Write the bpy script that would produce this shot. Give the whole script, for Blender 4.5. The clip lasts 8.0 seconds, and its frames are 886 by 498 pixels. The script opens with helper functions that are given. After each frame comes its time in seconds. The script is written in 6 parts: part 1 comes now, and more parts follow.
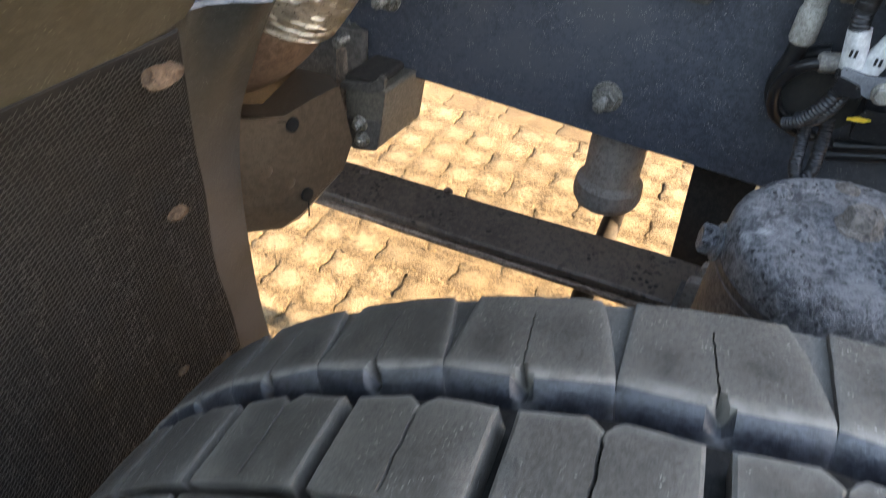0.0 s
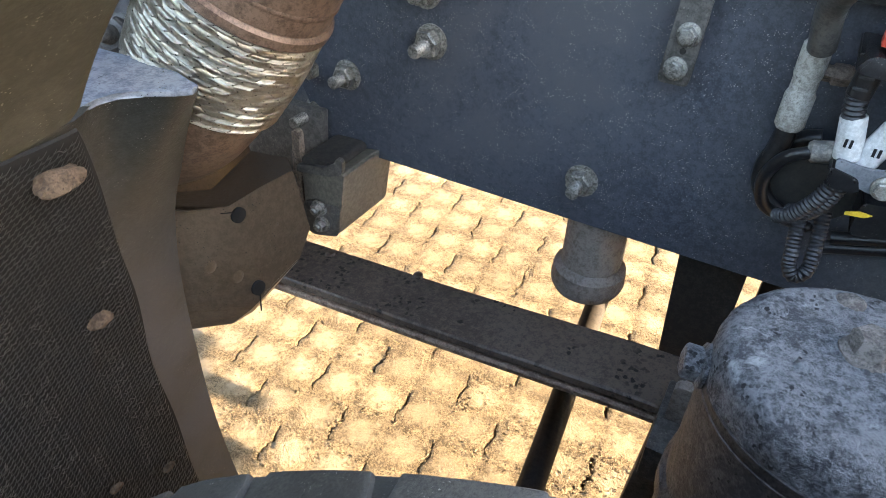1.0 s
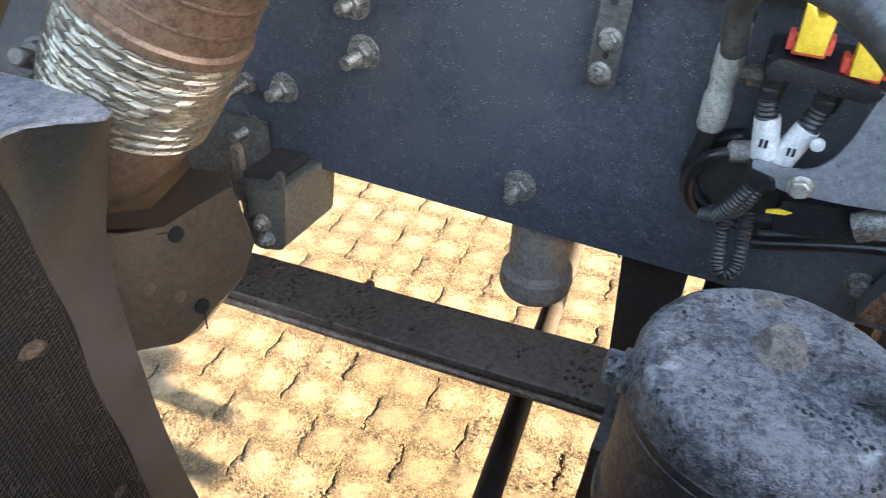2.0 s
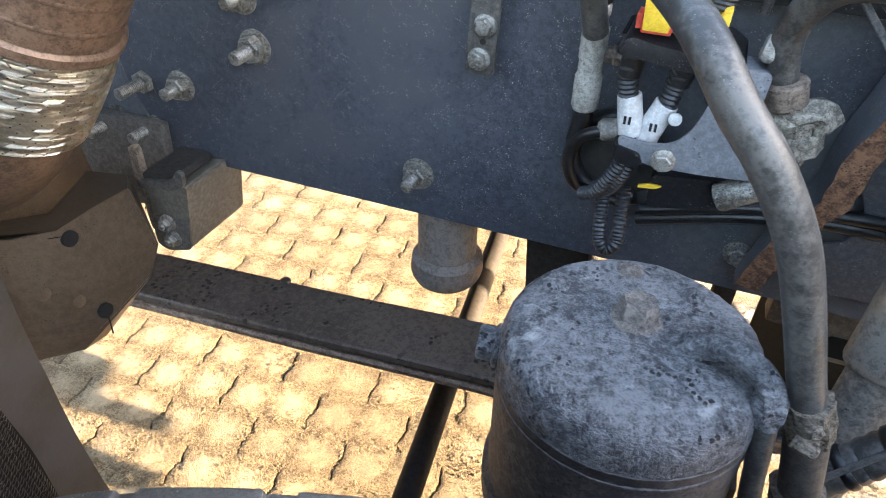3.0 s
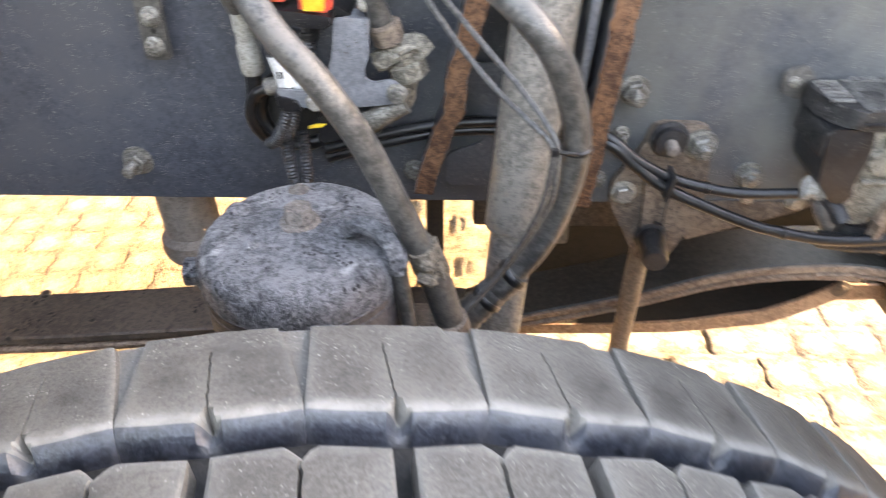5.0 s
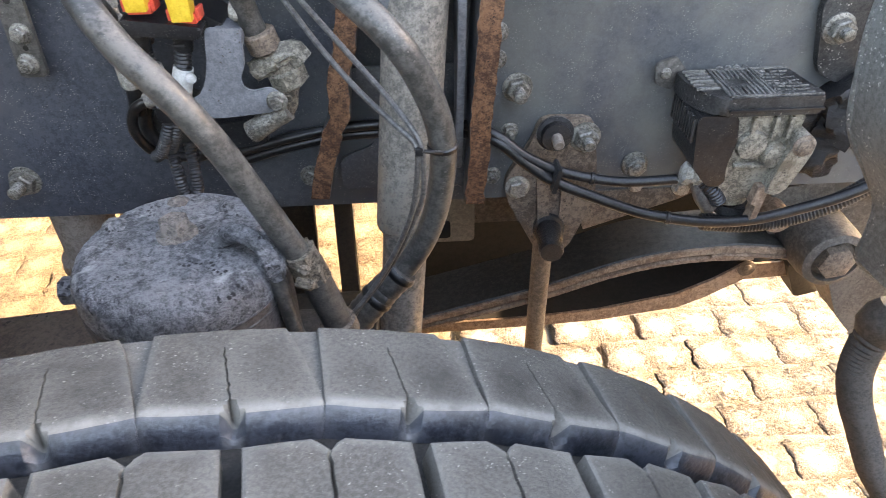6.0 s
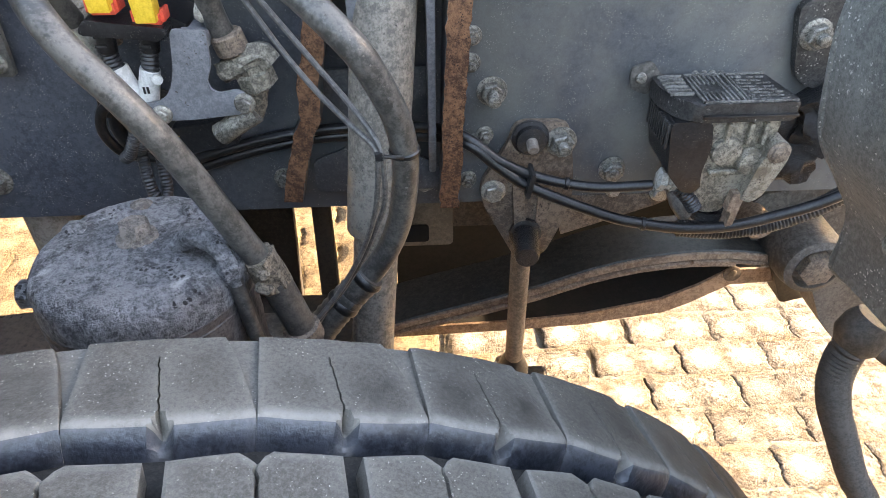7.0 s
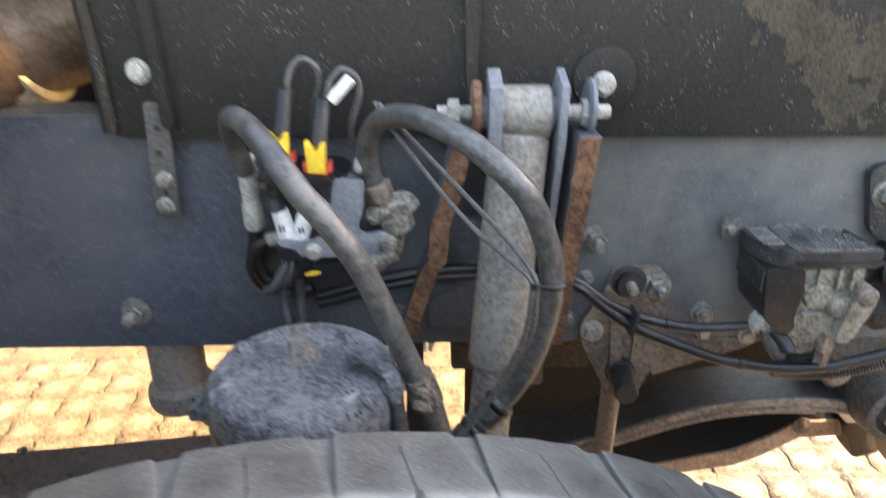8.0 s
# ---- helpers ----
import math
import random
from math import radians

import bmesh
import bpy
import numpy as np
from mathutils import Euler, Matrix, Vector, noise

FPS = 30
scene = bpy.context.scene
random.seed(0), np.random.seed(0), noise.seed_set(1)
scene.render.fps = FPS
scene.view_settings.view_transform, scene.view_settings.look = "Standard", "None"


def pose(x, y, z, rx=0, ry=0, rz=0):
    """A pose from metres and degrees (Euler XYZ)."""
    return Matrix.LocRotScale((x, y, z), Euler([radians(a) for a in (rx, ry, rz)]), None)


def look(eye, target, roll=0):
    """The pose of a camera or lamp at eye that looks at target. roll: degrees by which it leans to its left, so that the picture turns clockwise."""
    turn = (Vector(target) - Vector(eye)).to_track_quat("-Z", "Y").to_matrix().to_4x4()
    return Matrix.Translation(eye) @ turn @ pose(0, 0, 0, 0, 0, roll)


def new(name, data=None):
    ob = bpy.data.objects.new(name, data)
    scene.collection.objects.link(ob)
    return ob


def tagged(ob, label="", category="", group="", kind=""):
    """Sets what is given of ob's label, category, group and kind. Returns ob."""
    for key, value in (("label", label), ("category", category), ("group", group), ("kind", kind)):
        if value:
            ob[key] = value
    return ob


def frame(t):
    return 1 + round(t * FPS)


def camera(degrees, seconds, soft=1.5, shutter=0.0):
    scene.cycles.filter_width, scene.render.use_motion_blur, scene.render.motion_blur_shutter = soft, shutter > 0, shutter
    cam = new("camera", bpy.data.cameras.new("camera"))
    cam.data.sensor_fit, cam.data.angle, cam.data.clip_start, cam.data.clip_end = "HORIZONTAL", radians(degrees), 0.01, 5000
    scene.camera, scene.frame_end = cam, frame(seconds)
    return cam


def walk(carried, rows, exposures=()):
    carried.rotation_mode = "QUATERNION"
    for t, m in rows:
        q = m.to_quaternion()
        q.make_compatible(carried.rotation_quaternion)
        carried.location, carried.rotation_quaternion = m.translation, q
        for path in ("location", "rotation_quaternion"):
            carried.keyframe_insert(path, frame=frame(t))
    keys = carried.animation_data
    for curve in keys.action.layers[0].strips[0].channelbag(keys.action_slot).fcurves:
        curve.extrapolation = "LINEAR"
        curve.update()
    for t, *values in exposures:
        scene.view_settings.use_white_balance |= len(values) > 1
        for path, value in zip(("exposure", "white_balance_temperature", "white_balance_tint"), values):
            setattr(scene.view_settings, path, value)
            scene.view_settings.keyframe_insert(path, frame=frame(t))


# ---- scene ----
cam = camera(66.62, 8.0, 0.75, 0.35)
PAVE_X, PAVE_Y = -0.461, 0.237
PATH = [
    (0, (0.0964, -0.7019, 1.2792), (-0.4613, 0.3801, 0.2104), 3.65),
    (0.5, (0.1027, -0.6397, 1.2772), (-0.5213, 0.5146, 0.3272), 1.94),
    (1, (0.0894, -0.6080, 1.2718), (-0.5092, 0.5421, 0.3004), 2.81),
    (1.2, (0.0889, -0.6066, 1.2736), (-0.5096, 0.5443, 0.3032), 2.88),
    (2.3, (0.1367, -0.5757, 1.2832), (-0.3705, 0.6150, 0.3089), 0.78),
    (2.5, (0.1458, -0.5737, 1.2809), (-0.3242, 0.6354, 0.3105), 0.95),
    (3, (0.1796, -0.5703, 1.2808), (-0.2802, 0.6380, 0.3046), 1.44),
    (3.5, (0.1977, -0.5751, 1.2856), (-0.2600, 0.6305, 0.3051), 1.66),
    (4, (0.2270, -0.5766, 1.2851), (-0.0972, 0.6753, 0.3094), 0.31),
    (4.5, (0.2824, -0.6024, 1.2936), (0.0053, 0.6523, 0.3069), -0.08),
    (5, (0.3213, -0.6746, 1.3062), (0.2578, 0.6081, 0.3187), -0.90),
    (5.2, (0.3291, -0.6990, 1.3108), (0.3542, 0.5871, 0.3262), -1.00),
    (6.3, (0.4046, -0.6768, 1.3062), (0.4567, 0.6097, 0.3229), -1.17),
    (6.5, (0.4142, -0.6741, 1.3036), (0.4665, 0.6120, 0.3199), -1.01),
    (7, (0.4123, -0.6778, 1.3082), (0.4601, 0.6094, 0.3258), -0.83),
    (7.5, (0.3848, -0.6845, 1.2924), (0.4281, 0.6549, 0.3821), -0.40),
    (7.7, (0.3585, -0.6979, 1.2917), (0.3956, 0.7049, 0.4824), -0.15),
    (8, (0.2969, -0.7393, 1.3163), (0.3259, 0.7435, 0.6644), -0.14),
]
walk(cam, [(t, look(eye, target, roll)) for t, eye, target, roll in PATH], [(0.0, 3.80, 7900, 16), (0.5, 3.85, 7500, 15), (1.0, 4.02, 7300, 14), (3.5, 4.16, 7400, 16), (4.5, 4.28, 8400, 19), (5.0, 4.68, 9300, 24), (6.5, 4.06, 8250, 20), (7.5, 4.10, 8250, 19), (8.0, 4.13, 8450, 20)])

# ---- light ----
SUN_EL, SUN_AZ = 14.0, 4.0
world = bpy.data.worlds.new("sky")
scene.world = world
world.use_nodes = True
wn = world.node_tree.nodes
sky = wn.new("ShaderNodeTexSky")
sky.sky_type = "NISHITA"
sky.sun_disc = False
sky.sun_elevation = radians(SUN_EL)
sky.sun_rotation = radians(90 - SUN_AZ)
world.node_tree.links.new(sky.outputs[0], wn["Background"].inputs[0])
wn["Background"].inputs[1].default_value = 0.15
sun = new("sun", bpy.data.lights.new("sun", "SUN"))
sun.data.energy, sun.data.angle, sun.data.color = 3.7, radians(0.6), (1.0, 0.80, 0.56)
sun_way = Vector((math.cos(radians(SUN_EL)) * math.cos(radians(SUN_AZ)), math.cos(radians(SUN_EL)) * math.sin(radians(SUN_AZ)), math.sin(radians(SUN_EL))))
sun.matrix_world = look(sun_way * 20, (0, 0, 0))


# ---- materials ----
def material(name, dark, light, rough=0.7, metal=0.0, grain=40.0, big=6.0, bump=0.25, spots=None, spot_size=220.0, spot_cut=0.12, patches=None, patch_cut=0.55, patch_scale=9.0, vary=0.0, rough2=None):
    m = bpy.data.materials.new(name)
    m.use_nodes = True
    nt, n = m.node_tree, m.node_tree.nodes
    link = nt.links.new
    b = n["Principled BSDF"]
    b.inputs["Roughness"].default_value, b.inputs["Metallic"].default_value = rough, metal
    tc, info = n.new("ShaderNodeTexCoord"), n.new("ShaderNodeObjectInfo")
    shift = n.new("ShaderNodeVectorMath")
    shift.operation = "SCALE"
    comb = n.new("ShaderNodeCombineXYZ")
    for k in range(3):
        link(info.outputs["Random"], comb.inputs[k])
    link(comb.outputs[0], shift.inputs[0])
    shift.inputs["Scale"].default_value = 7.0
    add = n.new("ShaderNodeVectorMath")
    link(tc.outputs["Object"], add.inputs[0])
    link(shift.outputs[0], add.inputs[1])

    def noise_tex(scale, detail=6.0, distort=0.0):
        t = n.new("ShaderNodeTexNoise")
        t.inputs["Scale"].default_value, t.inputs["Detail"].default_value, t.inputs["Distortion"].default_value = scale, detail, distort
        t.inputs["Roughness"].default_value = 0.65
        link(add.outputs[0], t.inputs["Vector"])
        return t.outputs["Fac"]

    def ramp(fac, a, c):
        r = n.new("ShaderNodeMapRange")
        r.inputs["From Min"].default_value, r.inputs["From Max"].default_value = a, c
        link(fac, r.inputs["Value"])
        return r.outputs[0]

    def mix(fac, a, c):
        x = n.new("ShaderNodeMix")
        x.data_type = "RGBA"
        link(fac, x.inputs["Factor"])
        for sock, v in ((x.inputs["A"], a), (x.inputs["B"], c)):
            if isinstance(v, tuple):
                sock.default_value = (*v, 1.0)
            else:
                link(v, sock)
        return x.outputs["Result"]

    fine, broad, micro = noise_tex(grain * 2.2, 8.0), noise_tex(big, 4.0, 0.6), noise_tex(grain * 7.0, 3.0)

    def weigh(fac, w, add_to=None):
        q = n.new("ShaderNodeMath")
        q.operation = "MULTIPLY_ADD"
        q.inputs[1].default_value, q.inputs[2].default_value = w, 0.0
        link(fac, q.inputs[0])
        if add_to:
            link(add_to, q.inputs[2])
        return q
    mean = weigh(micro, 0.27, weigh(broad, 0.28, weigh(fine, 0.45).outputs[0]).outputs[0])
    col = mix(ramp(mean.outputs[0], 0.445, 0.56), dark, light)
    if patches:
        col = mix(ramp(noise_tex(patch_scale, 9.0, 0.3), patch_cut, patch_cut + 0.1), col, patches)
    if spots:
        v = n.new("ShaderNodeTexVoronoi")
        v.inputs["Scale"].default_value = spot_size
        shake, jog, off = n.new("ShaderNodeTexNoise"), n.new("ShaderNodeVectorMath"), n.new("ShaderNodeVectorMath")
        shake.inputs["Scale"].default_value, shake.inputs["Detail"].default_value = spot_size * 1.3, 4.0
        link(add.outputs[0], shake.inputs["Vector"])
        jog.operation, jog.inputs["Scale"].default_value = "SCALE", 1.1 / spot_size
        link(shake.outputs["Color"], jog.inputs[0])
        link(jog.outputs[0], off.inputs[0])
        link(add.outputs[0], off.inputs[1])
        link(off.outputs[0], v.inputs["Vector"])
        gate = n.new("ShaderNodeMath")
        gate.operation = "MULTIPLY"
        link(ramp(v.outputs["Distance"], spot_cut * 2.2, spot_cut * 1.6), gate.inputs[0])
        link(ramp(noise_tex(spot_size * 0.16, 2.0), 0.5, 0.6), gate.inputs[1])
        col = mix(gate.outputs[0], col, spots)
    if vary:
        hsv = n.new("ShaderNodeHueSaturation")
        mr = n.new("ShaderNodeMapRange")
        mr.inputs["To Min"].default_value, mr.inputs["To Max"].default_value = 1 - vary, 1 + vary
        link(info.outputs["Random"], mr.inputs["Value"])
        link(mr.outputs[0], hsv.inputs["Value"])
        link(col, hsv.inputs["Color"])
        col = hsv.outputs["Color"]
    link(col, b.inputs["Base Color"])
    if rough2 is not None:
        rr = n.new("ShaderNodeMapRange")
        rr.inputs["To Min"].default_value, rr.inputs["To Max"].default_value = rough, rough2
        link(ramp(fine, 0.35, 0.65), rr.inputs["Value"])
        link(rr.outputs[0], b.inputs["Roughness"])
    if bump:
        bp = n.new("ShaderNodeBump")
        bp.inputs["Strength"].default_value, bp.inputs["Distance"].default_value = min(bump, 1.0), 0.006 * max(bump, 1.0)
        link(mean.outputs[0], bp.inputs["Height"])
        link(bp.outputs[0], b.inputs["Normal"])
    return m


RAIL = material("chassis_paint", (0.060, 0.064, 0.072), (0.104, 0.109, 0.118), 0.38, 0.0, 90, 5, 0.10, (0.24, 0.235, 0.22), 380, 0.105, (0.135, 0.127, 0.113), 0.57, 5.0, rough2=0.6)
FLANGE = material("dusty_chassis_paint", (0.05, 0.045, 0.04), (0.16, 0.13, 0.10), 0.8, 0.0, 60, 8, 0.2)
LINER = material("black_liner_plastic", (0.010, 0.009, 0.008), (0.022, 0.019, 0.016), 0.62, 0.0, 120, 4, 0.3, (0.14, 0.12, 0.10), 200, 0.10, (0.10, 0.075, 0.045), 0.66, 4.0)
LINER.node_tree.nodes["Principled BSDF"].inputs["Specular IOR Level"].default_value = 0.25
ARCH = material("grey_arch_plastic", (0.014, 0.016, 0.015), (0.028, 0.031, 0.030), 0.40, 0.0, 70, 5, 0.2, (0.22, 0.22, 0.21), 420, 0.08, (0.040, 0.044, 0.046), 0.62, 7.0)
MAT = material("spray_mat", (0.015, 0.016, 0.016), (0.043, 0.043, 0.043), 0.5, 0.0, 70, 6, 0.3, None, 200, 0.1, (0.070, 0.068, 0.064), 0.64, 9.0)
RUBBER = material("worn_tyre_rubber", (0.056, 0.050, 0.042), (0.116, 0.106, 0.090), 0.62, 0.0, 220, 9, 0.45, (0.36, 0.34, 0.30), 420, 0.090, (0.046, 0.041, 0.034), 0.56, 8.0)
# Groove wall rubber: deep shade and bluish sky tint painted into the colour.
GROOVE = material("shade_tinted_groove_rubber", (0.008, 0.011, 0.017), (0.036, 0.042, 0.054), 0.30, 0.0, 60, 18, 0.3, None, 200, 0.1, (0.13, 0.13, 0.132), 0.635, 34.0)
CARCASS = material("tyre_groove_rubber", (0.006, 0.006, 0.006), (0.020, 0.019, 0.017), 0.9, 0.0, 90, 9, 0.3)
CHAMBER = material("caked_cast_iron", (0.058, 0.061, 0.068), (0.228, 0.231, 0.239), 0.54, 0.0, 80, 16, 1.7, (0.012, 0.012, 0.015), 210, 0.185, (0.38, 0.381, 0.384), 0.59, 60.0)
PLUG = material("rusty_caked_plug", (0.085, 0.072, 0.064), (0.225, 0.195, 0.172), 0.75, 0.0, 90, 20, 0.9)
# Lower can steel, darker and browner than the housing above.
CANSTEEL = material("dark_can_steel", (0.044, 0.040, 0.042), (0.120, 0.110, 0.110), 0.6, 0.0, 70, 12, 0.35, (0.015, 0.013, 0.012), 260, 0.14, (0.13, 0.108, 0.09), 0.60, 18.0)
RUSTYCAST = material("rust_stained_cast", (0.077, 0.057, 0.044), (0.213, 0.163, 0.125), 0.7, 0.0, 90, 14, 0.6, (0.030, 0.022, 0.017), 260, 0.13, (0.20, 0.155, 0.115), 0.62, 20.0)
LEAF = material("dusty_spring_steel", (0.067, 0.052, 0.043), (0.144, 0.110, 0.087), 0.50, 0.0, 60, 6, 0.25, (0.010, 0.008, 0.007), 110, 0.19, (0.15, 0.112, 0.083), 0.61, 9.0)
LEAFDARK = material("dark_spring_paint", (0.022, 0.022, 0.021), (0.055, 0.054, 0.049), 0.5, 0.0, 60, 7, 0.2, (0.10, 0.09, 0.075), 260, 0.09, (0.075, 0.065, 0.052), 0.62, 8.0)
LEAFRUST = material("leaf_edge_rust", (0.132, 0.087, 0.062), (0.299, 0.218, 0.161), 0.75, 0.0, 70, 7, 0.3)
RUST = material("flaking_rust", (0.070, 0.030, 0.017), (0.240, 0.118, 0.062), 0.9, 0.0, 60, 12, 0.9, (0.035, 0.017, 0.012), 480, 0.16, (0.30, 0.185, 0.12), 0.63, 22.0)
BARE = material("dull_zinc", (0.20, 0.19, 0.17), (0.42, 0.40, 0.36), 0.45, 0.55, 150, 20, 0.12, None, 200, 0.1, (0.12, 0.10, 0.08), 0.58, 60.0)
DIRTYZINC = material("dirty_zinc", (0.080, 0.076, 0.066), (0.270, 0.255, 0.225), 0.42, 0.35, 150, 40, 0.14, (0.05, 0.045, 0.038), 420, 0.16)
BEIGE = material("dusty_fitting", (0.20, 0.185, 0.16), (0.40, 0.38, 0.34), 0.8, 0.0, 110, 18, 0.4, (0.09, 0.08, 0.07), 230, 0.14)
BRAID = material("steel_braid", (0.44, 0.385, 0.30), (0.66, 0.60, 0.49), 0.34, 0.75, 40, 10, 0.05)
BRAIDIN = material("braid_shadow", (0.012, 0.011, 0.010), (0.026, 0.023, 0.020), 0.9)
EXH = material("heated_exhaust_steel", (0.066, 0.040, 0.027), (0.150, 0.098, 0.068), 0.5, 0.35, 60, 7, 0.10, (0.05, 0.03, 0.022), 300, 0.10, (0.185, 0.132, 0.094), 0.62, 6.0)
SHIELD = material("stained_sheet_steel", (0.070, 0.050, 0.034), (0.104, 0.076, 0.052), 0.30, 0.25, 60, 5, 0.04, (0.02, 0.018, 0.016), 300, 0.10, (0.115, 0.086, 0.060), 0.62, 8.0, rough2=0.42)
STEEL = material("dark_bracket_steel", (0.055, 0.052, 0.048), (0.115, 0.107, 0.097), 0.6, 0.2, 80, 8, 0.2, (0.2, 0.19, 0.17), 230, 0.08)
HOSE = material("dusty_rubber_hose", (0.034, 0.033, 0.031), (0.098, 0.092, 0.084), 0.28, 0.0, 60, 16, 0.12, (0.17, 0.16, 0.14), 600, 0.07, (0.118, 0.110, 0.099), 0.58, 26.0, rough2=0.54)
PRINT = material("hose_print", (0.06, 0.057, 0.052), (0.15, 0.14, 0.125), 0.8, 0.0, 300, 40, 0.0)
CABLE = material("black_cable_sleeve", (0.005, 0.005, 0.006), (0.018, 0.018, 0.019), 0.32, 0.0, 120, 14, 0.15)
GREYCABLE = material("grey_cable_sleeve", (0.036, 0.035, 0.034), (0.10, 0.096, 0.091), 0.45, 0.0, 120, 14, 0.15)
CONDUIT = material("black_conduit", (0.010, 0.011, 0.013), (0.036, 0.037, 0.040), 0.42, 0.0, 120, 14, 0.15)
WHITE = material("white_sleeve", (0.468, 0.468, 0.459), (0.663, 0.663, 0.654), 0.55, 0.0, 80, 14, 0.05)
YELLOW = material("yellow_connector", (0.70, 0.42, 0.03), (0.85, 0.56, 0.06), 0.45, 0.0, 80, 14, 0.05)
RED = material("red_connector", (0.62, 0.06, 0.04), (0.78, 0.12, 0.07), 0.45, 0.0, 80, 14, 0.05)
BLACK = material("black_plastic", (0.004, 0.004, 0.005), (0.016, 0.016, 0.018), 0.36, 0.0, 140, 14, 0.2, (0.10, 0.095, 0.085), 420, 0.11)
GREASE = material("greasy_rubber", (0.003, 0.003, 0.004), (0.018, 0.018, 0.020), 0.32, 0.0, 120, 20, 0.7, (0.09, 0.085, 0.075), 300, 0.12)
GREYPLATE = material("grey_bracket_plate", (0.114, 0.121, 0.134), (0.186, 0.194, 0.210), 0.55, 0.1, 80, 8, 0.1, (0.06, 0.055, 0.05), 200, 0.08)
LID = material("dusty_black_plastic", (0.008, 0.008, 0.009), (0.042, 0.041, 0.040), 0.42, 0.0, 120, 30, 0.4, (0.25, 0.24, 0.22), 260, 0.12)
RELIEF = material("dusty_relief", (0.039, 0.038, 0.036), (0.165, 0.162, 0.154), 0.8, 0.0, 160, 40, 0.4)
MUD = material("dried_mud_film", (0.022, 0.017, 0.011), (0.070, 0.055, 0.035), 0.95, 0.0, 150, 20, 0.8)
VALVE = material("dirty_aluminium", (0.080, 0.073, 0.058), (0.275, 0.250, 0.205), 0.55, 0.1, 90, 24, 0.5, (0.05, 0.043, 0.034), 420, 0.16, (0.12, 0.098, 0.07), 0.58, 26.0)
OILY = material("oily_dirt", (0.039, 0.031, 0.023), (0.260, 0.215, 0.163), 0.55, 0.0, 120, 22, 0.9)
SHOCK = material("dusty_shock_paint", (0.103, 0.095, 0.084), (0.247, 0.222, 0.190), 0.5, 0.0, 70, 9, 0.2, (0.05, 0.045, 0.04), 170, 0.08, (0.27, 0.20, 0.14), 0.60, 10.0)
LINKSTEEL = material("brown_dusted_rod", (0.105, 0.088, 0.072), (0.225, 0.185, 0.150), 0.6, 0.0, 90, 10, 0.2)
SLEEVE = material("rusty_bump_stop", (0.14, 0.115, 0.098), (0.25, 0.215, 0.185), 0.8, 0.0, 70, 8, 0.3)
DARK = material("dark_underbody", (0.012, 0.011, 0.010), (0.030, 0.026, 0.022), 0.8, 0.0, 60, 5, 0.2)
BROWN = material("brown_underbody", (0.055, 0.043, 0.034), (0.120, 0.096, 0.076), 0.75, 0.0, 60, 5, 0.3, (0.03, 0.024, 0.02), 200, 0.12)
PAVER = material("sandy_paver", (0.072, 0.053, 0.029), (0.225, 0.174, 0.102), 0.95, 0.0, 85, 24, 3.0, (0.030, 0.020, 0.010), 260, 0.17, (0.17, 0.132, 0.08), 0.62, 30.0, vary=0.12)


def tint_along(m, colour, x0, x1, most, axis=0):
    """Mixes a colour in towards one end of a long part, broken up by its own streaks."""
    nt, n = m.node_tree, m.node_tree.nodes
    b = n["Principled BSDF"]
    old = b.inputs["Base Color"].links[0].from_socket
    tc, sep, mr, nz, rp, mul, mx = [n.new("ShaderNode" + k) for k in ("TexCoord", "SeparateXYZ", "MapRange", "TexNoise", "MapRange", "Math", "Mix")]
    nt.links.new(tc.outputs["Object"], sep.inputs[0])
    nt.links.new(sep.outputs[axis], mr.inputs["Value"])
    mr.inputs["From Min"].default_value, mr.inputs["From Max"].default_value, mr.inputs["To Max"].default_value = x0, x1, most
    nt.links.new(tc.outputs["Object"], nz.inputs["Vector"])
    nz.inputs["Scale"].default_value, nz.inputs["Detail"].default_value = 11.0, 8.0
    nt.links.new(nz.outputs["Fac"], rp.inputs["Value"])
    rp.inputs["From Min"].default_value, rp.inputs["From Max"].default_value = 0.3, 0.62
    mul.operation = "MULTIPLY"
    nt.links.new(mr.outputs[0], mul.inputs[0])
    nt.links.new(rp.outputs[0], mul.inputs[1])
    mx.data_type = "RGBA"
    nt.links.new(mul.outputs[0], mx.inputs["Factor"])
    nt.links.new(old, mx.inputs["A"])
    mx.inputs["B"].default_value = (*colour, 1.0)
    nt.links.new(mx.outputs["Result"], b.inputs["Base Color"])
    return m


# Web paint mixed paler and greyer towards the rear end.
RAILWEB = tint_along(material("chassis_web_paint", (0.031, 0.036, 0.047), (0.061, 0.068, 0.083), 0.36, 0.0, 90, 5, 0.10, (0.25, 0.245, 0.23), 430, 0.115, (0.066, 0.070, 0.080), 0.57, 5.0, rough2=0.6), (0.165, 0.168, 0.148), -0.70, -0.15, 0.58)
# Bluish sky light on the lower shell, painted as a colour gradient.
ARCHSKY = tint_along(ARCH, (0.050, 0.058, 0.070), 0.30, 0.05, 0.85, 2)


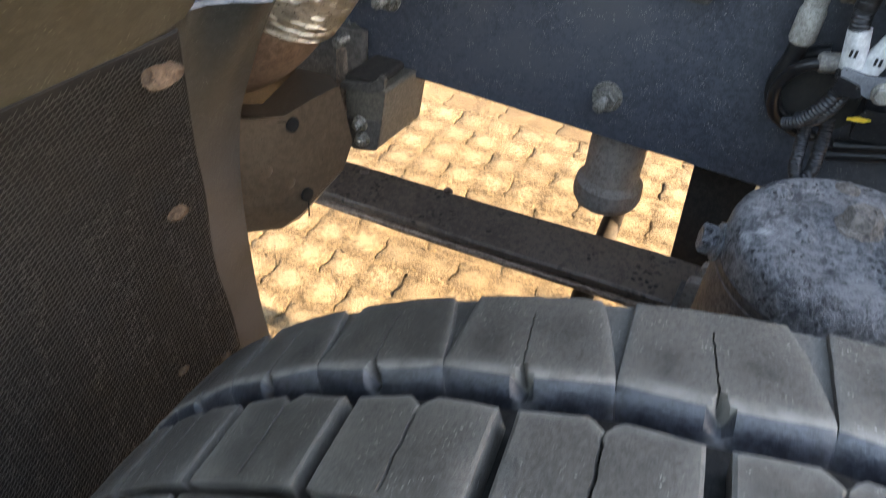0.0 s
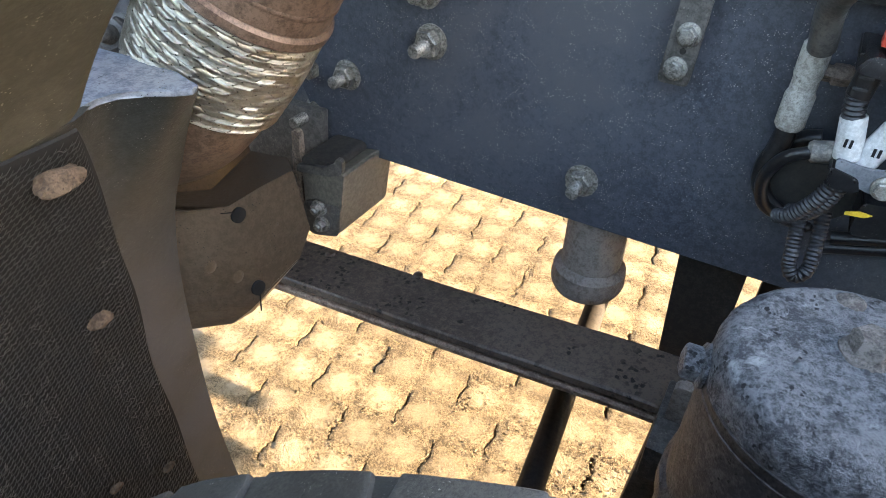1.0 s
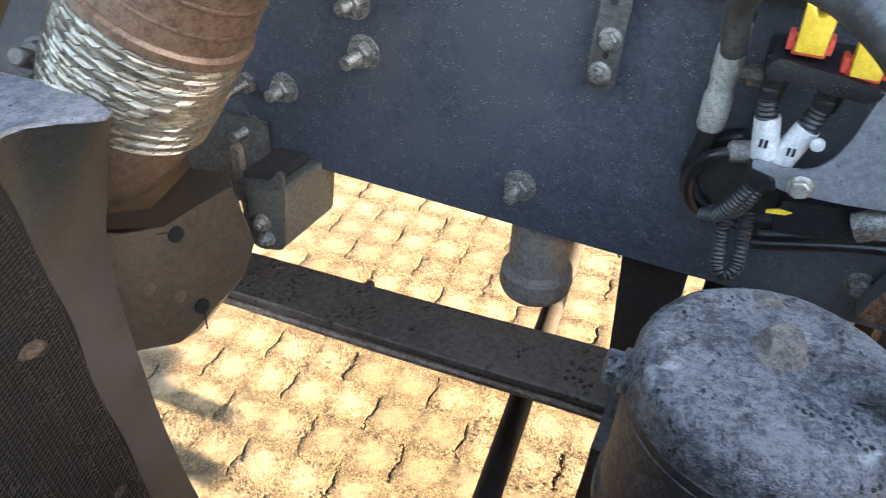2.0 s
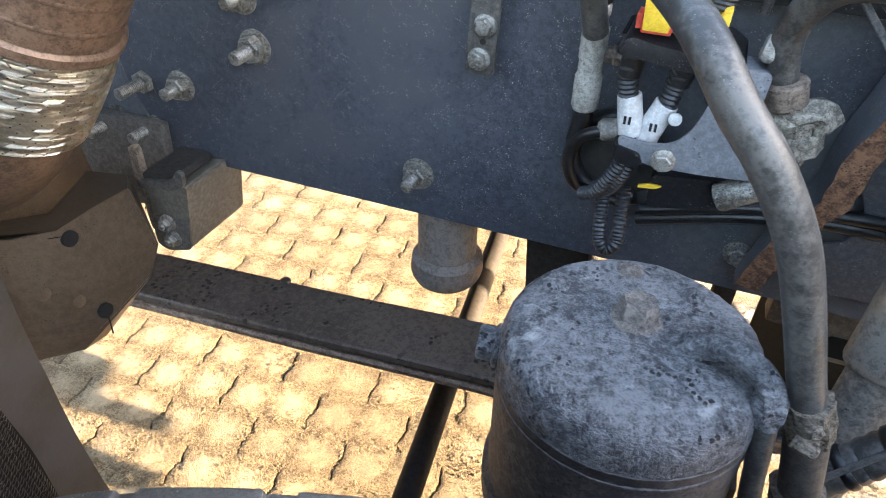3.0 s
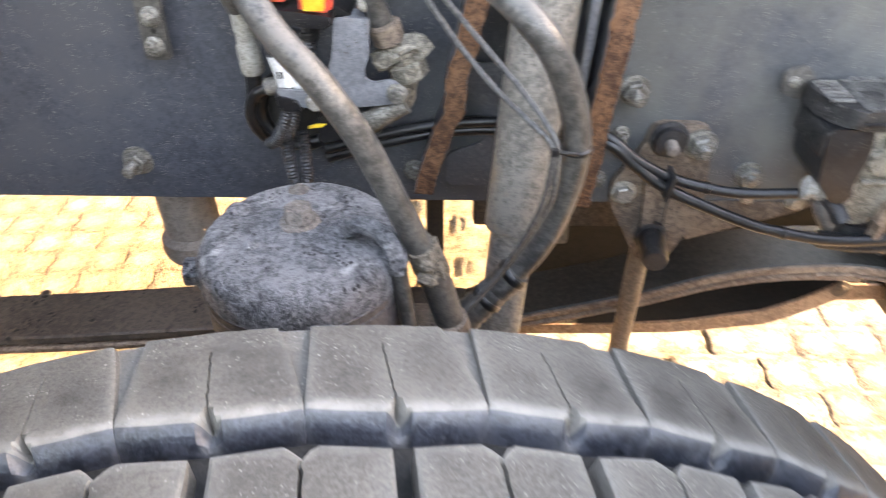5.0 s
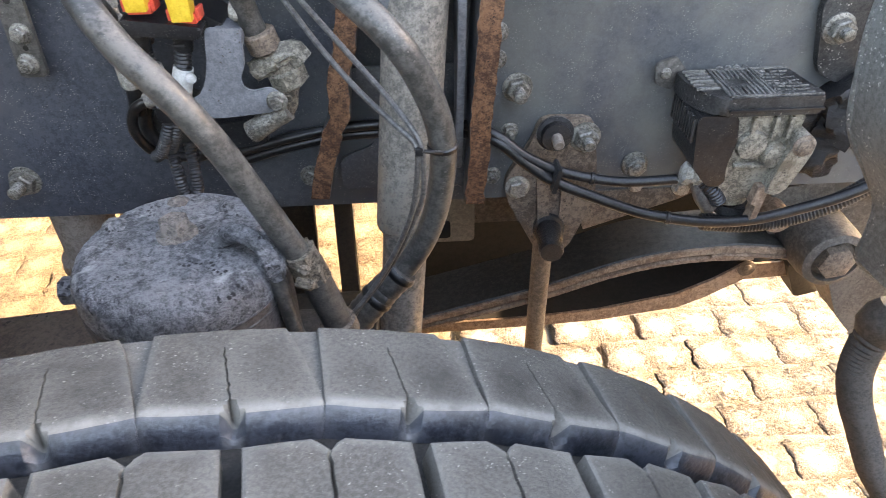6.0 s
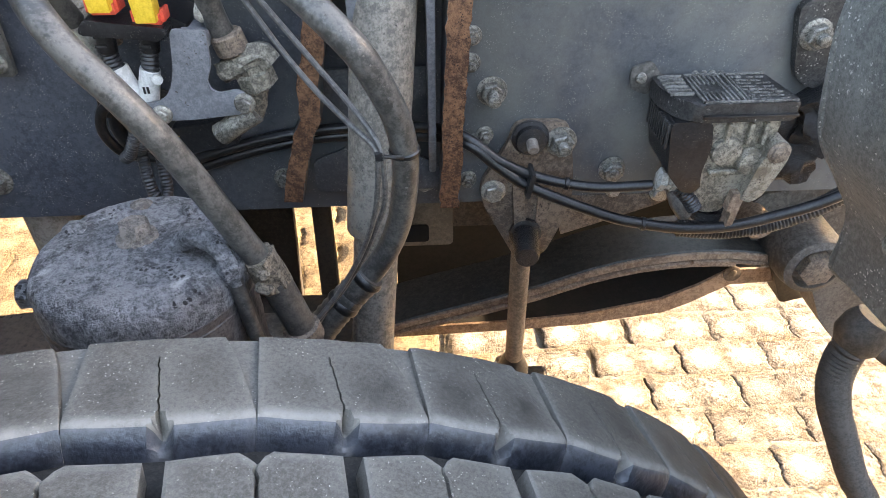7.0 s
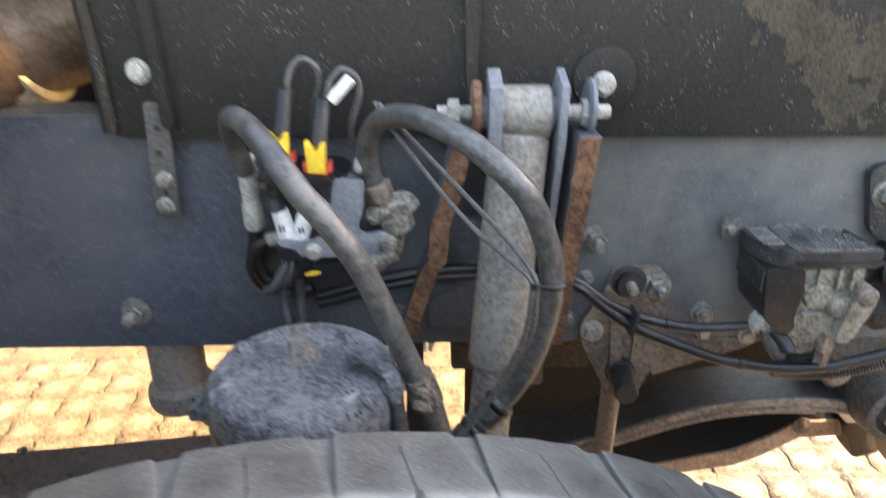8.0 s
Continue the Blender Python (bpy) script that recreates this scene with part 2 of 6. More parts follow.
def tread_wear(m, dusty, polished, most):
    """Mixes the tread's own dust and polish, both broken up by grain, over a rubber."""
    n, link = m.node_tree.nodes, m.node_tree.links.new
    b = n["Principled BSDF"]
    tc, nz, rp = n.new("ShaderNodeTexCoord"), n.new("ShaderNodeTexNoise"), n.new("ShaderNodeMapRange")
    nz.inputs["Scale"].default_value, nz.inputs["Detail"].default_value = 70.0, 10.0
    nz.inputs["Roughness"].default_value = 0.7
    link(tc.outputs["Object"], nz.inputs["Vector"])
    rp.inputs["From Min"].default_value, rp.inputs["From Max"].default_value, rp.inputs["To Min"].default_value = 0.38, 0.60, 0.40
    link(nz.outputs["Fac"], rp.inputs["Value"])
    for name, colour, k in (("polish", polished, 0.9), ("dust", dusty, most)):
        at, mul, mul2, x = n.new("ShaderNodeAttribute"), n.new("ShaderNodeMath"), n.new("ShaderNodeMath"), n.new("ShaderNodeMix")
        at.attribute_name = name
        mul.operation = mul2.operation = "MULTIPLY"
        mul2.inputs[1].default_value = k
        link(at.outputs["Fac"], mul.inputs[0])
        link(rp.outputs[0], mul.inputs[1])
        link(mul.outputs[0], mul2.inputs[0])
        x.data_type = "RGBA"
        link(mul2.outputs[0], x.inputs["Factor"])
        link(b.inputs["Base Color"].links[0].from_socket, x.inputs["A"])
        x.inputs["B"].default_value = (*colour, 1.0)
        link(x.outputs["Result"], b.inputs["Base Color"])


tread_wear(RUBBER, (0.235, 0.222, 0.200), (0.020, 0.017, 0.013), 0.85)
tread_wear(GROOVE, (0.200, 0.198, 0.192), (0.020, 0.020, 0.020), 0.42)


def worn_centre(m, colour, rx, ry):
    """Bare pale concrete where the two lobes of a paver are worn clean of sand."""
    n, link = m.node_tree.nodes, m.node_tree.links.new
    b = n["Principled BSDF"]
    old = b.inputs["Base Color"].links[0].from_socket
    tc, info = n.new("ShaderNodeTexCoord"), n.new("ShaderNodeObjectInfo")
    sc, no, ln = n.new("ShaderNodeVectorMath"), n.new("ShaderNodeTexNoise"), n.new("ShaderNodeVectorMath")
    sc.operation, ln.operation = "MULTIPLY", "LENGTH"
    sc.inputs[1].default_value = (1 / rx, 1 / ry, 0)
    both, off = n.new("ShaderNodeVectorMath"), n.new("ShaderNodeVectorMath")
    both.operation, off.operation = "ABSOLUTE", "SUBTRACT"
    off.inputs[1].default_value = (0.055, 0, 0)
    link(tc.outputs["Object"], both.inputs[0])
    link(both.outputs[0], off.inputs[0])
    link(off.outputs[0], sc.inputs[0])
    link(sc.outputs[0], ln.inputs[0])
    no.inputs["Scale"].default_value, no.inputs["Detail"].default_value = 42.0, 9.0
    link(tc.outputs["Object"], no.inputs["Vector"])
    s1, s2, mr, mul = n.new("ShaderNodeMath"), n.new("ShaderNodeMath"), n.new("ShaderNodeMapRange"), n.new("ShaderNodeMath")
    s1.operation, s1.inputs[1].default_value, s1.inputs[2].default_value = "MULTIPLY_ADD", 2.2, -1.1
    link(no.outputs["Fac"], s1.inputs[0])
    link(ln.outputs["Value"], s2.inputs[0])
    link(s1.outputs[0], s2.inputs[1])
    mr.inputs["From Min"].default_value, mr.inputs["From Max"].default_value = 1.1, 0.35
    link(s2.outputs[0], mr.inputs["Value"])
    mul.operation = "MULTIPLY"
    link(mr.outputs[0], mul.inputs[0])
    some = n.new("ShaderNodeMapRange")
    some.inputs["To Min"].default_value = 0.35
    link(info.outputs["Random"], some.inputs["Value"])
    link(some.outputs[0], mul.inputs[1])
    x = n.new("ShaderNodeMix")
    x.data_type = "RGBA"
    link(mul.outputs[0], x.inputs["Factor"])
    link(old, x.inputs["A"])
    x.inputs["B"].default_value = (*colour, 1)
    link(x.outputs["Result"], b.inputs["Base Color"])


worn_centre(PAVER, (0.315, 0.262, 0.178), 0.048, 0.044)
PALEPAVER = material("pale_concrete_paver", (0.070, 0.058, 0.044), (0.250, 0.224, 0.186), 0.95, 0.0, 85, 26, 3.0, (0.05, 0.038, 0.025), 230, 0.19, (0.12, 0.094, 0.062), 0.53, 16.0, vary=0.15)
worn_centre(PALEPAVER, (0.47, 0.437, 0.385), 0.046, 0.040)
FARPAVER = material("dusty_paving", (0.08, 0.057, 0.032), (0.18, 0.14, 0.085), 0.95, 0.0, 190, 6, 1.0)
EARTH = material("worn_yard_surface", (0.055, 0.052, 0.047), (0.12, 0.112, 0.10), 0.9, 0.0, 60, 3, 0.5)
CASTBROWN = material("brown_cast_steel", (0.058, 0.052, 0.046), (0.128, 0.116, 0.104), 0.7, 0.0, 80, 9, 0.35, (0.03, 0.026, 0.022), 300, 0.12)
PIPEBROWN = material("brown_drain_plastic", (0.041, 0.033, 0.026), (0.086, 0.071, 0.058), 0.6, 0.0, 80, 9, 0.2)
SAND = tint_along(material("joint_sand", (0.070, 0.051, 0.028), (0.250, 0.194, 0.116), 0.95, 0.0, 85, 22, 3.0, (0.06, 0.042, 0.024), 280, 0.18), (0.30, 0.272, 0.225), 0.25, 0.85, 0.9)
STONE = tint_along(material("pale_stone", (0.100, 0.074, 0.043), (0.230, 0.178, 0.108), 0.9, 0.0, 90, 20, 0.6), (0.30, 0.275, 0.235), 0.25, 0.85, 0.9)
CLOD = material("dried_mud_lump", (0.053, 0.032, 0.019), (0.118, 0.079, 0.050), 0.9, 0.0, 60, 25, 1.0, (0.05, 0.032, 0.02), 300, 0.14)
STRAW = material("straw", (0.20, 0.14, 0.06), (0.34, 0.25, 0.12), 0.9, 0.0, 90, 20, 0.1)


BRACKET = material("light_bracket_steel", (0.080, 0.071, 0.056), (0.145, 0.129, 0.105), 0.55, 0.0, 80, 8, 0.2, (0.04, 0.035, 0.03), 260, 0.08)
DUSTYARCH = material("dust_spattered_plastic", (0.065, 0.067, 0.063), (0.135, 0.137, 0.13), 0.55, 0.0, 90, 9, 0.4, (0.38, 0.37, 0.34), 260, 0.13, (0.17, 0.165, 0.15), 0.60, 22.0)
# Rod steel darkened: the shadow it lies in is put into its colour.
RODDARK = material("shadow_dark_steel", (0.007, 0.006, 0.005), (0.022, 0.018, 0.015), 0.7, 0.0, 60, 5, 0.2)
PANELGREY = material("dusty_grey_arch_plastic", (0.022, 0.023, 0.018), (0.042, 0.043, 0.035), 0.5, 0.0, 30, 5, 0.15, (0.16, 0.15, 0.13), 300, 0.09, (0.058, 0.055, 0.044), 0.60, 9.0)
# Near-black that paints deep shade into the closers and backings.
BLACKBACK = material("painted_shade_black", (0.003, 0.003, 0.003), (0.009, 0.008, 0.007), 0.9, 0.0, 40, 6, 0.0)
# Lip plastic with the blue sky sheen put into its colour.
LIP = material("sky_tinted_lip_plastic", (0.085, 0.097, 0.118), (0.150, 0.166, 0.192), 0.26, 0.0, 60, 6, 0.1, (0.01, 0.01, 0.011), 300, 0.09)
# Near-black paint standing in for the shade inside holes and slits.
HOLE = material("painted_hole_black", (0.001, 0.001, 0.001), (0.003, 0.003, 0.003), 1.0, 0.0, 40, 6, 0.0)


# ---- building helpers ----
UNIT = 0.81  # the plan's unit in metres
PLACED = {}


def thing(name, at, label, category, group="", kind="", fit=(0, 0, 0, 1, 1, 1)):
    """A top-level Empty. fit: the thing's shift on the plan and its stretch along x, y and z about at; None: already in metres."""
    e = new(name)
    e.empty_display_size = 0.05
    a = Vector(at)
    if fit is None:
        place = lambda c: c
    else:
        d, s = Vector(fit[:3]), Vector(fit[3:])
        place = lambda c: (a + d + Vector(((c.x - a.x) * s.x, (c.y - a.y) * s.y, (c.z - a.z) * s.z))) * UNIT
    e.location = place(a)
    PLACED[e.name] = (Vector(e.location), place)
    return tagged(e, label, category, group, kind)


def part(name, bm, mat, parent, label="", smooth=35):
    """Links a bmesh, drawn in plan units, as one part of a thing or of another part."""
    base, place = PLACED[parent.name]
    bmesh.ops.recalc_face_normals(bm, faces=bm.faces[:])
    for v in bm.verts:
        v.co = place(v.co)
    cs = [v.co.copy() for v in bm.verts]
    mid = Vector([(min(c[k] for c in cs) + max(c[k] for c in cs)) / 2 for k in range(3)])
    bmesh.ops.translate(bm, verts=bm.verts[:], vec=-mid)
    me = bpy.data.meshes.new(name)
    if smooth:
        lim = radians(smooth)
        for f in bm.faces:
            f.smooth = True
        for e in bm.edges:
            if len(e.link_faces) == 2 and e.calc_face_angle(0) > lim:
                e.smooth = False
    bm.to_mesh(me)
    bm.free()
    me.materials.append(mat)
    ob = new(name, me)
    PLACED[ob.name] = (mid, place)
    ob.parent = parent
    ob.location = mid - base
    if label:
        ob["label"] = label
    return ob


def axes(way):
    w = Vector(way).normalized()
    u = w.cross(Vector((0, 0, 1)) if abs(w.z) < 0.9 else Vector((1, 0, 0))).normalized()
    return u, w.cross(u).normalized(), w


def add_lathe(bm, base, way, profile, seg=24, turn=0.0):
    """Profile of (distance along the axis, radius); closes both ends."""
    u, v, w = axes(way)
    base = Vector(base)
    rings = []
    for d, r in profile:
        rings.append([bm.verts.new(base + w * d + (u * math.cos(a) + v * math.sin(a)) * r) for a in [turn + 2 * math.pi * k / seg for k in range(seg)]])
    for a, b in zip(rings, rings[1:]):
        for k in range(seg):
            bm.faces.new((a[k], a[(k + 1) % seg], b[(k + 1) % seg], b[k]))
    bm.faces.new(rings[0][::-1])
    bm.faces.new(rings[-1])
    return bm


def lathe(base, way, profile, seg=24, turn=0.0):
    return add_lathe(bmesh.new(), base, way, profile, seg, turn)


def add_rod(bm, a, b, r, seg=16, bevel=0.15, r2=None):
    a, b = Vector(a), Vector(b)
    d = (b - a).length
    r2 = r if r2 is None else r2
    c = min(r, r2) * bevel
    return add_lathe(bm, a, b - a, [(0, r - c), (c, r), (d - c, r2), (d, r2 - c)], seg)


def rod(a, b, r, seg=16, bevel=0.15, r2=None):
    return add_rod(bmesh.new(), a, b, r, seg, bevel, r2)


def curve_points(pts, step=0.008):
    """Evenly spaced points on a smooth curve through pts."""
    p = [Vector(q) for q in pts]
    p = [2 * p[0] - p[1]] + p + [2 * p[-1] - p[-2]]
    out = []
    for k in range(1, len(p) - 2):
        n = max(2, int((p[k + 1] - p[k]).length / step))
        for j in range(n):
            t = j / n
            a, b, c, d = p[k - 1], p[k], p[k + 1], p[k + 2]
            out.append(0.5 * (2 * b + (c - a) * t + (2 * a - 5 * b + 4 * c - d) * t * t + (3 * b - a - 3 * c + d) * t ** 3))
    out.append(p[-2])
    return out


def add_tube(bm, pts, r, seg=14, step=0.008, ribs=0.0, pitch=0.004, rough=0.0):
    """A tube along a smooth curve; ribs: height of its corrugations."""
    cs = curve_points(pts, step if not ribs else pitch / 2)
    n = None
    rings = []
    for k, c in enumerate(cs):
        w = (cs[min(k + 1, len(cs) - 1)] - cs[max(k - 1, 0)]).normalized()
        if n is None:
            n = axes(w)[0]
        n = (n - w * n.dot(w)).normalized()
        m = w.cross(n)
        rr = r + (ribs if ribs and k % 2 else 0.0)
        rings.append([bm.verts.new(c + (n * math.cos(2 * math.pi * j / seg) + m * math.sin(2 * math.pi * j / seg)) * (rr + rough * (noise.noise(c * 60 + Vector((j, 0, 0)))))) for j in range(seg)])
    for a, b in zip(rings, rings[1:]):
        for j in range(seg):
            bm.faces.new((a[j], a[(j + 1) % seg], b[(j + 1) % seg], b[j]))
    bm.faces.new(rings[0][::-1])
    bm.faces.new(rings[-1])
    return bm


def tube(pts, r, seg=14, step=0.008, ribs=0.0, pitch=0.004, rough=0.0):
    return add_tube(bmesh.new(), pts, r, seg, step, ribs, pitch, rough)


def add_prism(bm, outline, depth, bevel=0.0):
    """Extrudes a flat outline of 3D points by the vector depth."""
    a = [bm.verts.new(Vector(p)) for p in outline]
    b = [bm.verts.new(Vector(p) + Vector(depth)) for p in outline]
    fs = [bm.faces.new(a), bm.faces.new(b[::-1])]
    n = len(a)
    for k in range(n):
        fs.append(bm.faces.new((a[k], b[k], b[(k + 1) % n], a[(k + 1) % n])))
    if bevel:
        es = list({e for f in fs for e in f.edges})
        bmesh.ops.bevel(bm, geom=es, offset=bevel, segments=2, affect="EDGES", profile=0.6)
    return bm


def prism(outline, depth, bevel=0.0):
    return add_prism(bmesh.new(), outline, depth, bevel)


def add_box(bm, lo, hi, bevel=0.002):
    (x0, y0, z0), (x1, y1, z1) = lo, hi
    return add_prism(bm, [(x0, y0, z0), (x1, y0, z0), (x1, y1, z0), (x0, y1, z0)], (0, 0, z1 - z0), bevel)


def box(lo, hi, bevel=0.002):
    return add_box(bmesh.new(), lo, hi, bevel)


def xz(points, y):
    return [(x, y, z) for x, z in points]


def round_outline(pts, r, n=4):
    """Rounds the corners of a 2D outline."""
    out = []
    for k in range(len(pts)):
        p, a, b = Vector(pts[k]), Vector(pts[k - 1]), Vector(pts[(k + 1) % len(pts)])
        da, db = (a - p), (b - p)
        q = min(r, da.length * 0.45, db.length * 0.45)
        s, e = p + da.normalized() * q, p + db.normalized() * q
        for j in range(n + 1):
            t = j / n
            out.append(tuple(s * (1 - t) ** 2 + p * 2 * t * (1 - t) + e * t * t))
    return out


def add_bolt(bm, at, way, size=0.024, head=0.012, stud=0.0, washer=True, turn=0.3):
    """A flanged hex nut with its stud's end; size: across the corners."""
    at, w = Vector(at), Vector(way).normalized()
    r = size / 2
    d = 0.0
    if washer:
        add_lathe(bm, at, w, [(0, r * 1.30), (0.0025, r * 1.30), (0.004, r * 1.05)], 18)
        d = 0.003
    add_lathe(bm, at + w * d, w, [(0, r), (head * 0.85, r), (head, r * 0.84)], 6, turn)
    if stud:
        prof = []
        k = 0
        x = 0.0
        while x < stud:
            prof.append((x, r * (0.52 if k % 2 else 0.46)))
            x += 0.0016
            k += 1
        prof.append((stud, r * 0.40))
        add_lathe(bm, at + w * (d + head * 0.9), w, prof, 12)
    return bm


def bolt(parent, at, way=(0, -1, 0), size=0.024, head=0.012, stud=0.0, washer=True, mat=None, turn=0.3, name="bolt", label=""):
    return part(name, add_bolt(bmesh.new(), at, way, size, head, stud, washer, turn), mat or DIRTYZINC, parent, label)


# ---- chassis rail ----
RZ0, RZ1 = 0.742, 1.10
rail = thing("chassis_rail", (0.6, 0.0, RZ0), "long dark-painted steel truck frame rail with dusty bolts", "chassis rail", fit=(0.0022, -0.0001, 0.3210, 0.994, 1.000, 1.012))
part("web", prism(xz([(-0.505, RZ0), (2.4, RZ0), (2.4, RZ1), (-0.60, RZ1), (-0.555, 0.85)], 0.0), (0, 0.008, 0)), RAILWEB, rail)
part("bottom_flange", box((-1.5, 0.0085, RZ0 - 0.002), (2.4, 0.085, RZ0 + 0.006), 0.001), FLANGE, rail, "dusty lower flange")
part("top_flange", box((-1.5, 0.0085, RZ1 - 0.006), (2.4, 0.085, RZ1 + 0.002), 0.001), FLANGE, rail, "dusty upper flange")
part("end_plate", prism(xz([(-1.5, RZ0 - 0.01), (-0.50, RZ0 - 0.01), (-0.55, RZ1 - 0.01), (-1.5, RZ1 - 0.01)], 0.0105), (0, 0.008, 0)), RAIL, rail)
for x, z, stud, size in ((-0.0895, 0.8045, 0.022, 0.034), (0.382, 0.798, 0.0, 0.032), (0.313, 0.794, 0.0, 0.024), (0.423, 0.919, 0.0, 0.030), (0.512, 0.785, 0.0, 0.030),
                         (-0.319, 0.937, 0.030, 0.036), (-0.329, 0.999, 0.02, 0.034), (-0.456, 0.861, 0.022, 0.034), (0.606, 0.915, 0.022, 0.032), (0.598, 0.852, 0.012, 0.019),
                         (0.578, 0.990, 0.008, 0.020), (0.577, 0.955, 0.008, 0.020), (0.583, 0.842, 0.008, 0.018), (0.575, 0.782, 0.008, 0.020), (0.785, 0.791, 0.006, 0.030)):
    bolt(rail, (x, -0.0005, z), size=size, head=size * 0.45, stud=stud, turn=x * 9)
for x, z in ((-0.525, 0.855), (-0.524, 0.787), (-0.606, 0.779)):
    bolt(rail, (x, 0.0095, z), size=0.034, head=0.016, stud=0.045, turn=x * 7)

strip = thing("mounting_strip", (0, -0.008, 0.97), "narrow perforated steel strip bolted upright to the rail", "bracket", fit=(0.0026, -0.0161, 0.3276, 0.983, 0.996, 1.000))
sb = prism([(x, -0.0005, z) for x, z in round_outline([(-0.020, 0.958), (0.014, 0.958), (0.020, 1.12), (-0.010, 1.12)], 0.006)], (0, -0.007, 0), 0.001)
part("bar", sb, STEEL, strip)
# Dark discs on the bar paint the shade inside its holes.
for x, z, r in ((-0.0005, 1.052, 0.0045), (0.003, 1.085, 0.004), (0.0, 0.995, 0.0035)):
    part("hole", lathe((x, -0.0074, z), (0, -1, 0), [(0, r), (0.0006, r * 0.9)], 14), DARK, strip, "dark disc painted as a drilled hole")
bolt(strip, (0.002, -0.0076, 1.013), size=0.020, head=0.009, stud=0.005)
bolt(strip, (-0.003, -0.0076, 0.976), size=0.020, head=0.009, stud=0.005, turn=0.8)

# ---- inner wheel arch panel above the rail ----
liner = thing("inner_arch_panel", (0.8, -0.02, 1.08), "black dusty plastic inner wheel arch panel above the rail", "liner panel", kind="structure", fit=(0.0072, -0.0009, 0.3244, 1.016, 1.000, 1.030))
part("panel", prism([(x, -0.022, z) for x, z in round_outline([(-0.050, 1.075), (2.4, 1.065), (2.4, 1.42), (-0.075, 1.42), (-0.055, 1.25)], 0.02)], (0, 0.012, 0), 0.002), LINER, liner)
part("rolled_edge", tube([(-0.048, -0.026, 1.085), (-0.050, -0.026, 1.18), (-0.058, -0.026, 1.28), (-0.07, -0.026, 1.36), (-0.075, -0.026, 1.415)], 0.009, 10, 0.02), LINER, liner)
part("rib", prism([(x, -0.022, z) for x, z in round_outline([(0.415, 1.12), (0.427, 1.12), (0.435, 1.41), (0.405, 1.41)], 0.005)], (0, -0.010, 0), 0.003), LINER, liner)
part("rib", prism([(x, -0.022, z) for x, z in round_outline([(0.022, 1.09), (0.036, 1.09), (0.030, 1.25), (0.016, 1.25)], 0.005)], (0, -0.012, 0), 0.003), LINER, liner)
part("boss", lathe((0.590, -0.022, 1.148), (0, -1, 0), [(0, 0.042), (0.008, 0.040), (0.010, 0.034)], 28), LINER, liner)
bolt(liner, (0.0, -0.0225, 1.160), size=0.024, head=0.010, mat=BEIGE, label="pale flanged bolt")
bolt(liner, (0.588, -0.0325, 1.143), size=0.024, head=0.014, mat=BEIGE, label="pale flanged bolt")
# Unseen panels added to keep the sun off the arch and drain pipe.
part("fender_panel", box((2.395, -1.15, 0.735), (2.42, 0.32, 1.88), 0.0), DARK, liner, "plain unseen panel that blocks the sun")
part("step_panel", box((2.395, -1.15, 0.08), (2.42, -0.02, 0.734), 0.0), DARK, liner, "plain unseen panel that blocks the sun")
rnd = random.Random(3)
mv, mf = [], {}
for i in range(80):
    for j in range(58):
        x, z = 0.66 + i * 0.0045, 1.080 + j * 0.0045
        n = noise.noise(Vector((x * 14, z * 14, 0.4))) + 0.7 * noise.noise(Vector((x * 60, z * 60, 2.0)))
        edge_x = 0.757 + 0.93 * (1.241 - z)
        if n > -18.0 * (x - edge_x) and n > -0.35 + 7.0 * (x - edge_x - 0.08):
            mv.append((x, z))
mudb = bmesh.new()
for x, z in mv:
    a, b, c, d = [mudb.verts.new((x + u + rnd.uniform(-0.0008, 0.0008), -0.0227, z + w + rnd.uniform(-0.0008, 0.0008))) for u, w in ((0, 0), (0.0045, 0), (0.0045, 0.0045), (0, 0.0045))]
    mudb.faces.new((a, b, c, d))
bmesh.ops.remove_doubles(mudb, verts=mudb.verts[:], dist=0.0018)
bmesh.ops.solidify(mudb, geom=mudb.faces[:], thickness=0.0006)
part("dried_mud", mudb, MUD, liner, "tan film of dried mud", 0)["kind"] = "stuff"

# ---- wheel ----
TX, TY, TZ, TR, TOE = 0.267, -0.527, 0.650, 0.662, 0.129
NB = 40


def tyre_at(a, y, r):
    """The place at angle a from the top (radians, towards +x), across at y, at radius r."""
    s, d = r * math.sin(a), (y + 0.502) * 1.12
    return Vector((TX + s * math.cos(TOE) - d * math.sin(TOE), TY + s * math.sin(TOE) + d * math.cos(TOE), max(0.001, TZ + r * math.cos(a))))


def crown(y):
    k = (y + 0.655) / 0.155
    return TR + 0.009 * (1 - k * k)


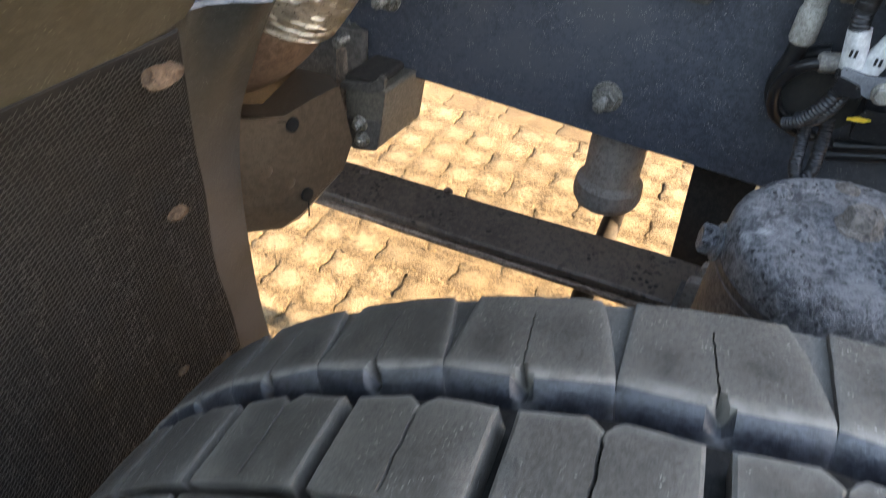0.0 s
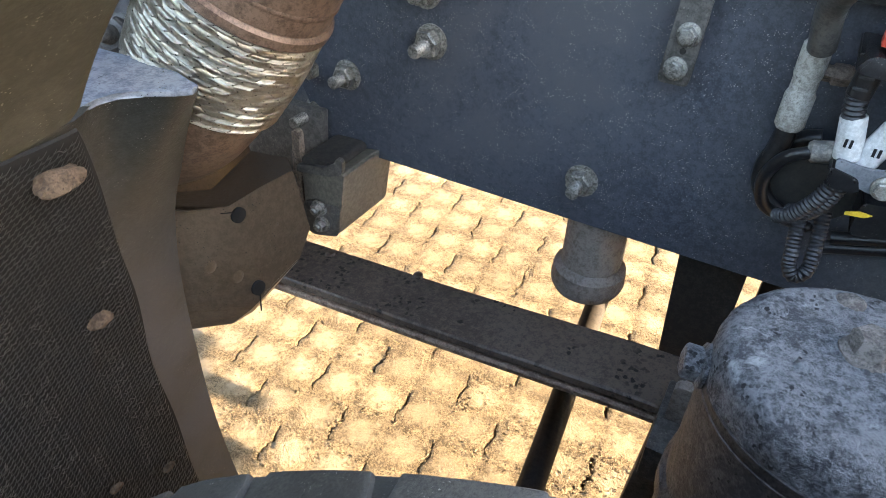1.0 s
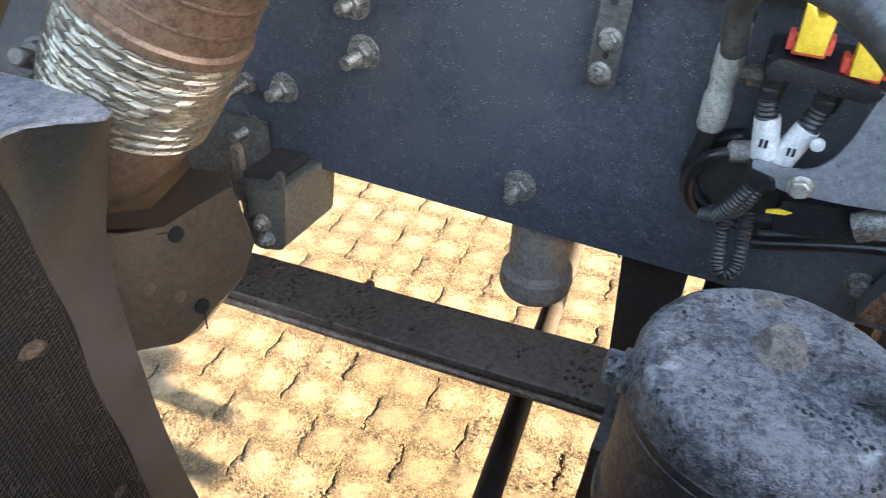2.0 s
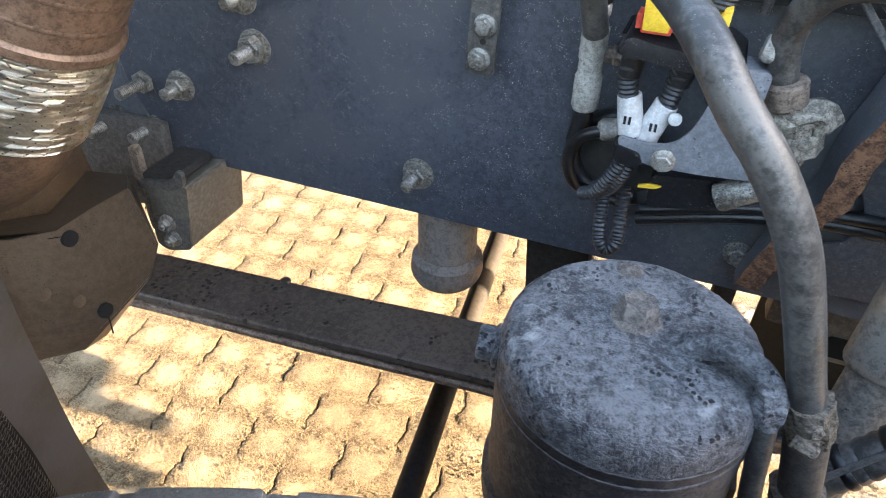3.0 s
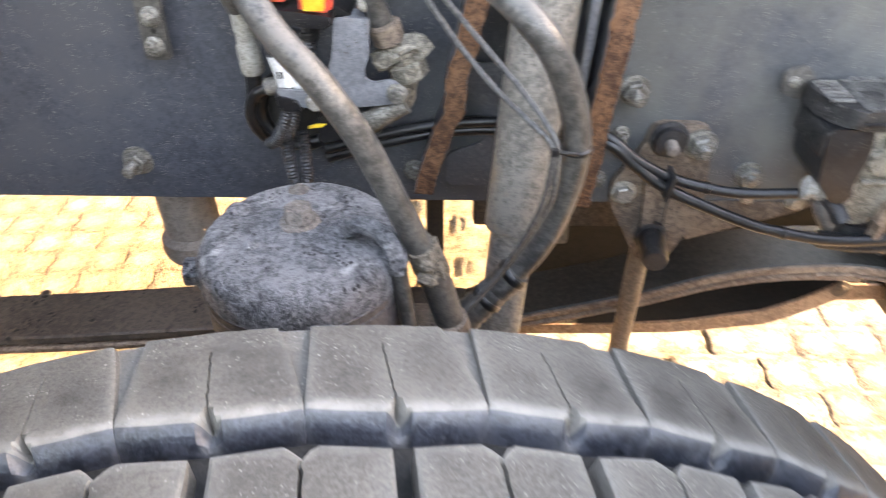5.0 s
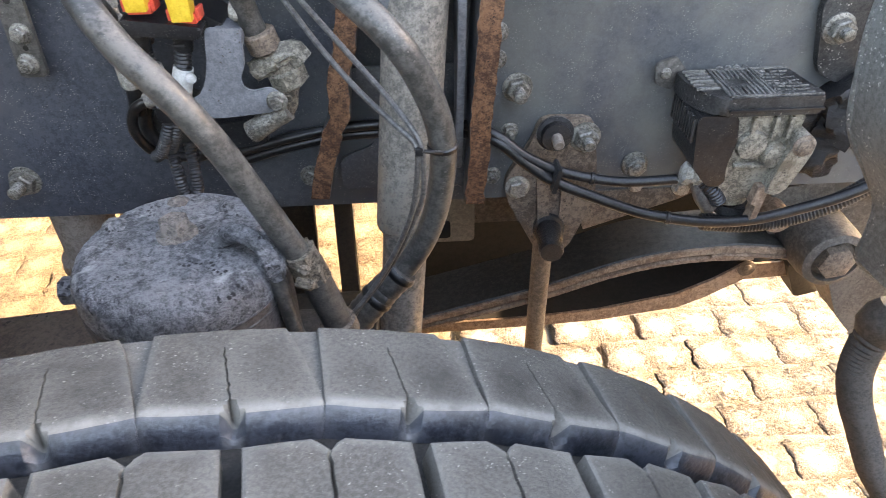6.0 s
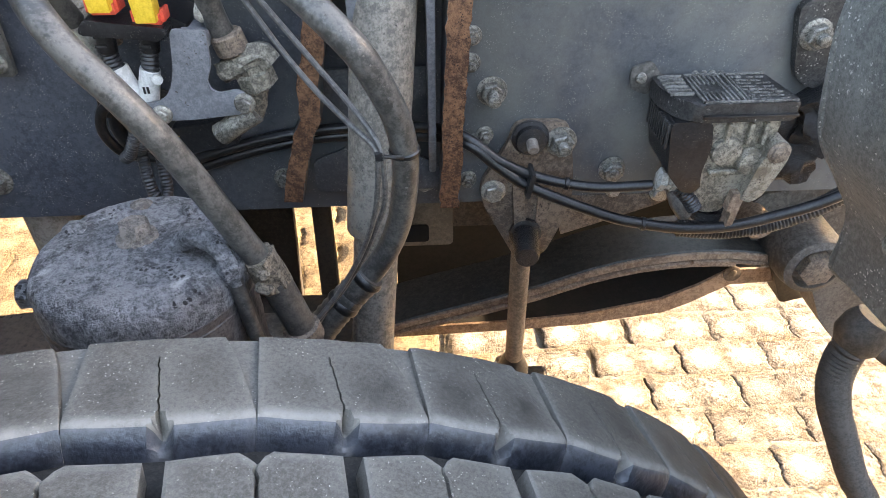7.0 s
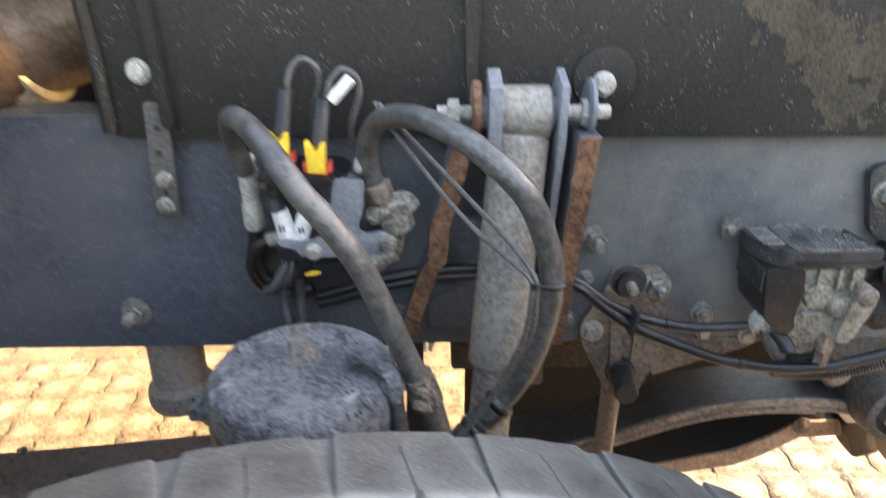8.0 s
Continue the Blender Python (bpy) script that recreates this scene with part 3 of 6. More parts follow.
def tread_sheet(bm, cols, rows, drop, place, depth, wear):
    """A tread block: a fine sheet over cols x rows with its walls; drop(c, r): how far each point lies below the crown; wear(c, r): its dust and its polish."""
    dust, polish = bm.verts.layers.float.new("dust"), bm.verts.layers.float.new("polish")
    grid = []
    for c in cols:
        row = []
        for r in rows:
            a, y = place(c, r)
            row.append(bm.verts.new(tyre_at(a, y, crown(y) - drop(c, r) + 0.0007 * noise.noise(Vector((a * 45, y * 70, 0))))))
            row[-1][dust], row[-1][polish] = wear(c, r)
        grid.append(row)
    for i in range(len(cols) - 1):
        for j in range(len(rows) - 1):
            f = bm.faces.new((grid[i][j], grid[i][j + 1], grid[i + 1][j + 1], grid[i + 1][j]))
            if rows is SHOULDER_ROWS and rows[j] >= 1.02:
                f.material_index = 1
    rim = [g[0] for g in grid] + grid[-1][1:] + [g[-1] for g in grid[-2::-1]] + grid[0][-2:0:-1]
    low = []
    for v in rim:
        c = v.co
        d = Vector(((c.x - TX) * math.cos(TOE), (c.x - TX) * math.sin(TOE), c.z - TZ))
        low.append(bm.verts.new(c - d.normalized() * depth))
    for k in range(len(rim)):
        bm.faces.new((rim[k], low[k], low[(k + 1) % len(rim)], rim[(k + 1) % len(rim)]))
    return bm


wheel = thing("truck_wheel", (TX, -0.655, 0.0), "worn dusty truck tyre with deep blocky tread standing on the paving", "wheel")
cb = bmesh.new()
prof = [(-0.497, 0.375), (-0.488, 0.46), (-0.487, 0.55), (-0.492, 0.612), (-0.500, 0.640), (-0.53, 0.6455), (-0.60, 0.650), (-0.655, 0.652), (-0.71, 0.650), (-0.78, 0.6455), (-0.810, 0.640), (-0.818, 0.612), (-0.823, 0.55), (-0.822, 0.46), (-0.813, 0.375)]
seg = 120
rings = [[cb.verts.new(tyre_at(2 * math.pi * k / seg, y, r)) for k in range(seg)] for y, r in prof]
for a, b in zip(rings, rings[1:]):
    for k in range(seg):
        cb.faces.new((a[k], a[(k + 1) % seg], b[(k + 1) % seg], b[k]))
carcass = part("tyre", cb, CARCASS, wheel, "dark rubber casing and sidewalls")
rb = bmesh.new()
rp = [(-0.50, 0.375), (-0.505, 0.36), (-0.60, 0.34), (-0.62, 0.16), (-0.63, 0.05), (-0.64, 0.05), (-0.66, 0.16), (-0.70, 0.34), (-0.81, 0.36), (-0.812, 0.375)]
rings = [[rb.verts.new(tyre_at(2 * math.pi * k / 48, y, r)) for k in range(48)] for y, r in rp]
for a, b in zip(rings, rings[1:]):
    for k in range(48):
        rb.faces.new((a[k], a[(k + 1) % 48], b[(k + 1) % 48], b[k]))
part("rim", rb, STEEL, wheel, "dull grey steel rim")

PITCH = 2 * math.pi / NB
PHASE = 0.204


SHOULDER_COLS = [0.0, 0.012, 0.06, 0.14, 0.22, 0.30, 0.36, 0.40, 0.43, 0.46, 0.485, 0.494, 0.5, 0.506, 0.515, 0.54, 0.57, 0.60, 0.64, 0.70, 0.78, 0.86, 0.94, 0.988, 1.0, 1.02, 1.98]
SHOULDER_ROWS = [0.0, 0.025, 0.15, 0.26, 0.30, 0.36, 0.42, 0.48, 0.54, 0.60, 0.66, 0.72, 0.78, 0.84, 0.895, 0.945, 0.97, 0.985, 1.0, 1.025, 1.045, 1.07, 1.12, 1.17, 1.22, 1.26, 1.30]
SECOND_COLS = [-0.44, -0.42, -0.30, -0.18, -0.09, -0.045, -0.012, 0.0, 0.012, 0.045, 0.09, 0.18, 0.30, 0.43, 0.45]
SECOND_ROWS = [0.0, 0.035, 0.12, 0.22, 0.32, 0.42, 0.52, 0.64, 0.78, 0.96, 1.0]


def zigzag(t, n):
    u = t * n - math.floor(t * n)
    return 4 * abs(u - 0.5) - 1


def shoulder_place(k, sign):
    """Wedge-shaped slots: wide at the shoulder, closed at the groove."""
    def place(c, r):
        t = min(r, 1.0)
        left = -0.020 + 0.016 * t
        right = 0.765 + 0.225 * t ** 0.75
        mid = 0.385 + 0.105 * t + 0.007 * zigzag(t, 7)
        if c <= 0.5:
            f = left + (mid - left) * c * 2
        elif c <= 1.0:
            f = mid + (right - mid) * (c - 0.5) * 2
        elif c < 1.5:
            f = right + 0.004
        else:
            f = 1.0 + left - 0.001
        wave = 0.0035 * math.sin(math.pi * max(0.0, min(1.0, f)))
        y = -0.502 - (0.0625 + wave) * min(r, 1.0) - 0.046 * max(0.0, r - 1.0)
        return PHASE + (k + f) * PITCH, y if sign > 0 else -1.31 - y
    return place


def shoulder_drop(c, r):
    d = 0.0
    if r > 1.0:
        d = 0.0013 + 0.024 * (r - 1.0) + 0.24 * (r - 1.0) ** 2
    elif r > 0.93:
        d = 0.0013 * ((r - 0.93) / 0.07) ** 2
    if r == 0.0:
        d = 0.0016
    if 0.499 < c < 0.501 and 0.27 < r < 0.94:
        d = 0.006
    # the scoop at the groove
    w = 0.115 * max(0.0, (r - 0.90) / 0.30)
    if w > 0 and abs(c - 0.505) < w:
        d = max(d, min(0.016, 0.0135 * (1 - abs(c - 0.505) / w) ** 0.6 + 0.004))
    if c in (0.0, 1.0):
        d += 0.0005
    if c > 1.0:
        d = max(d, 0.0050)
    return d


def second_place(k, sign):
    def place(c, r):
        v = 0.0085 * max(0.0, 1 - abs(c) / 0.075) * max(0.0, 1 - r * 3)
        y = -0.5885 - 0.004 * abs(c) * 2 * max(0.0, 1 - r * 4) - v - 0.0625 * r
        f = c + 0.03 * r + (0.009 * zigzag(r, 4) if abs(c) < 0.02 else 0.0)
        return PHASE + (k + f) * PITCH, y if sign > 0 else -1.31 - y
    return place


def second_drop(c, r):
    d = 0.0
    if c in (-0.44, 0.45) or r in (0.0, 1.0):
        d = 0.0012
    if c == 0.0 and 0.1 < r < 0.8:
        d = 0.006
    return d


wear_rnd = random.Random(21)


def shoulder_wear():
    """Dust along the rounded edge and in the slots, dark polish in the middle of each half block."""
    most = [wear_rnd.uniform(0.45, 1.2) for _ in range(2)]
    at = [wear_rnd.uniform(0.50, 0.70) for _ in range(2)]

    def wear(c, r):
        dust = math.exp(-((r - 1.0) / (0.075 if r < 1.0 else 0.065)) ** 2)
        if abs(c - 0.505) < 0.06 and r > 0.9:
            dust = max(dust, 0.55)
        if c > 1.0:
            dust = max(dust, 0.30)
        dust = max(dust, 0.35 * math.exp(-(min(c, abs(1 - c)) / 0.05) ** 2))
        polish = max(m * math.exp(-((c - x) / 0.17) ** 2 - ((r - y) / 0.24) ** 2) for m, x, y in zip(most, (0.25, 0.76), at))
        return dust, (polish if c <= 1.0 else 0.0)
    return wear


def second_wear():
    most = wear_rnd.uniform(0.0, 0.6)

    def wear(c, r):
        side = min(c + 0.44, 0.45 - c)
        dust = max(0.7 * math.exp(-(r / 0.07) ** 2), 0.5 * math.exp(-(side / 0.03) ** 2))
        return dust, most * math.exp(-(c / 0.25) ** 2 - ((r - 0.5) / 0.3) ** 2)
    return wear


for sign in (1, -1):
    for k in range(NB):
        tb = part("tread_block", tread_sheet(bmesh.new(), SHOULDER_COLS, SHOULDER_ROWS, shoulder_drop, shoulder_place(k, sign), 0.014, shoulder_wear()), RUBBER, wheel, smooth=28)
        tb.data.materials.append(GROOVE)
        part("tread_block", tread_sheet(bmesh.new(), SECOND_COLS, SECOND_ROWS, second_drop, second_place(k, sign), 0.020, second_wear()), RUBBER, wheel, smooth=28)

# ---- brake chamber ----
CX, CY, CZ = 0.184, -0.2385, 0.989
chamber = thing("brake_chamber", (CX, CY, 0.40), "mud-caked grey cast brake chamber standing between tyre and rail", "brake chamber", fit=None)


def chamber_mesh(prof, seg=112, cake=1.0):
    """A turned housing from (height below the top, radius), its skin uneven with caked dirt."""
    bm = bmesh.new()
    rings = []
    for d, r in prof:
        ring = []
        for k in range(seg):
            a = 2 * math.pi * k / seg
            q = Vector((math.cos(a), math.sin(a), 0))
            p = Vector((q.x * r, q.y * r, -d))
            n = 0.0010 * noise.noise(p * 70) + 0.0009 * noise.noise(p * 150 + Vector((3, 0, 0))) + 0.0006 * noise.noise(p * 330)
            n += 0.0016 * max(0.0, noise.noise(p * 95 + Vector((0, 7, 0))) - 0.15)
            up = 1.0 if d < 0.004 else 0.0
            ring.append(bm.verts.new((CX + p.x + q.x * n * cake * (1 - up), CY + p.y + q.y * n * cake * (1 - up), CZ - d + n * cake * up)))
        rings.append(ring)
    for a, b in zip(rings, rings[1:]):
        for k in range(seg):
            bm.faces.new((a[k], a[(k + 1) % seg], b[(k + 1) % seg], b[k]))
    bm.faces.new(rings[0][::-1])
    bm.faces.new(rings[-1])
    return bm


TOP_CAP = [(0.0, 0.0008)] + [(0.0003 * k / 22, 0.003 * k) for k in range(1, 23)] + [(0.0008, 0.0690), (0.0018, 0.0720), (0.0034, 0.0750), (0.0058, 0.0778), (0.0090, 0.0802), (0.0130, 0.0820), (0.0180, 0.0832), (0.0240, 0.0838), (0.0300, 0.0841), (0.0350, 0.0842)]
part("housing", chamber_mesh(TOP_CAP), CHAMBER, chamber)
LOWER = [(0.0352, 0.0838), (0.0358, 0.0846), (0.0378, 0.0847), (0.0388, 0.0842)] + [(0.046 + 0.008 * k, 0.0842) for k in range(12)] + [(0.142, 0.0846), (0.147, 0.0882), (0.162, 0.0884), (0.166, 0.0846), (0.22, 0.084), (0.32, 0.080), (0.40, 0.066)]
part("lower_can", chamber_mesh(LOWER, 96, 0.45), CANSTEEL, chamber, "dark brown lower can")
part("clamp_band", lathe((CX, CY, CZ - 0.0470), (0, 0, 1), [(0, 0.0840), (0.0006, 0.0849), (0.0020, 0.0849), (0.0028, 0.0840)], 72), CANSTEEL, chamber)
pb = bmesh.new()
add_lathe(pb, (0.1825, -0.2285, CZ - 0.002), (0.02, 0, 1), [(0, 0.0170), (0.0030, 0.0160), (0.0042, 0.0140), (0.0050, 0.0136)], 28)
add_lathe(pb, (0.1825, -0.2285, CZ + 0.003), (0.02, 0, 1), [(0, 0.0132), (0.0095, 0.0128), (0.0120, 0.0108), (0.0122, 0.0055), (0.0112, 0.0050)], 6, 0.4)
for v in pb.verts:
    v.co += 0.0012 * noise.noise_vector(v.co * 140)
part("release_plug", pb, PLUG, chamber, "rust-stained hex plug caked with dirt")
for x, y, r, m in ((0.126, -0.212, 0.0085, CHAMBER), (0.171, -0.181, 0.0080, PLUG), (0.214, -0.192, 0.0070, CHAMBER), (0.150, -0.262, 0.0055, CHAMBER), (0.205, -0.283, 0.0060, CHAMBER)):
    lb_ = lathe((x, y, CZ - 0.002), (0, 0, 1), [(0, r * 1.3), (0.0030, r * 1.1), (0.0055, r * 0.7), (0.0065, r * 0.25)], 14)
    for v in lb_.verts:
        v.co += 0.0012 * noise.noise_vector(v.co * 170)
    part("lug", lb_, m, chamber)
part("side_bolt", add_bolt(bmesh.new(), (CX - 0.0835, CY - 0.012, 0.953), (-1, -0.2, 0.1), 0.024, 0.012, 0.0, True), CHAMBER, chamber)
eb = tube([(0.220, -0.240, 0.989), (0.230, -0.248, 1.0000), (0.243, -0.256, 1.0050), (0.254, -0.262, 1.0020), (0.262, -0.266, 0.9930), (0.2655, -0.268, 0.9700)], 0.0080, 16, 0.003, rough=0.0026)
add_lathe(eb, (0.2630, -0.2668, 0.990), (0.12, -0.03, -1), [(0, 0.0085), (0.002, 0.0112), (0.012, 0.0112), (0.014, 0.0085)], 6, 0.2)
add_lathe(eb, (0.220, -0.240, 0.984), (0.5, -0.2, 1), [(0, 0.0130), (0.008, 0.0120), (0.011, 0.0085)], 6, 0.2)
for v in eb.verts:
    v.co += 0.0010 * noise.noise_vector(v.co * 160)
part("elbow_fitting", eb, CHAMBER, chamber, "dirt-caked elbow fitting")
part("drain_tube", tube([(0.2655, -0.268, 0.976), (0.2710, -0.271, 0.93), (0.277, -0.273, 0.885), (0.283, -0.271, 0.80), (0.287, -0.268, 0.72)], 0.0068, 14), HOSE, chamber)
part("mount_bracket", prism(xz([(0.08, 0.70), (0.285, 0.70), (0.285, 0.745), (0.08, 0.745)], -0.155), (0, 0.10, 0), 0.003), STEEL, chamber)


def print_row(parent, pts, r, start, length, side, size=0.0021):
    """Small pale printed marks along a hose."""
    cs = curve_points(pts, 0.002)
    bm = bmesh.new()
    acc = 0.0
    rnd = random.Random(len(pts) * 7 + int(length * 1000))
    nxt = start
    for a, b in zip(cs, cs[1:]):
        acc += (b - a).length
        if acc >= nxt and acc < start + length:
            w = (b - a).normalized()
            s = Vector(side)
            s = (s - w * s.dot(w)).normalized()
            t = w.cross(s)
            c = a + s * (r + 0.0003)
            g = size * rnd.uniform(0.5, 1.0)
            q = [c - w * 0.0006 - t * g, c + w * 0.0006 - t * g, c + w * 0.0006 + t * g, c - w * 0.0006 + t * g]
            add_prism(bm, q, s * 0.0004)
            nxt = acc + rnd.choice((0.0045, 0.0045, 0.0045, 0.009))
    part("print_mark", bm, PRINT, parent, "worn pale print marks", 0)


# ---- brake hoses ----
HA = [(0.1017, -0.048, 1.105), (0.0993, -0.074, 1.145), (0.1160, -0.126, 1.178), (0.1420, -0.182, 1.188), (0.1650, -0.228, 1.186), (0.1830, -0.254, 1.175), (0.2010, -0.266, 1.154), (0.2190, -0.272, 1.135), (0.2355, -0.274, 1.111), (0.2480, -0.272, 1.086), (0.2620, -0.267, 1.048), (0.2760, -0.261, 1.007), (0.2885, -0.256, 0.972), (0.2960, -0.253, 0.945)]
hose_a = thing("brake_hose", (0.21, -0.27, 1.14), "dusty black rubber air brake hose with print marks", "hose", "brake hoses", fit=None)
tube_a = part("hose", tube(HA, 0.0102, 20, 0.006), HOSE, hose_a)
kb = bmesh.new()
add_tube(kb, [(0.2830, -0.2580, 0.988), (0.2865, -0.2570, 0.978), (0.2900, -0.2555, 0.967), (0.2930, -0.2545, 0.957)], 0.0135, 24, 0.0025, rough=0.0036)
add_lathe(kb, (0.282, -0.270, 0.966), (0.9, -0.4, 0.0), [(0, 0.005), (0.012, 0.005), (0.014, 0.003)], 6)
add_lathe(kb, (0.288, -0.268, 0.978), (0.2, -0.9, 0.3), [(0, 0.0055), (0.006, 0.005), (0.008, 0.003)], 6)
part("clamp", kb, OILY, hose_a, "dirt-caked hose clamp")
part("end_pipe", tube([(0.2915, -0.2550, 0.962), (0.2990, -0.2520, 0.930), (0.3075, -0.2490, 0.890), (0.317, -0.245, 0.83)], 0.0128, 18), STEEL, hose_a, "dull steel end fitting")
part("collar", lathe((0.3040, -0.2500, 0.905), (0.22, 0.08, -1), [(0, 0.0132), (0.002, 0.0165), (0.016, 0.0165), (0.018, 0.0132)], 20), RUSTYCAST, hose_a)

HB = [(0.247, -0.062, 1.077), (0.2362, -0.066, 1.103), (0.2338, -0.076, 1.139), (0.2510, -0.103, 1.171), (0.2860, -0.152, 1.184), (0.3220, -0.200, 1.178), (0.3450, -0.224, 1.167), (0.3630, -0.235, 1.152), (0.3765, -0.237, 1.135), (0.3890, -0.231, 1.107), (0.3970, -0.225, 1.082), (0.4010, -0.222, 1.055), (0.4000, -0.216, 1.024), (0.3935, -0.207, 0.982), (0.3800, -0.204, 0.946), (0.3575, -0.206, 0.914), (0.3350, -0.213, 0.893), (0.3150, -0.219, 0.868)]
hose_b = thing("brake_hose", (0.389, -0.231, 1.107), "dusty black rubber air brake hose looping past the shock absorber", "hose", "brake hoses", fit=None)
tube_b = part("hose", tube(HB, 0.0108, 20, 0.006), HOSE, hose_b)
print_row(tube_b, HB, 0.0108, 0.20, 0.25, (0.1, -0.8, 0.5), 0.0009)
part("end_sleeve", tube([(0.3640, -0.2055, 0.922), (0.3480, -0.209, 0.905), (0.3280, -0.215, 0.885), (0.3080, -0.220, 0.860)], 0.0140, 18, 0.003, 0.0012, 0.008, 0.0012), HOSE, hose_b)
for p_, w_ in (((0.3630, -0.2057, 0.921), (-0.70, -0.12, -0.70)), ((0.3400, -0.211, 0.897), (-0.68, -0.2, -0.70))):
    part("band", lathe(p_, w_, [(0, 0.0148), (0.002, 0.0162), (0.006, 0.0162), (0.008, 0.0148)], 20), CABLE, hose_b)
hose_tie = part("cable_tie", lathe((0.4008, -0.2222, 1.0585), (0.05, 0.1, -1), [(0, 0.0110), (0.001, 0.0123), (0.004, 0.0123), (0.005, 0.0110)], 20), CABLE, hose_b, "black plastic cable tie")
part("tie_head", box((0.3795, -0.2430, 1.0590), (0.3855, -0.2375, 1.0655), 0.001), CABLE, hose_tie)
part("tie_tail", tube([(0.3850, -0.2400, 1.0620), (0.3930, -0.2385, 1.0600), (0.4000, -0.2350, 1.0575)], 0.0016, 8), CABLE, hose_tie)

W1 = [(0.2490, -0.100, 1.186), (0.2650, -0.116, 1.172), (0.3000, -0.152, 1.144), (0.3350, -0.189, 1.116), (0.3640, -0.219, 1.092), (0.3825, -0.2370, 1.070), (0.3850, -0.2390, 1.050), (0.3840, -0.2370, 1.020), (0.3740, -0.2300, 0.988), (0.3600, -0.2260, 0.955), (0.3420, -0.2270, 0.925), (0.3220, -0.2320, 0.900), (0.3040, -0.2340, 0.868)]
W2 = [(0.2450, -0.096, 1.186), (0.2590, -0.112, 1.168), (0.2850, -0.141, 1.141), (0.3120, -0.170, 1.114), (0.3390, -0.199, 1.093), (0.3630, -0.224, 1.079), (0.3800, -0.2375, 1.066), (0.3805, -0.2400, 1.045), (0.3760, -0.2385, 1.012), (0.3660, -0.2320, 0.978), (0.3510, -0.2290, 0.945), (0.3320, -0.2310, 0.915), (0.3120, -0.2350, 0.890), (0.2980, -0.2360, 0.860)]
sensor = thing("sensor_cable", W1[3], "two thin grey sensor cables tied to the brake hose", "cable", fit=None)
part("wire", tube(W1, 0.0023, 10, 0.005), GREYCABLE, sensor)
part("wire", tube(W2, 0.0023, 10, 0.005), GREYCABLE, sensor)

# ---- shock absorber and its bracket ----
SE, SL = Vector((0.497, -0.065, 1.118)), Vector((0.440, -0.200, 0.50))
sw = (SL - SE).normalized()
shock = thing("shock_absorber", tuple(SL), "dusty grey telescopic shock absorber leaning beside the rail", "shock absorber", fit=(-0.0160, -0.0028, 0.3240, 1.007, 0.878, 1.004))
part("dust_tube", lathe(SE + sw * 0.028, sw, [(0, 0.030), (0.004, 0.0365), (0.30, 0.0365), (0.306, 0.034)], 36), SHOCK, shock)
part("lower_tube", lathe(SE + sw * 0.325, sw, [(0, 0.028), (0.30, 0.028)], 32), SHOCK, shock)
part("eye", lathe(SE - Vector((0.034, 0, 0)), (1, 0, 0), [(0, 0.030), (0.003, 0.033), (0.065, 0.033), (0.068, 0.030)], 32), SHOCK, shock, "cast upper eye")
part("bushing", lathe(SE - Vector((0.056, 0, 0)), (1, 0, 0), [(0, 0.017), (0.004, 0.021), (0.100, 0.021), (0.104, 0.017)], 24), GREYPLATE, shock)
hb = lathe(SE - Vector((0.105, 0, 0)), (1, 0, 0), [(0, 0.009), (0.21, 0.009), (0.213, 0.007)], 16)
add_lathe(hb, SE + Vector((0.072, 0, 0)), (1, 0, 0), [(0, 0.017), (0.016, 0.017), (0.018, 0.014)], 6, 0.2)
add_lathe(hb, SE - Vector((0.092, 0, 0)), (1, 0, 0), [(0, 0.014), (0.002, 0.017), (0.014, 0.017)], 6, 0.5)
part("through_bolt", hb, BEIGE, shock, "dirty zinc through bolt and nut")


def cheek(stations, w, back):
    """A pressed steel cheek: stations of (x, front y, z), its front edge w wide."""
    bm = bmesh.new()
    rows = []
    for x, y, z in curve_points(stations, 0.010):
        j = 0.0045 * noise.noise(Vector((x * 30, z * 55, 3))) + 0.002 * noise.noise(Vector((x * 90, z * 160, 1)))
        rows.append([bm.verts.new(p) for p in ((x - w / 2 + j, y, z), (x + w / 2 + j, y - 0.002, z), (x + w / 2, back, z), (x - w / 2, back, z))])
    for a, b in zip(rows, rows[1:]):
        for k in range(4):
            bm.faces.new((a[k], a[(k + 1) % 4], b[(k + 1) % 4], b[k]))
    bm.faces.new(rows[0][::-1])
    bm.faces.new(rows[-1])
    es = [e for e in bm.edges if e.calc_face_angle(0) > 0.7]
    bmesh.ops.bevel(bm, geom=es, offset=0.0025, segments=2, affect="EDGES")
    bm.normal_update()
    for f in bm.faces:
        if f.calc_center_median().y < -0.02 and abs(f.normal.y) > 0.45:
            f.material_index = 1
    return bm


shock_bracket = thing("shock_bracket", (0.46, -0.03, 0.77), "rusty pressed steel bracket holding the shock absorber", "bracket", fit=(0.0002, -0.0152, 0.3302, 1.003, 1.051, 1.005))
CHEEK = [(0.2690, -0.035, 0.892), (0.2755, -0.039, 0.918), (0.2840, -0.044, 0.950), (0.2945, -0.050, 0.982), (0.3030, -0.055, 1.002), (0.3050, -0.058, 1.022), (0.3085, -0.062, 1.048), (0.3165, -0.069, 1.078), (0.3250, -0.075, 1.115), (0.3340, -0.079, 1.155)]
CHEEK = [(0.46 + (x / UNIT - 0.4602) / 1.003, -0.03 + (y / UNIT + 0.0452) / 1.051, 0.77 + (z / UNIT - 1.1002) / 1.005) for x, y, z in CHEEK]
part("cheek", cheek(CHEEK, 0.026, -0.001), RAIL, shock_bracket, "painted cheek plate with a flaking rusty edge").data.materials.append(RUST)
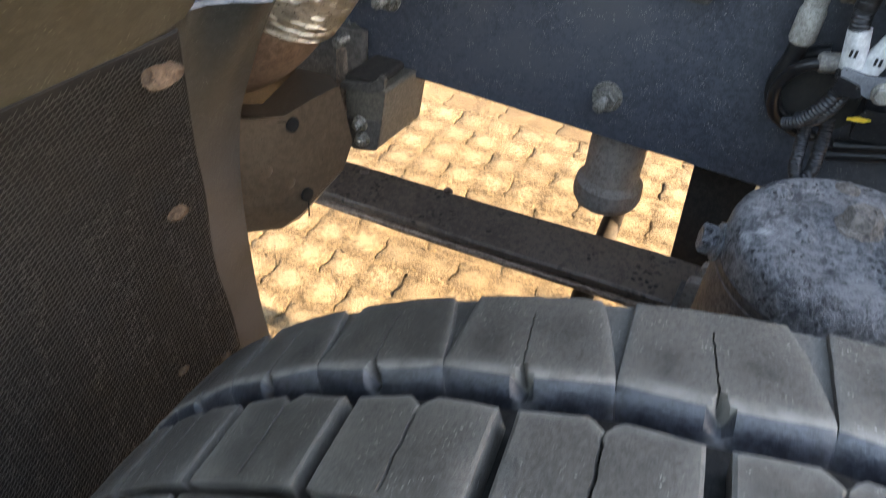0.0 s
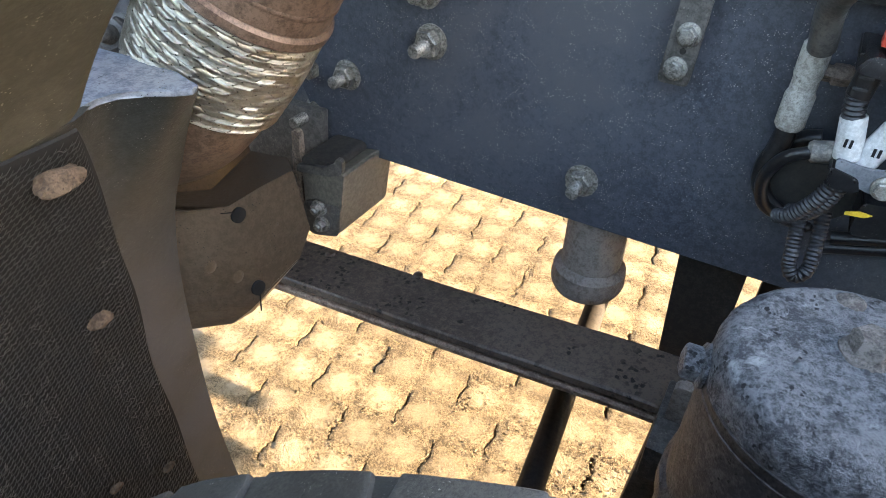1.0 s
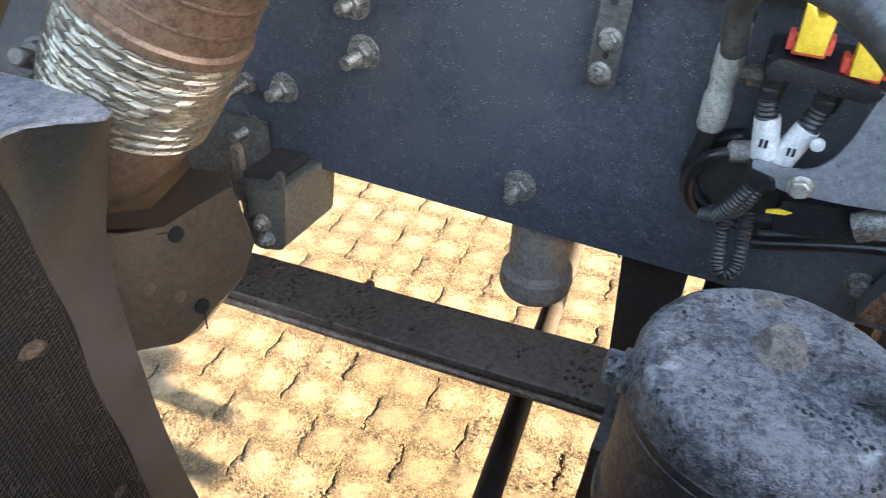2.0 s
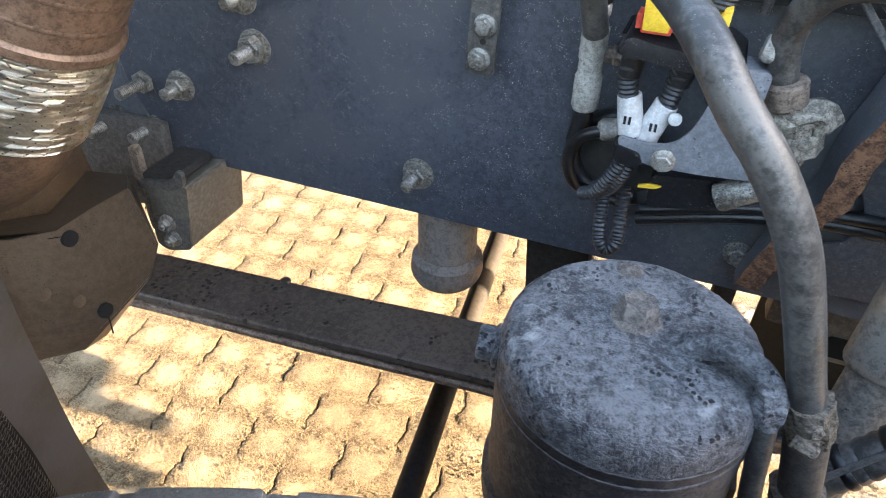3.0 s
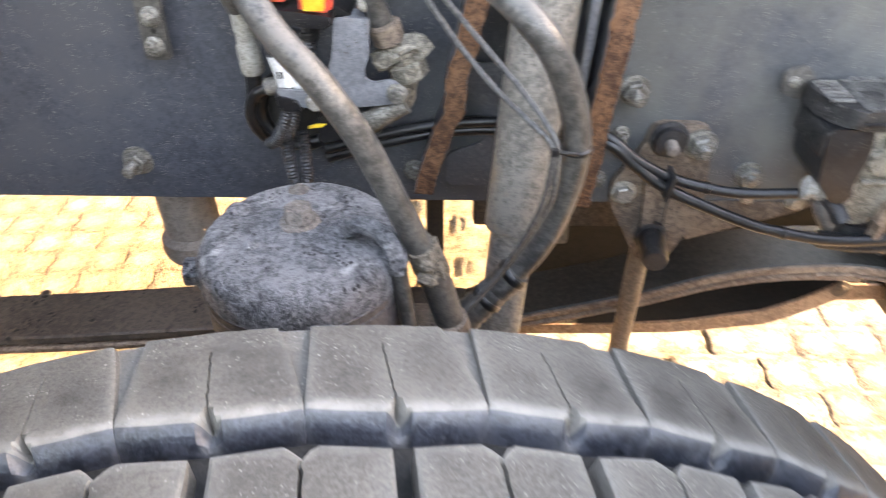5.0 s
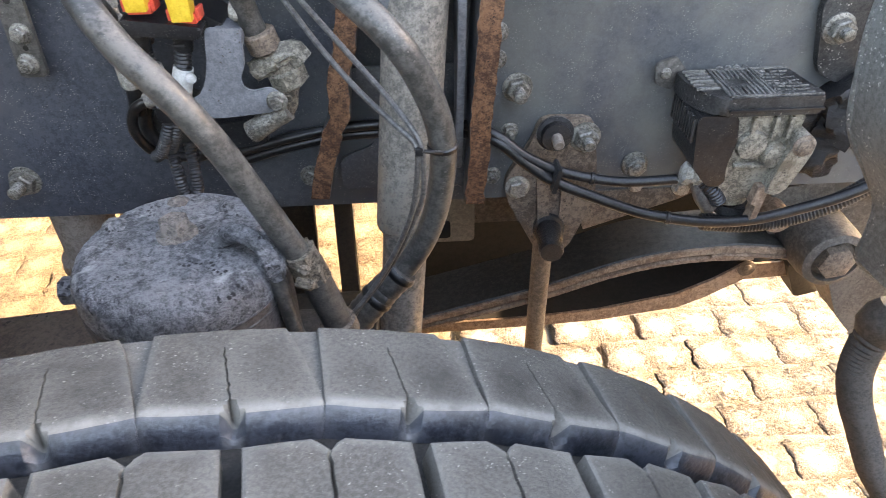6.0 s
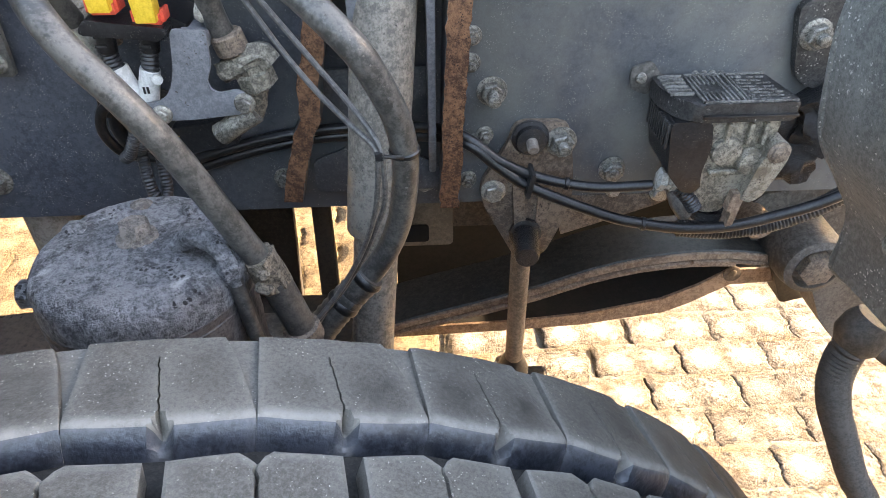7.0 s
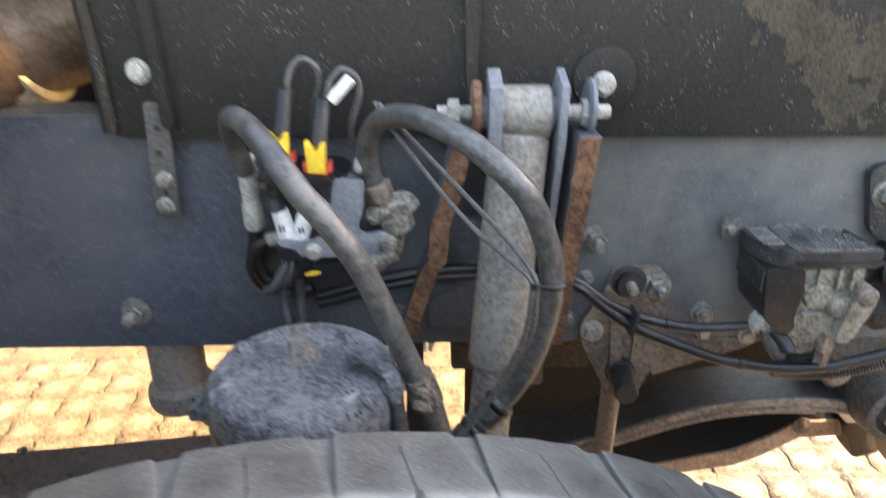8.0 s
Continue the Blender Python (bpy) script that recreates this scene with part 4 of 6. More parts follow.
part("cheek", cheek([(0.547, -0.036, 0.758), (0.550, -0.055, 0.84), (0.553, -0.085, 0.97), (0.557, -0.100, 1.05), (0.560, -0.105, 1.09)], 0.026, -0.001), RAIL, shock_bracket, "painted cheek plate with a flaking rusty edge").data.materials.append(RUST)
part("cheek_face", prism([(0.531, -0.010, 0.80), (0.531, -0.040, 0.86), (0.531, -0.100, 1.08), (0.531, -0.105, 1.15), (0.531, -0.060, 1.165), (0.531, -0.010, 1.10)], (-0.010, 0, 0), 0.002), GREYPLATE, shock_bracket)
part("cheek_ear", prism([(0.453, -0.010, 1.02), (0.453, -0.095, 1.04), (0.453, -0.105, 1.15), (0.453, -0.060, 1.165), (0.453, -0.010, 1.10)], (-0.016, 0, 0), 0.002), GREYPLATE, shock_bracket)
part("rust_ear", lathe((0.430, -0.065, 1.118), (-1, 0, 0), [(0, 0.030), (0.002, 0.033), (0.010, 0.033), (0.012, 0.028)], 20), RUST, shock_bracket)
part("rust_ear", lathe((0.560, -0.065, 1.118), (1, 0, 0), [(0, 0.030), (0.002, 0.035), (0.006, 0.035), (0.008, 0.028)], 20), GREYPLATE, shock_bracket)
part("base", prism(xz(round_outline([(0.362, 0.770), (0.535, 0.770), (0.535, 0.81), (0.49, 0.83), (0.49, 0.90), (0.535, 0.92), (0.535, 0.95), (0.388, 0.95), (0.378, 0.92), (0.415, 0.89), (0.415, 0.84), (0.362, 0.82)], 0.012), -0.0045), (0, 0.004, 0), 0.001), RAIL, shock_bracket)

# ---- leaf spring ----
spring = thing("leaf_spring", (0.30, -0.065, 0.54), "dusty steel leaf spring running below the rail", "leaf spring", fit=(0.0067, 0.0242, 0.3071, 1.012, 1.060, 1.006))


def leaf(centre, y0, y1, t, bevel=0.003):
    """A spring leaf: its top line as (x, z), from y0 to y1, t thick."""
    cs = curve_points([(x, 0, z) for x, z in centre], 0.03)
    bm = bmesh.new()
    rows = [[bm.verts.new((c.x, y, c.z - d)) for y, d in ((y0, bevel), (y0 + bevel, 0), (y1 - bevel, 0), (y1, bevel), (y1, t - bevel), (y1 - bevel, t), (y0 + bevel, t), (y0, t - bevel))] for c in cs]
    for a, b in zip(rows, rows[1:]):
        for k in range(8):
            bm.faces.new((a[k], a[(k + 1) % 8], b[(k + 1) % 8], b[k]))
    bm.faces.new(rows[0][::-1])
    bm.faces.new(rows[-1])
    return bm


TOP = [(-0.95, 0.485), (-0.58, 0.523), (-0.25, 0.550), (0.06, 0.580), (0.20, 0.582)]
part("main_leaf", leaf(TOP, -0.115, -0.012, 0.017), LEAF, spring)
part("second_leaf", leaf([(x, z - 0.0195) for x, z in TOP], -0.119, -0.010, 0.013), LEAFRUST, spring, "rust-brown lower leaf")
for x, y, z in ((-0.50, -0.03, 0.531), (-0.33, -0.016, 0.5445)):
    part("rivet", lathe((x, y, z), (0, 0, 1), [(0, 0.009), (0.004, 0.008), (0.006, 0.004)], 12), LEAF, spring)

rear_spring = thing("leaf_spring", (0.60, 0.11, 0.55), "dark leaf spring rising under the rail to its hanger", "leaf spring", fit=None)
RISE = [(0.24, 0.555), (0.32, 0.583), (0.39, 0.607), (0.504, 0.639), (0.582, 0.663), (0.656, 0.691), (0.729, 0.709), (0.804, 0.716), (0.865, 0.714), (0.94, 0.702)]
part("main_leaf", leaf(RISE, 0.070, 0.165, 0.013), LEAFDARK, rear_spring)
part("leaf_edge", leaf([(x, z - 0.0005) for x, z in RISE], 0.0655, 0.0705, 0.0125, 0.0015), LEAFRUST, rear_spring, "rusty worn front edge")
part("second_leaf", leaf([(x, z - 0.0165) for x, z in RISE[:-1]], 0.066, 0.162, 0.011), LEAFRUST, rear_spring, "rust-brown lower leaf")
part("leaf_tip", leaf([(0.80, 0.7035), (0.85, 0.7035), (0.93, 0.692)], 0.062, 0.150, 0.006, 0.002), LEAFRUST, rear_spring)

guard = thing("guard_plate", (0.82, 0.26, 0.40), "rusty pressed guard plate under the engine behind the spring", "plate", fit=None)
GLOW = [(0.36, 0.392), (0.59, 0.399), (0.715, 0.406), (0.865, 0.429), (0.91, 0.451), (0.976, 0.494), (1.075, 0.497)]
GUP = [(0.36, 0.414), (0.587, 0.421), (0.71, 0.432), (0.856, 0.461), (0.917, 0.493), (0.965, 0.527), (1.07, 0.530)]
part("plate", prism([(x, 0.25, z) for x, z in GLOW] + [(x, 0.25, z) for x, z in GUP[::-1]], (0, 0.006, 0), 0.0015), LEAFRUST, guard)
part("ring_bolt", add_lathe(lathe((0.974, 0.249, 0.520), (0, -1, 0.1), [(0, 0.0165), (0.0015, 0.0165), (0.0022, 0.013)], 20), (0.974, 0.2475, 0.520), (0, -1, 0.1), [(0, 0.009), (0.002, 0.0085), (0.0026, 0.005)], 12), BROWN, guard)
# Added black sheets paint the dark gap between spring and guard.
part("shelf", prism([(x, 0.2565, z) for x, z in GUP] + [(x, 0.2565, z - 0.008) for x, z in GUP[::-1]], (0, 0.105, 0.0105)), BLACKBACK, guard, "black shelf added as shade behind the guard")
part("back", prism([(x, 0.3555, z + 0.0105) for x, z in GUP] + [(1.07, 0.3555, 0.80), (0.36, 0.3555, 0.80)], (0, 0.006, 0)), BLACKBACK, guard, "black sheet added as shade above the guard")
part("end_block", prism([(x, 0.235, z) for x, z in round_outline([(1.040, 0.535), (1.115, 0.540), (1.125, 0.470), (1.075, 0.455), (1.055, 0.500)], 0.008)], (0, 0.05, 0), 0.003), DARK, guard)

hanger = thing("spring_hanger", (1.04, -0.10, 0.62), "dusty cast steel spring hanger with a large eye bolt", "bracket", fit=(0.145, 0.173, 0.150, 1.23, 1.29, 1.23))
part("casting", prism([(x, -0.060, z) for x, z in round_outline([(0.955, 0.735), (0.965, 0.785), (1.06, 0.80), (1.14, 0.78), (1.16, 0.58), (1.10, 0.60), (1.05, 0.645), (1.00, 0.675)], 0.02)], (0, 0.05, 0), 0.004), CASTBROWN, hanger)
part("eye", lathe((1.035, -0.015, 0.712), (0, -1, 0), [(0, 0.050), (0.10, 0.048), (0.118, 0.044), (0.122, 0.034), (0.112, 0.030)], 32), CASTBROWN, hanger)
bolt(hanger, (1.035, -0.128, 0.712), (0, -1, 0), 0.052, 0.016, 0.0, False, RUSTYCAST, 0.2, "eye_bolt")
part("arm", prism([(x, -0.070, z) for x, z in round_outline([(1.07, 0.66), (1.12, 0.70), (1.30, 0.52), (1.22, 0.44), (1.13, 0.54)], 0.015)], (0, 0.06, 0), 0.004), CASTBROWN, hanger)
part("lug", lathe((0.965, -0.03, 0.752), (0, -1, 0), [(0, 0.020), (0.06, 0.020), (0.064, 0.015)], 20), LEAFRUST, hanger)

# ---- stabiliser bracket and link ----
cast = thing("stabiliser_bracket", (0.66, -0.012, 0.65), "rust-stained cast bracket bolted low on the rail", "bracket", fit=(0.0021, -0.0022, 0.3274, 0.999, 1.012, 0.993))
out = round_outline([(0.637, 0.872), (0.712, 0.870), (0.724, 0.80), (0.728, 0.745), (0.712, 0.690), (0.692, 0.640), (0.648, 0.640), (0.596, 0.742), (0.592, 0.775), (0.630, 0.840)], 0.014)
part("plate", prism(xz(out, -0.001), (0, -0.012, 0), 0.003), RUSTYCAST, cast)
part("ridge", prism(xz(round_outline([(0.636, 0.80), (0.652, 0.80), (0.662, 0.70), (0.644, 0.70)], 0.006), -0.012), (0, -0.008, 0), 0.003), RUSTYCAST, cast)
part("ridge", prism(xz(round_outline([(0.676, 0.79), (0.700, 0.78), (0.690, 0.69), (0.676, 0.69)], 0.006), -0.012), (0, -0.006, 0), 0.003), RUSTYCAST, cast)
bolt(cast, (0.702, -0.0135, 0.842), size=0.034, head=0.016, stud=0.014)
bolt(cast, (0.611, -0.0135, 0.764), size=0.028, head=0.010, mat=BARE)
st = lathe((0.659, -0.0135, 0.850), (0, -1, 0), [(0, 0.026), (0.004, 0.026), (0.007, 0.021), (0.016, 0.020), (0.017, 0.014)], 24)
part("bush", st, GREASE, cast, "greasy black rubber bush")
part("stud", lathe((0.659, -0.029, 0.850), (0, -1, -0.2), [(0, 0.008), (0.016, 0.008), (0.018, 0.006)], 14), SLEEVE, cast)
part("ball_stud", lathe((0.662, -0.0135, 0.690), (-0.1, -1, 0.0), [(0, 0.024), (0.008, 0.024), (0.010, 0.019), (0.060, 0.0185), (0.066, 0.016)], 24), GREASE, cast, "greasy black ball stud boot")
part("gusset", prism([(0.70, 0.004, 0.742), (0.90, 0.004, 0.742), (0.86, 0.004, 0.722), (0.72, 0.004, 0.672)], (0, -0.006, 0), 0.001), RUSTYCAST, cast)
bolt(cast, (0.790, -0.0025, 0.752), size=0.018, head=0.006, mat=BARE)
bolt(cast, (0.860, -0.0025, 0.745), size=0.022, head=0.008, mat=BARE)
link = thing("stabiliser_link", (0.545, 0.045, 0.45), "dusty steel stabiliser link rod hanging from its bracket", "link rod", fit=None)
part("rod", rod((0.5405, 0.018, 0.812), (0.5480, 0.056, 0.515), 0.0135, 20), LINKSTEEL, link)
part("boot", lathe((0.5475, 0.054, 0.535), (0.02, 0.13, -1), [(0, 0.0138), (0.010, 0.019), (0.026, 0.024), (0.030, 0.021), (0.036, 0.025), (0.044, 0.022)], 20), CABLE, link, "black rubber boot")
part("foot_bar", rod((0.40, 0.060, 0.468), (0.605, 0.060, 0.474), 0.020, 18, 0.3), DARK, link, "dark bar end carrying the link")

# ---- relay valve box ----
vb = thing("modulator_valve", (0.88, -0.055, 0.78), "dirty aluminium brake modulator valve with a ribbed black lid", "valve", fit=(0.0045, -0.0074, 0.3385, 0.925, 0.95, 0.930))
lid = bmesh.new()
add_prism(lid, [(x, y, 0.909) for x, y in round_outline([(0.800, -0.012), (0.958, -0.012), (0.972, -0.108), (0.835, -0.108), (0.812, -0.085), (0.800, -0.05)], 0.010)], (0, 0, 0.026), 0.004)
lid_part = part("lid", lid, LID, vb, "ribbed black plastic lid")
rnd = random.Random(5)
lb = bmesh.new()
LZ = 0.9345
# raised rim, a block of long bars with a blank square, and a field of small raised shapes
for lo_, hi_ in (((0.842, -0.105), (0.966, -0.1025)), ((0.842, -0.020), (0.957, -0.0175)), ((0.842, -0.105), (0.8445, -0.0175)), ((0.896, -0.101), (0.8985, -0.021)), ((0.9015, -0.101), (0.9035, -0.021))):
    add_box(lb, (*lo_, LZ), (*hi_, LZ + 0.0034), 0.0005)
for k in range(7):
    x = 0.8485 + k * 0.0066
    if 1 <= k <= 4:
        add_box(lb, (x, -0.099, LZ), (x + 0.0024, -0.074, LZ + 0.003), 0.0005)
        add_box(lb, (x, -0.048, LZ), (x + 0.0024, -0.023, LZ + 0.003), 0.0005)
    else:
        add_box(lb, (x, -0.099, LZ), (x + 0.0024, -0.023, LZ + 0.003), 0.0005)
for j in range(8):
    y0, x = -0.098 + j * 0.0096, 0.907
    while x < 0.952:
        w = rnd.choice((0.0022, 0.004, 0.007, 0.011))
        h_ = rnd.choice((0.0018, 0.0030, 0.0064))
        if rnd.random() < 0.82:
            add_box(lb, (x, y0, LZ), (x + w, y0 + h_, LZ + rnd.uniform(0.0012, 0.003)), 0.0004)
        x += w + 0.0018
part("relief", lb, RELIEF, lid_part, "raised dusty marks")["kind"] = "stuff"
for k in range(6):
    part("rib", box((0.806, -0.080 + k * 0.011, 0.9345), (0.838, -0.0755 + k * 0.011, 0.9385), 0.001), RELIEF, lid_part)
for k in range(4):
    part("stone", lathe((0.862 + k * 0.012, -0.014, LZ - 0.001), (0.1 * k, 0, 1), [(0, 0.0035), (0.003, 0.0050), (0.006, 0.0034), (0.007, 0.001)], 7), RELIEF, lid_part, "small stone lodged on the lid")
part("lip", box((0.842, -0.1135, 0.9165), (0.968, -0.1085, 0.9205), 0.001), BLACK, lid_part)
side_cover = part("side_cover", prism([(x, -0.103, z) for x, z in round_outline([(0.806, 0.908), (0.862, 0.908), (0.868, 0.87), (0.862, 0.83), (0.866, 0.800), (0.842, 0.797), (0.815, 0.83)], 0.008)], (0, 0.09, 0), 0.003), BLACK, vb, "black plastic side cover")
for k in range(11):
    part("cover_rib", box((0.8035, -0.099 + k * 0.0078, 0.868), (0.8075, -0.0955 + k * 0.0078, 0.904), 0.0006), LID, side_cover)
valve_body = part("body", prism([(x, -0.098, z) for x, z in round_outline([(0.855, 0.908), (0.958, 0.908), (0.950, 0.870), (0.940, 0.800), (0.925, 0.775), (0.870, 0.770), (0.855, 0.81)], 0.010)], (0, 0.09, 0), 0.004), VALVE, vb, "dirty cast aluminium body")
part("boss", lathe((0.890, -0.097, 0.862), (0, -1, 0), [(0, 0.022), (0.008, 0.020), (0.010, 0.014)], 20), VALVE, valve_body)
part("boss", lathe((0.925, -0.097, 0.846), (0.1, -1, 0), [(0, 0.020), (0.012, 0.017), (0.014, 0.012)], 20), VALVE, valve_body)
for x in (0.882, 0.912, 0.932):
    part("rib", box((x, -0.106, 0.872), (x + 0.006, -0.097, 0.905), 0.002), VALVE, valve_body)
part("web_rib", box((0.872, -0.107, 0.828), (0.936, -0.097, 0.834), 0.002), VALVE, valve_body)
part("outlet", lathe((0.895, -0.062, 0.785), (0, -0.1, -1), [(0, 0.034), (0.016, 0.034), (0.020, 0.028), (0.030, 0.028), (0.034, 0.022)], 24), VALVE, vb)
part("muffler", lathe((0.905, -0.065, 0.752), (0, 0, -1), [(0, 0.030), (0.016, 0.030), (0.020, 0.024)], 24), GREASE, vb)
part("arm", prism([(x, -0.118, z) for x, z in round_outline([(0.945, 0.885), (0.968, 0.880), (0.970, 0.855), (0.945, 0.790), (0.920, 0.790), (0.930, 0.84)], 0.010)], (0, 0.04, 0), 0.004), VALVE, vb)
part("fork", prism([(x, -0.112, z) for x, z in [(0.912, 0.80), (0.930, 0.80), (0.922, 0.735), (0.910, 0.735), (0.918, 0.77), (0.908, 0.77)]], (0, 0.02, 0), 0.002), LEAFRUST, vb)
bolt(vb, (0.953, -0.118, 0.868), (0, -1, 0), 0.024, 0.006, 0.0, True, RUSTYCAST)
part("ear", prism([(x, -0.012, z) for x, z in round_outline([(0.772, 0.945), (0.80, 0.955), (0.82, 0.93), (0.80, 0.905), (0.775, 0.915)], 0.006)], (0, 0.006, 0), 0.001), STEEL, vb)
bolt(vb, (0.787, -0.013, 0.932), size=0.012, head=0.005)
gl = lathe((0.812, -0.078, 0.809), (1, -0.1, -0.2), [(0, 0.012), (0.002, 0.0165), (0.012, 0.0165), (0.014, 0.013), (0.020, 0.013), (0.021, 0.0155), (0.032, 0.0155), (0.040, 0.010)], 6)
part("gland_nut", gl, BEIGE, vb, "pale cable gland nut")
part("plug_boot", tube([(0.842, -0.085, 0.797), (0.856, -0.095, 0.785), (0.868, -0.098, 0.768)], 0.010, 14, 0.004, 0.0015, 0.004), CONDUIT, vb)
part("plug_boot", tube([(0.838, -0.078, 0.798), (0.848, -0.084, 0.772), (0.862, -0.086, 0.752)], 0.013, 14, 0.004), GREYCABLE, vb)

# ---- hardware by the rear panel ----
mount = thing("cab_mount", (0.835, -0.02, 0.95), "dust-caked steel mount plate with greasy black rubber behind the valve", "mount", fit=None)
mp = prism([(x, -0.0125, z) for x, z in round_outline([(0.797, 1.092), (0.870, 1.105), (0.878, 1.020), (0.850, 0.995), (0.815, 1.010)], 0.014)], (0, 0.0105, 0), 0.002)
part("plate", mp, LID, mount)
bolt(mount, (0.822, -0.0128, 1.060), size=0.026, head=0.012, stud=0.010)
part("rubber", tube([(0.838, -0.020, 1.000), (0.848, -0.024, 0.985), (0.853, -0.026, 0.962), (0.850, -0.024, 0.940)], 0.026, 18, 0.004, rough=0.010), GREASE, mount, "greasy black rubber")
part("rubber", tube([(0.845, -0.016, 0.945), (0.838, -0.020, 0.922), (0.842, -0.018, 0.900)], 0.022, 16, 0.004, rough=0.010), GREASE, mount, "greasy black rubber")
part("oily_pad", tube([(0.815, -0.012, 0.985), (0.822, -0.014, 0.965), (0.820, -0.012, 0.945)], 0.014, 14, 0.004, rough=0.008), GREASE, mount)

# ---- cables along the rail ----
lo1 = thing("air_line", (0.70, -0.06, 0.81), "black plastic air line running to the valve", "cable", "air lines", fit=(0.0000, -0.0107, 0.3298, 0.997, 0.993, 0.988))
part("line", tube([(0.20, -0.02, 0.835), (0.30, -0.018, 0.862), (0.40, -0.012, 0.873), (0.52, -0.02, 0.874), (0.57, -0.045, 0.870), (0.61, -0.056, 0.842), (0.653, -0.060, 0.820), (0.70, -0.066, 0.808), (0.75, -0.072, 0.803), (0.815, -0.078, 0.808)], 0.0072, 12), CABLE, lo1)
lo2 = thing("air_line", (0.80, -0.09, 0.76), "black plastic air line sagging below the valve", "cable", "air lines", fit=(0.0042, -0.0033, 0.3252, 1.008, 0.986, 1.001))
part("line", tube([(0.20, -0.02, 0.822), (0.30, -0.018, 0.850), (0.40, -0.012, 0.862), (0.52, -0.025, 0.864), (0.57, -0.055, 0.866), (0.61, -0.066, 0.836), (0.653, -0.074, 0.808), (0.75, -0.090, 0.771), (0.80, -0.098, 0.760), (0.86, -0.104, 0.753), (0.92, -0.108, 0.757), (0.975, -0.11, 0.772), (1.03, -0.12, 0.80), (1.10, -0.12, 0.84)], 0.0078, 12), CABLE, lo2)
part("band", lathe((0.70, -0.066, 0.808), (1, -0.12, -0.15), [(0, 0.0074), (0.001, 0.0088), (0.006, 0.0088), (0.007, 0.0074)], 16), BLACK, lo1)
part("band", lathe((0.80, -0.098, 0.760), (1, -0.12, -0.14), [(0, 0.008), (0.001, 0.0094), (0.006, 0.0094), (0.007, 0.008)], 16), BLACK, lo2)
lo3 = thing("conduit", (0.98, -0.085, 0.74), "dusty corrugated cable conduit", "cable", fit=(0.0020, -0.0060, 0.3285, 1.023, 1.008, 0.998))
part("sleeve", tube([(0.86, -0.088, 0.742), (0.92, -0.092, 0.738), (0.98, -0.095, 0.748), (1.04, -0.10, 0.778), (1.10, -0.10, 0.825)], 0.0115, 12, 0.004, 0.0014, 0.0045), CONDUIT, lo3)
tie = thing("cable_tie", (0.651, -0.07, 0.82), "black plastic cable tie round two air lines", "cable tie", fit=(0.0002, -0.0108, 0.3301, 1.001, 1.012, 0.990))
part("loop", prism([(x, -0.084, z) for x, z in round_outline([(0.646, 0.797), (0.652, 0.795), (0.659, 0.830), (0.653, 0.833)], 0.002)], (0, 0.032, 0), 0.001), CABLE, tie)

# ---- connectors and fittings on the rail ----
pl = thing("quick_coupling", (0.12, -0.02, 0.95), "dusty beige cylindrical air coupling clamped to the rail", "coupling", fit=(0.0023, -0.0184, 0.3300, 0.995, 1.009, 0.994))
part("body", lathe((0.121, -0.024, 1.058), (0.0, 0.02, -1), [(0, 0.0103), (0.004, 0.0119), (0.012, 0.0119), (0.014, 0.0103), (0.022, 0.0103), (0.026, 0.0135), (0.055, 0.0135), (0.060, 0.0123), (0.072, 0.0123), (0.076, 0.0143), (0.108, 0.0143), (0.112, 0.0123)], 24), BEIGE, pl)
part("cap_ring", lathe((0.121, -0.024, 1.066), (0, 0.02, -1), [(0, 0.0115), (0.001, 0.0135), (0.007, 0.0135), (0.009, 0.0115)], 24), CABLE, pl)
part("stub", lathe((0.128, -0.018, 1.005), (1, 0.2, 0.0), [(0, 0.0082), (0.012, 0.0082), (0.014, 0.0107), (0.026, 0.0107), (0.030, 0.009)], 6), RUSTYCAST, pl)
part("tail", tube([(0.121, -0.022, 0.950), (0.120, -0.022, 0.93), (0.117, -0.024, 0.91)], 0.0105, 14), CABLE, pl)

gr = thing("cable_grommet", (0.165, -0.012, 0.885), "black rubber cable grommet in the rail web", "grommet", fit=(0.0015, -0.0077, 0.3263, 1.000, 1.003, 0.995))
gb = bmesh.new()
pts = [(0.165 + 0.052 * math.cos(a), -0.010, 0.888 + 0.050 * math.sin(a)) for a in [radians(100 + 10 * k) for k in range(21)]]
add_tube(gb, pts, 0.0095, 12, 0.006)
part("ring", gb, CABLE, gr)
# Flat disc whose dark colour stands for the shade inside the grommet.
part("core", lathe((0.168, -0.001, 0.886), (0, -1, 0), [(0, 0.048), (0.003, 0.046)], 30), DARK, gr, "dark disc painted as the opening")

lp = thing("cable_loop", (0.14, -0.05, 0.90), "bent black cable with a grey end sleeve", "cable", fit=(0.0018, -0.0135, 0.3282, 0.990, 1.026, 0.994))
part("cable", tube([(0.170, -0.062, 0.950), (0.150, -0.066, 0.946), (0.128, -0.062, 0.932), (0.116, -0.052, 0.900), (0.124, -0.040, 0.866), (0.145, -0.028, 0.850), (0.175, -0.02, 0.84)], 0.0066, 14, 0.005), CABLE, lp)
part("end_sleeve", lathe((0.174, -0.062, 0.951), (-1, 0.0, -0.22), [(0, 0.008), (0.003, 0.0110), (0.026, 0.0110), (0.030, 0.008)], 18), SHOCK, lp, "grey end sleeve")

cn = thing("wiring_loom", (0.18, -0.06, 0.93), "two black conduit cables with white marker sleeves", "cable", fit=(0.0020, -0.0181, 0.3304, 0.993, 1.005, 0.992))
part("conduit", tube([(0.166, -0.070, 1.030), (0.164, -0.070, 1.010), (0.168, -0.069, 0.985)], 0.0088, 14, 0.002, 0.0014, 0.0046), CONDUIT, cn)
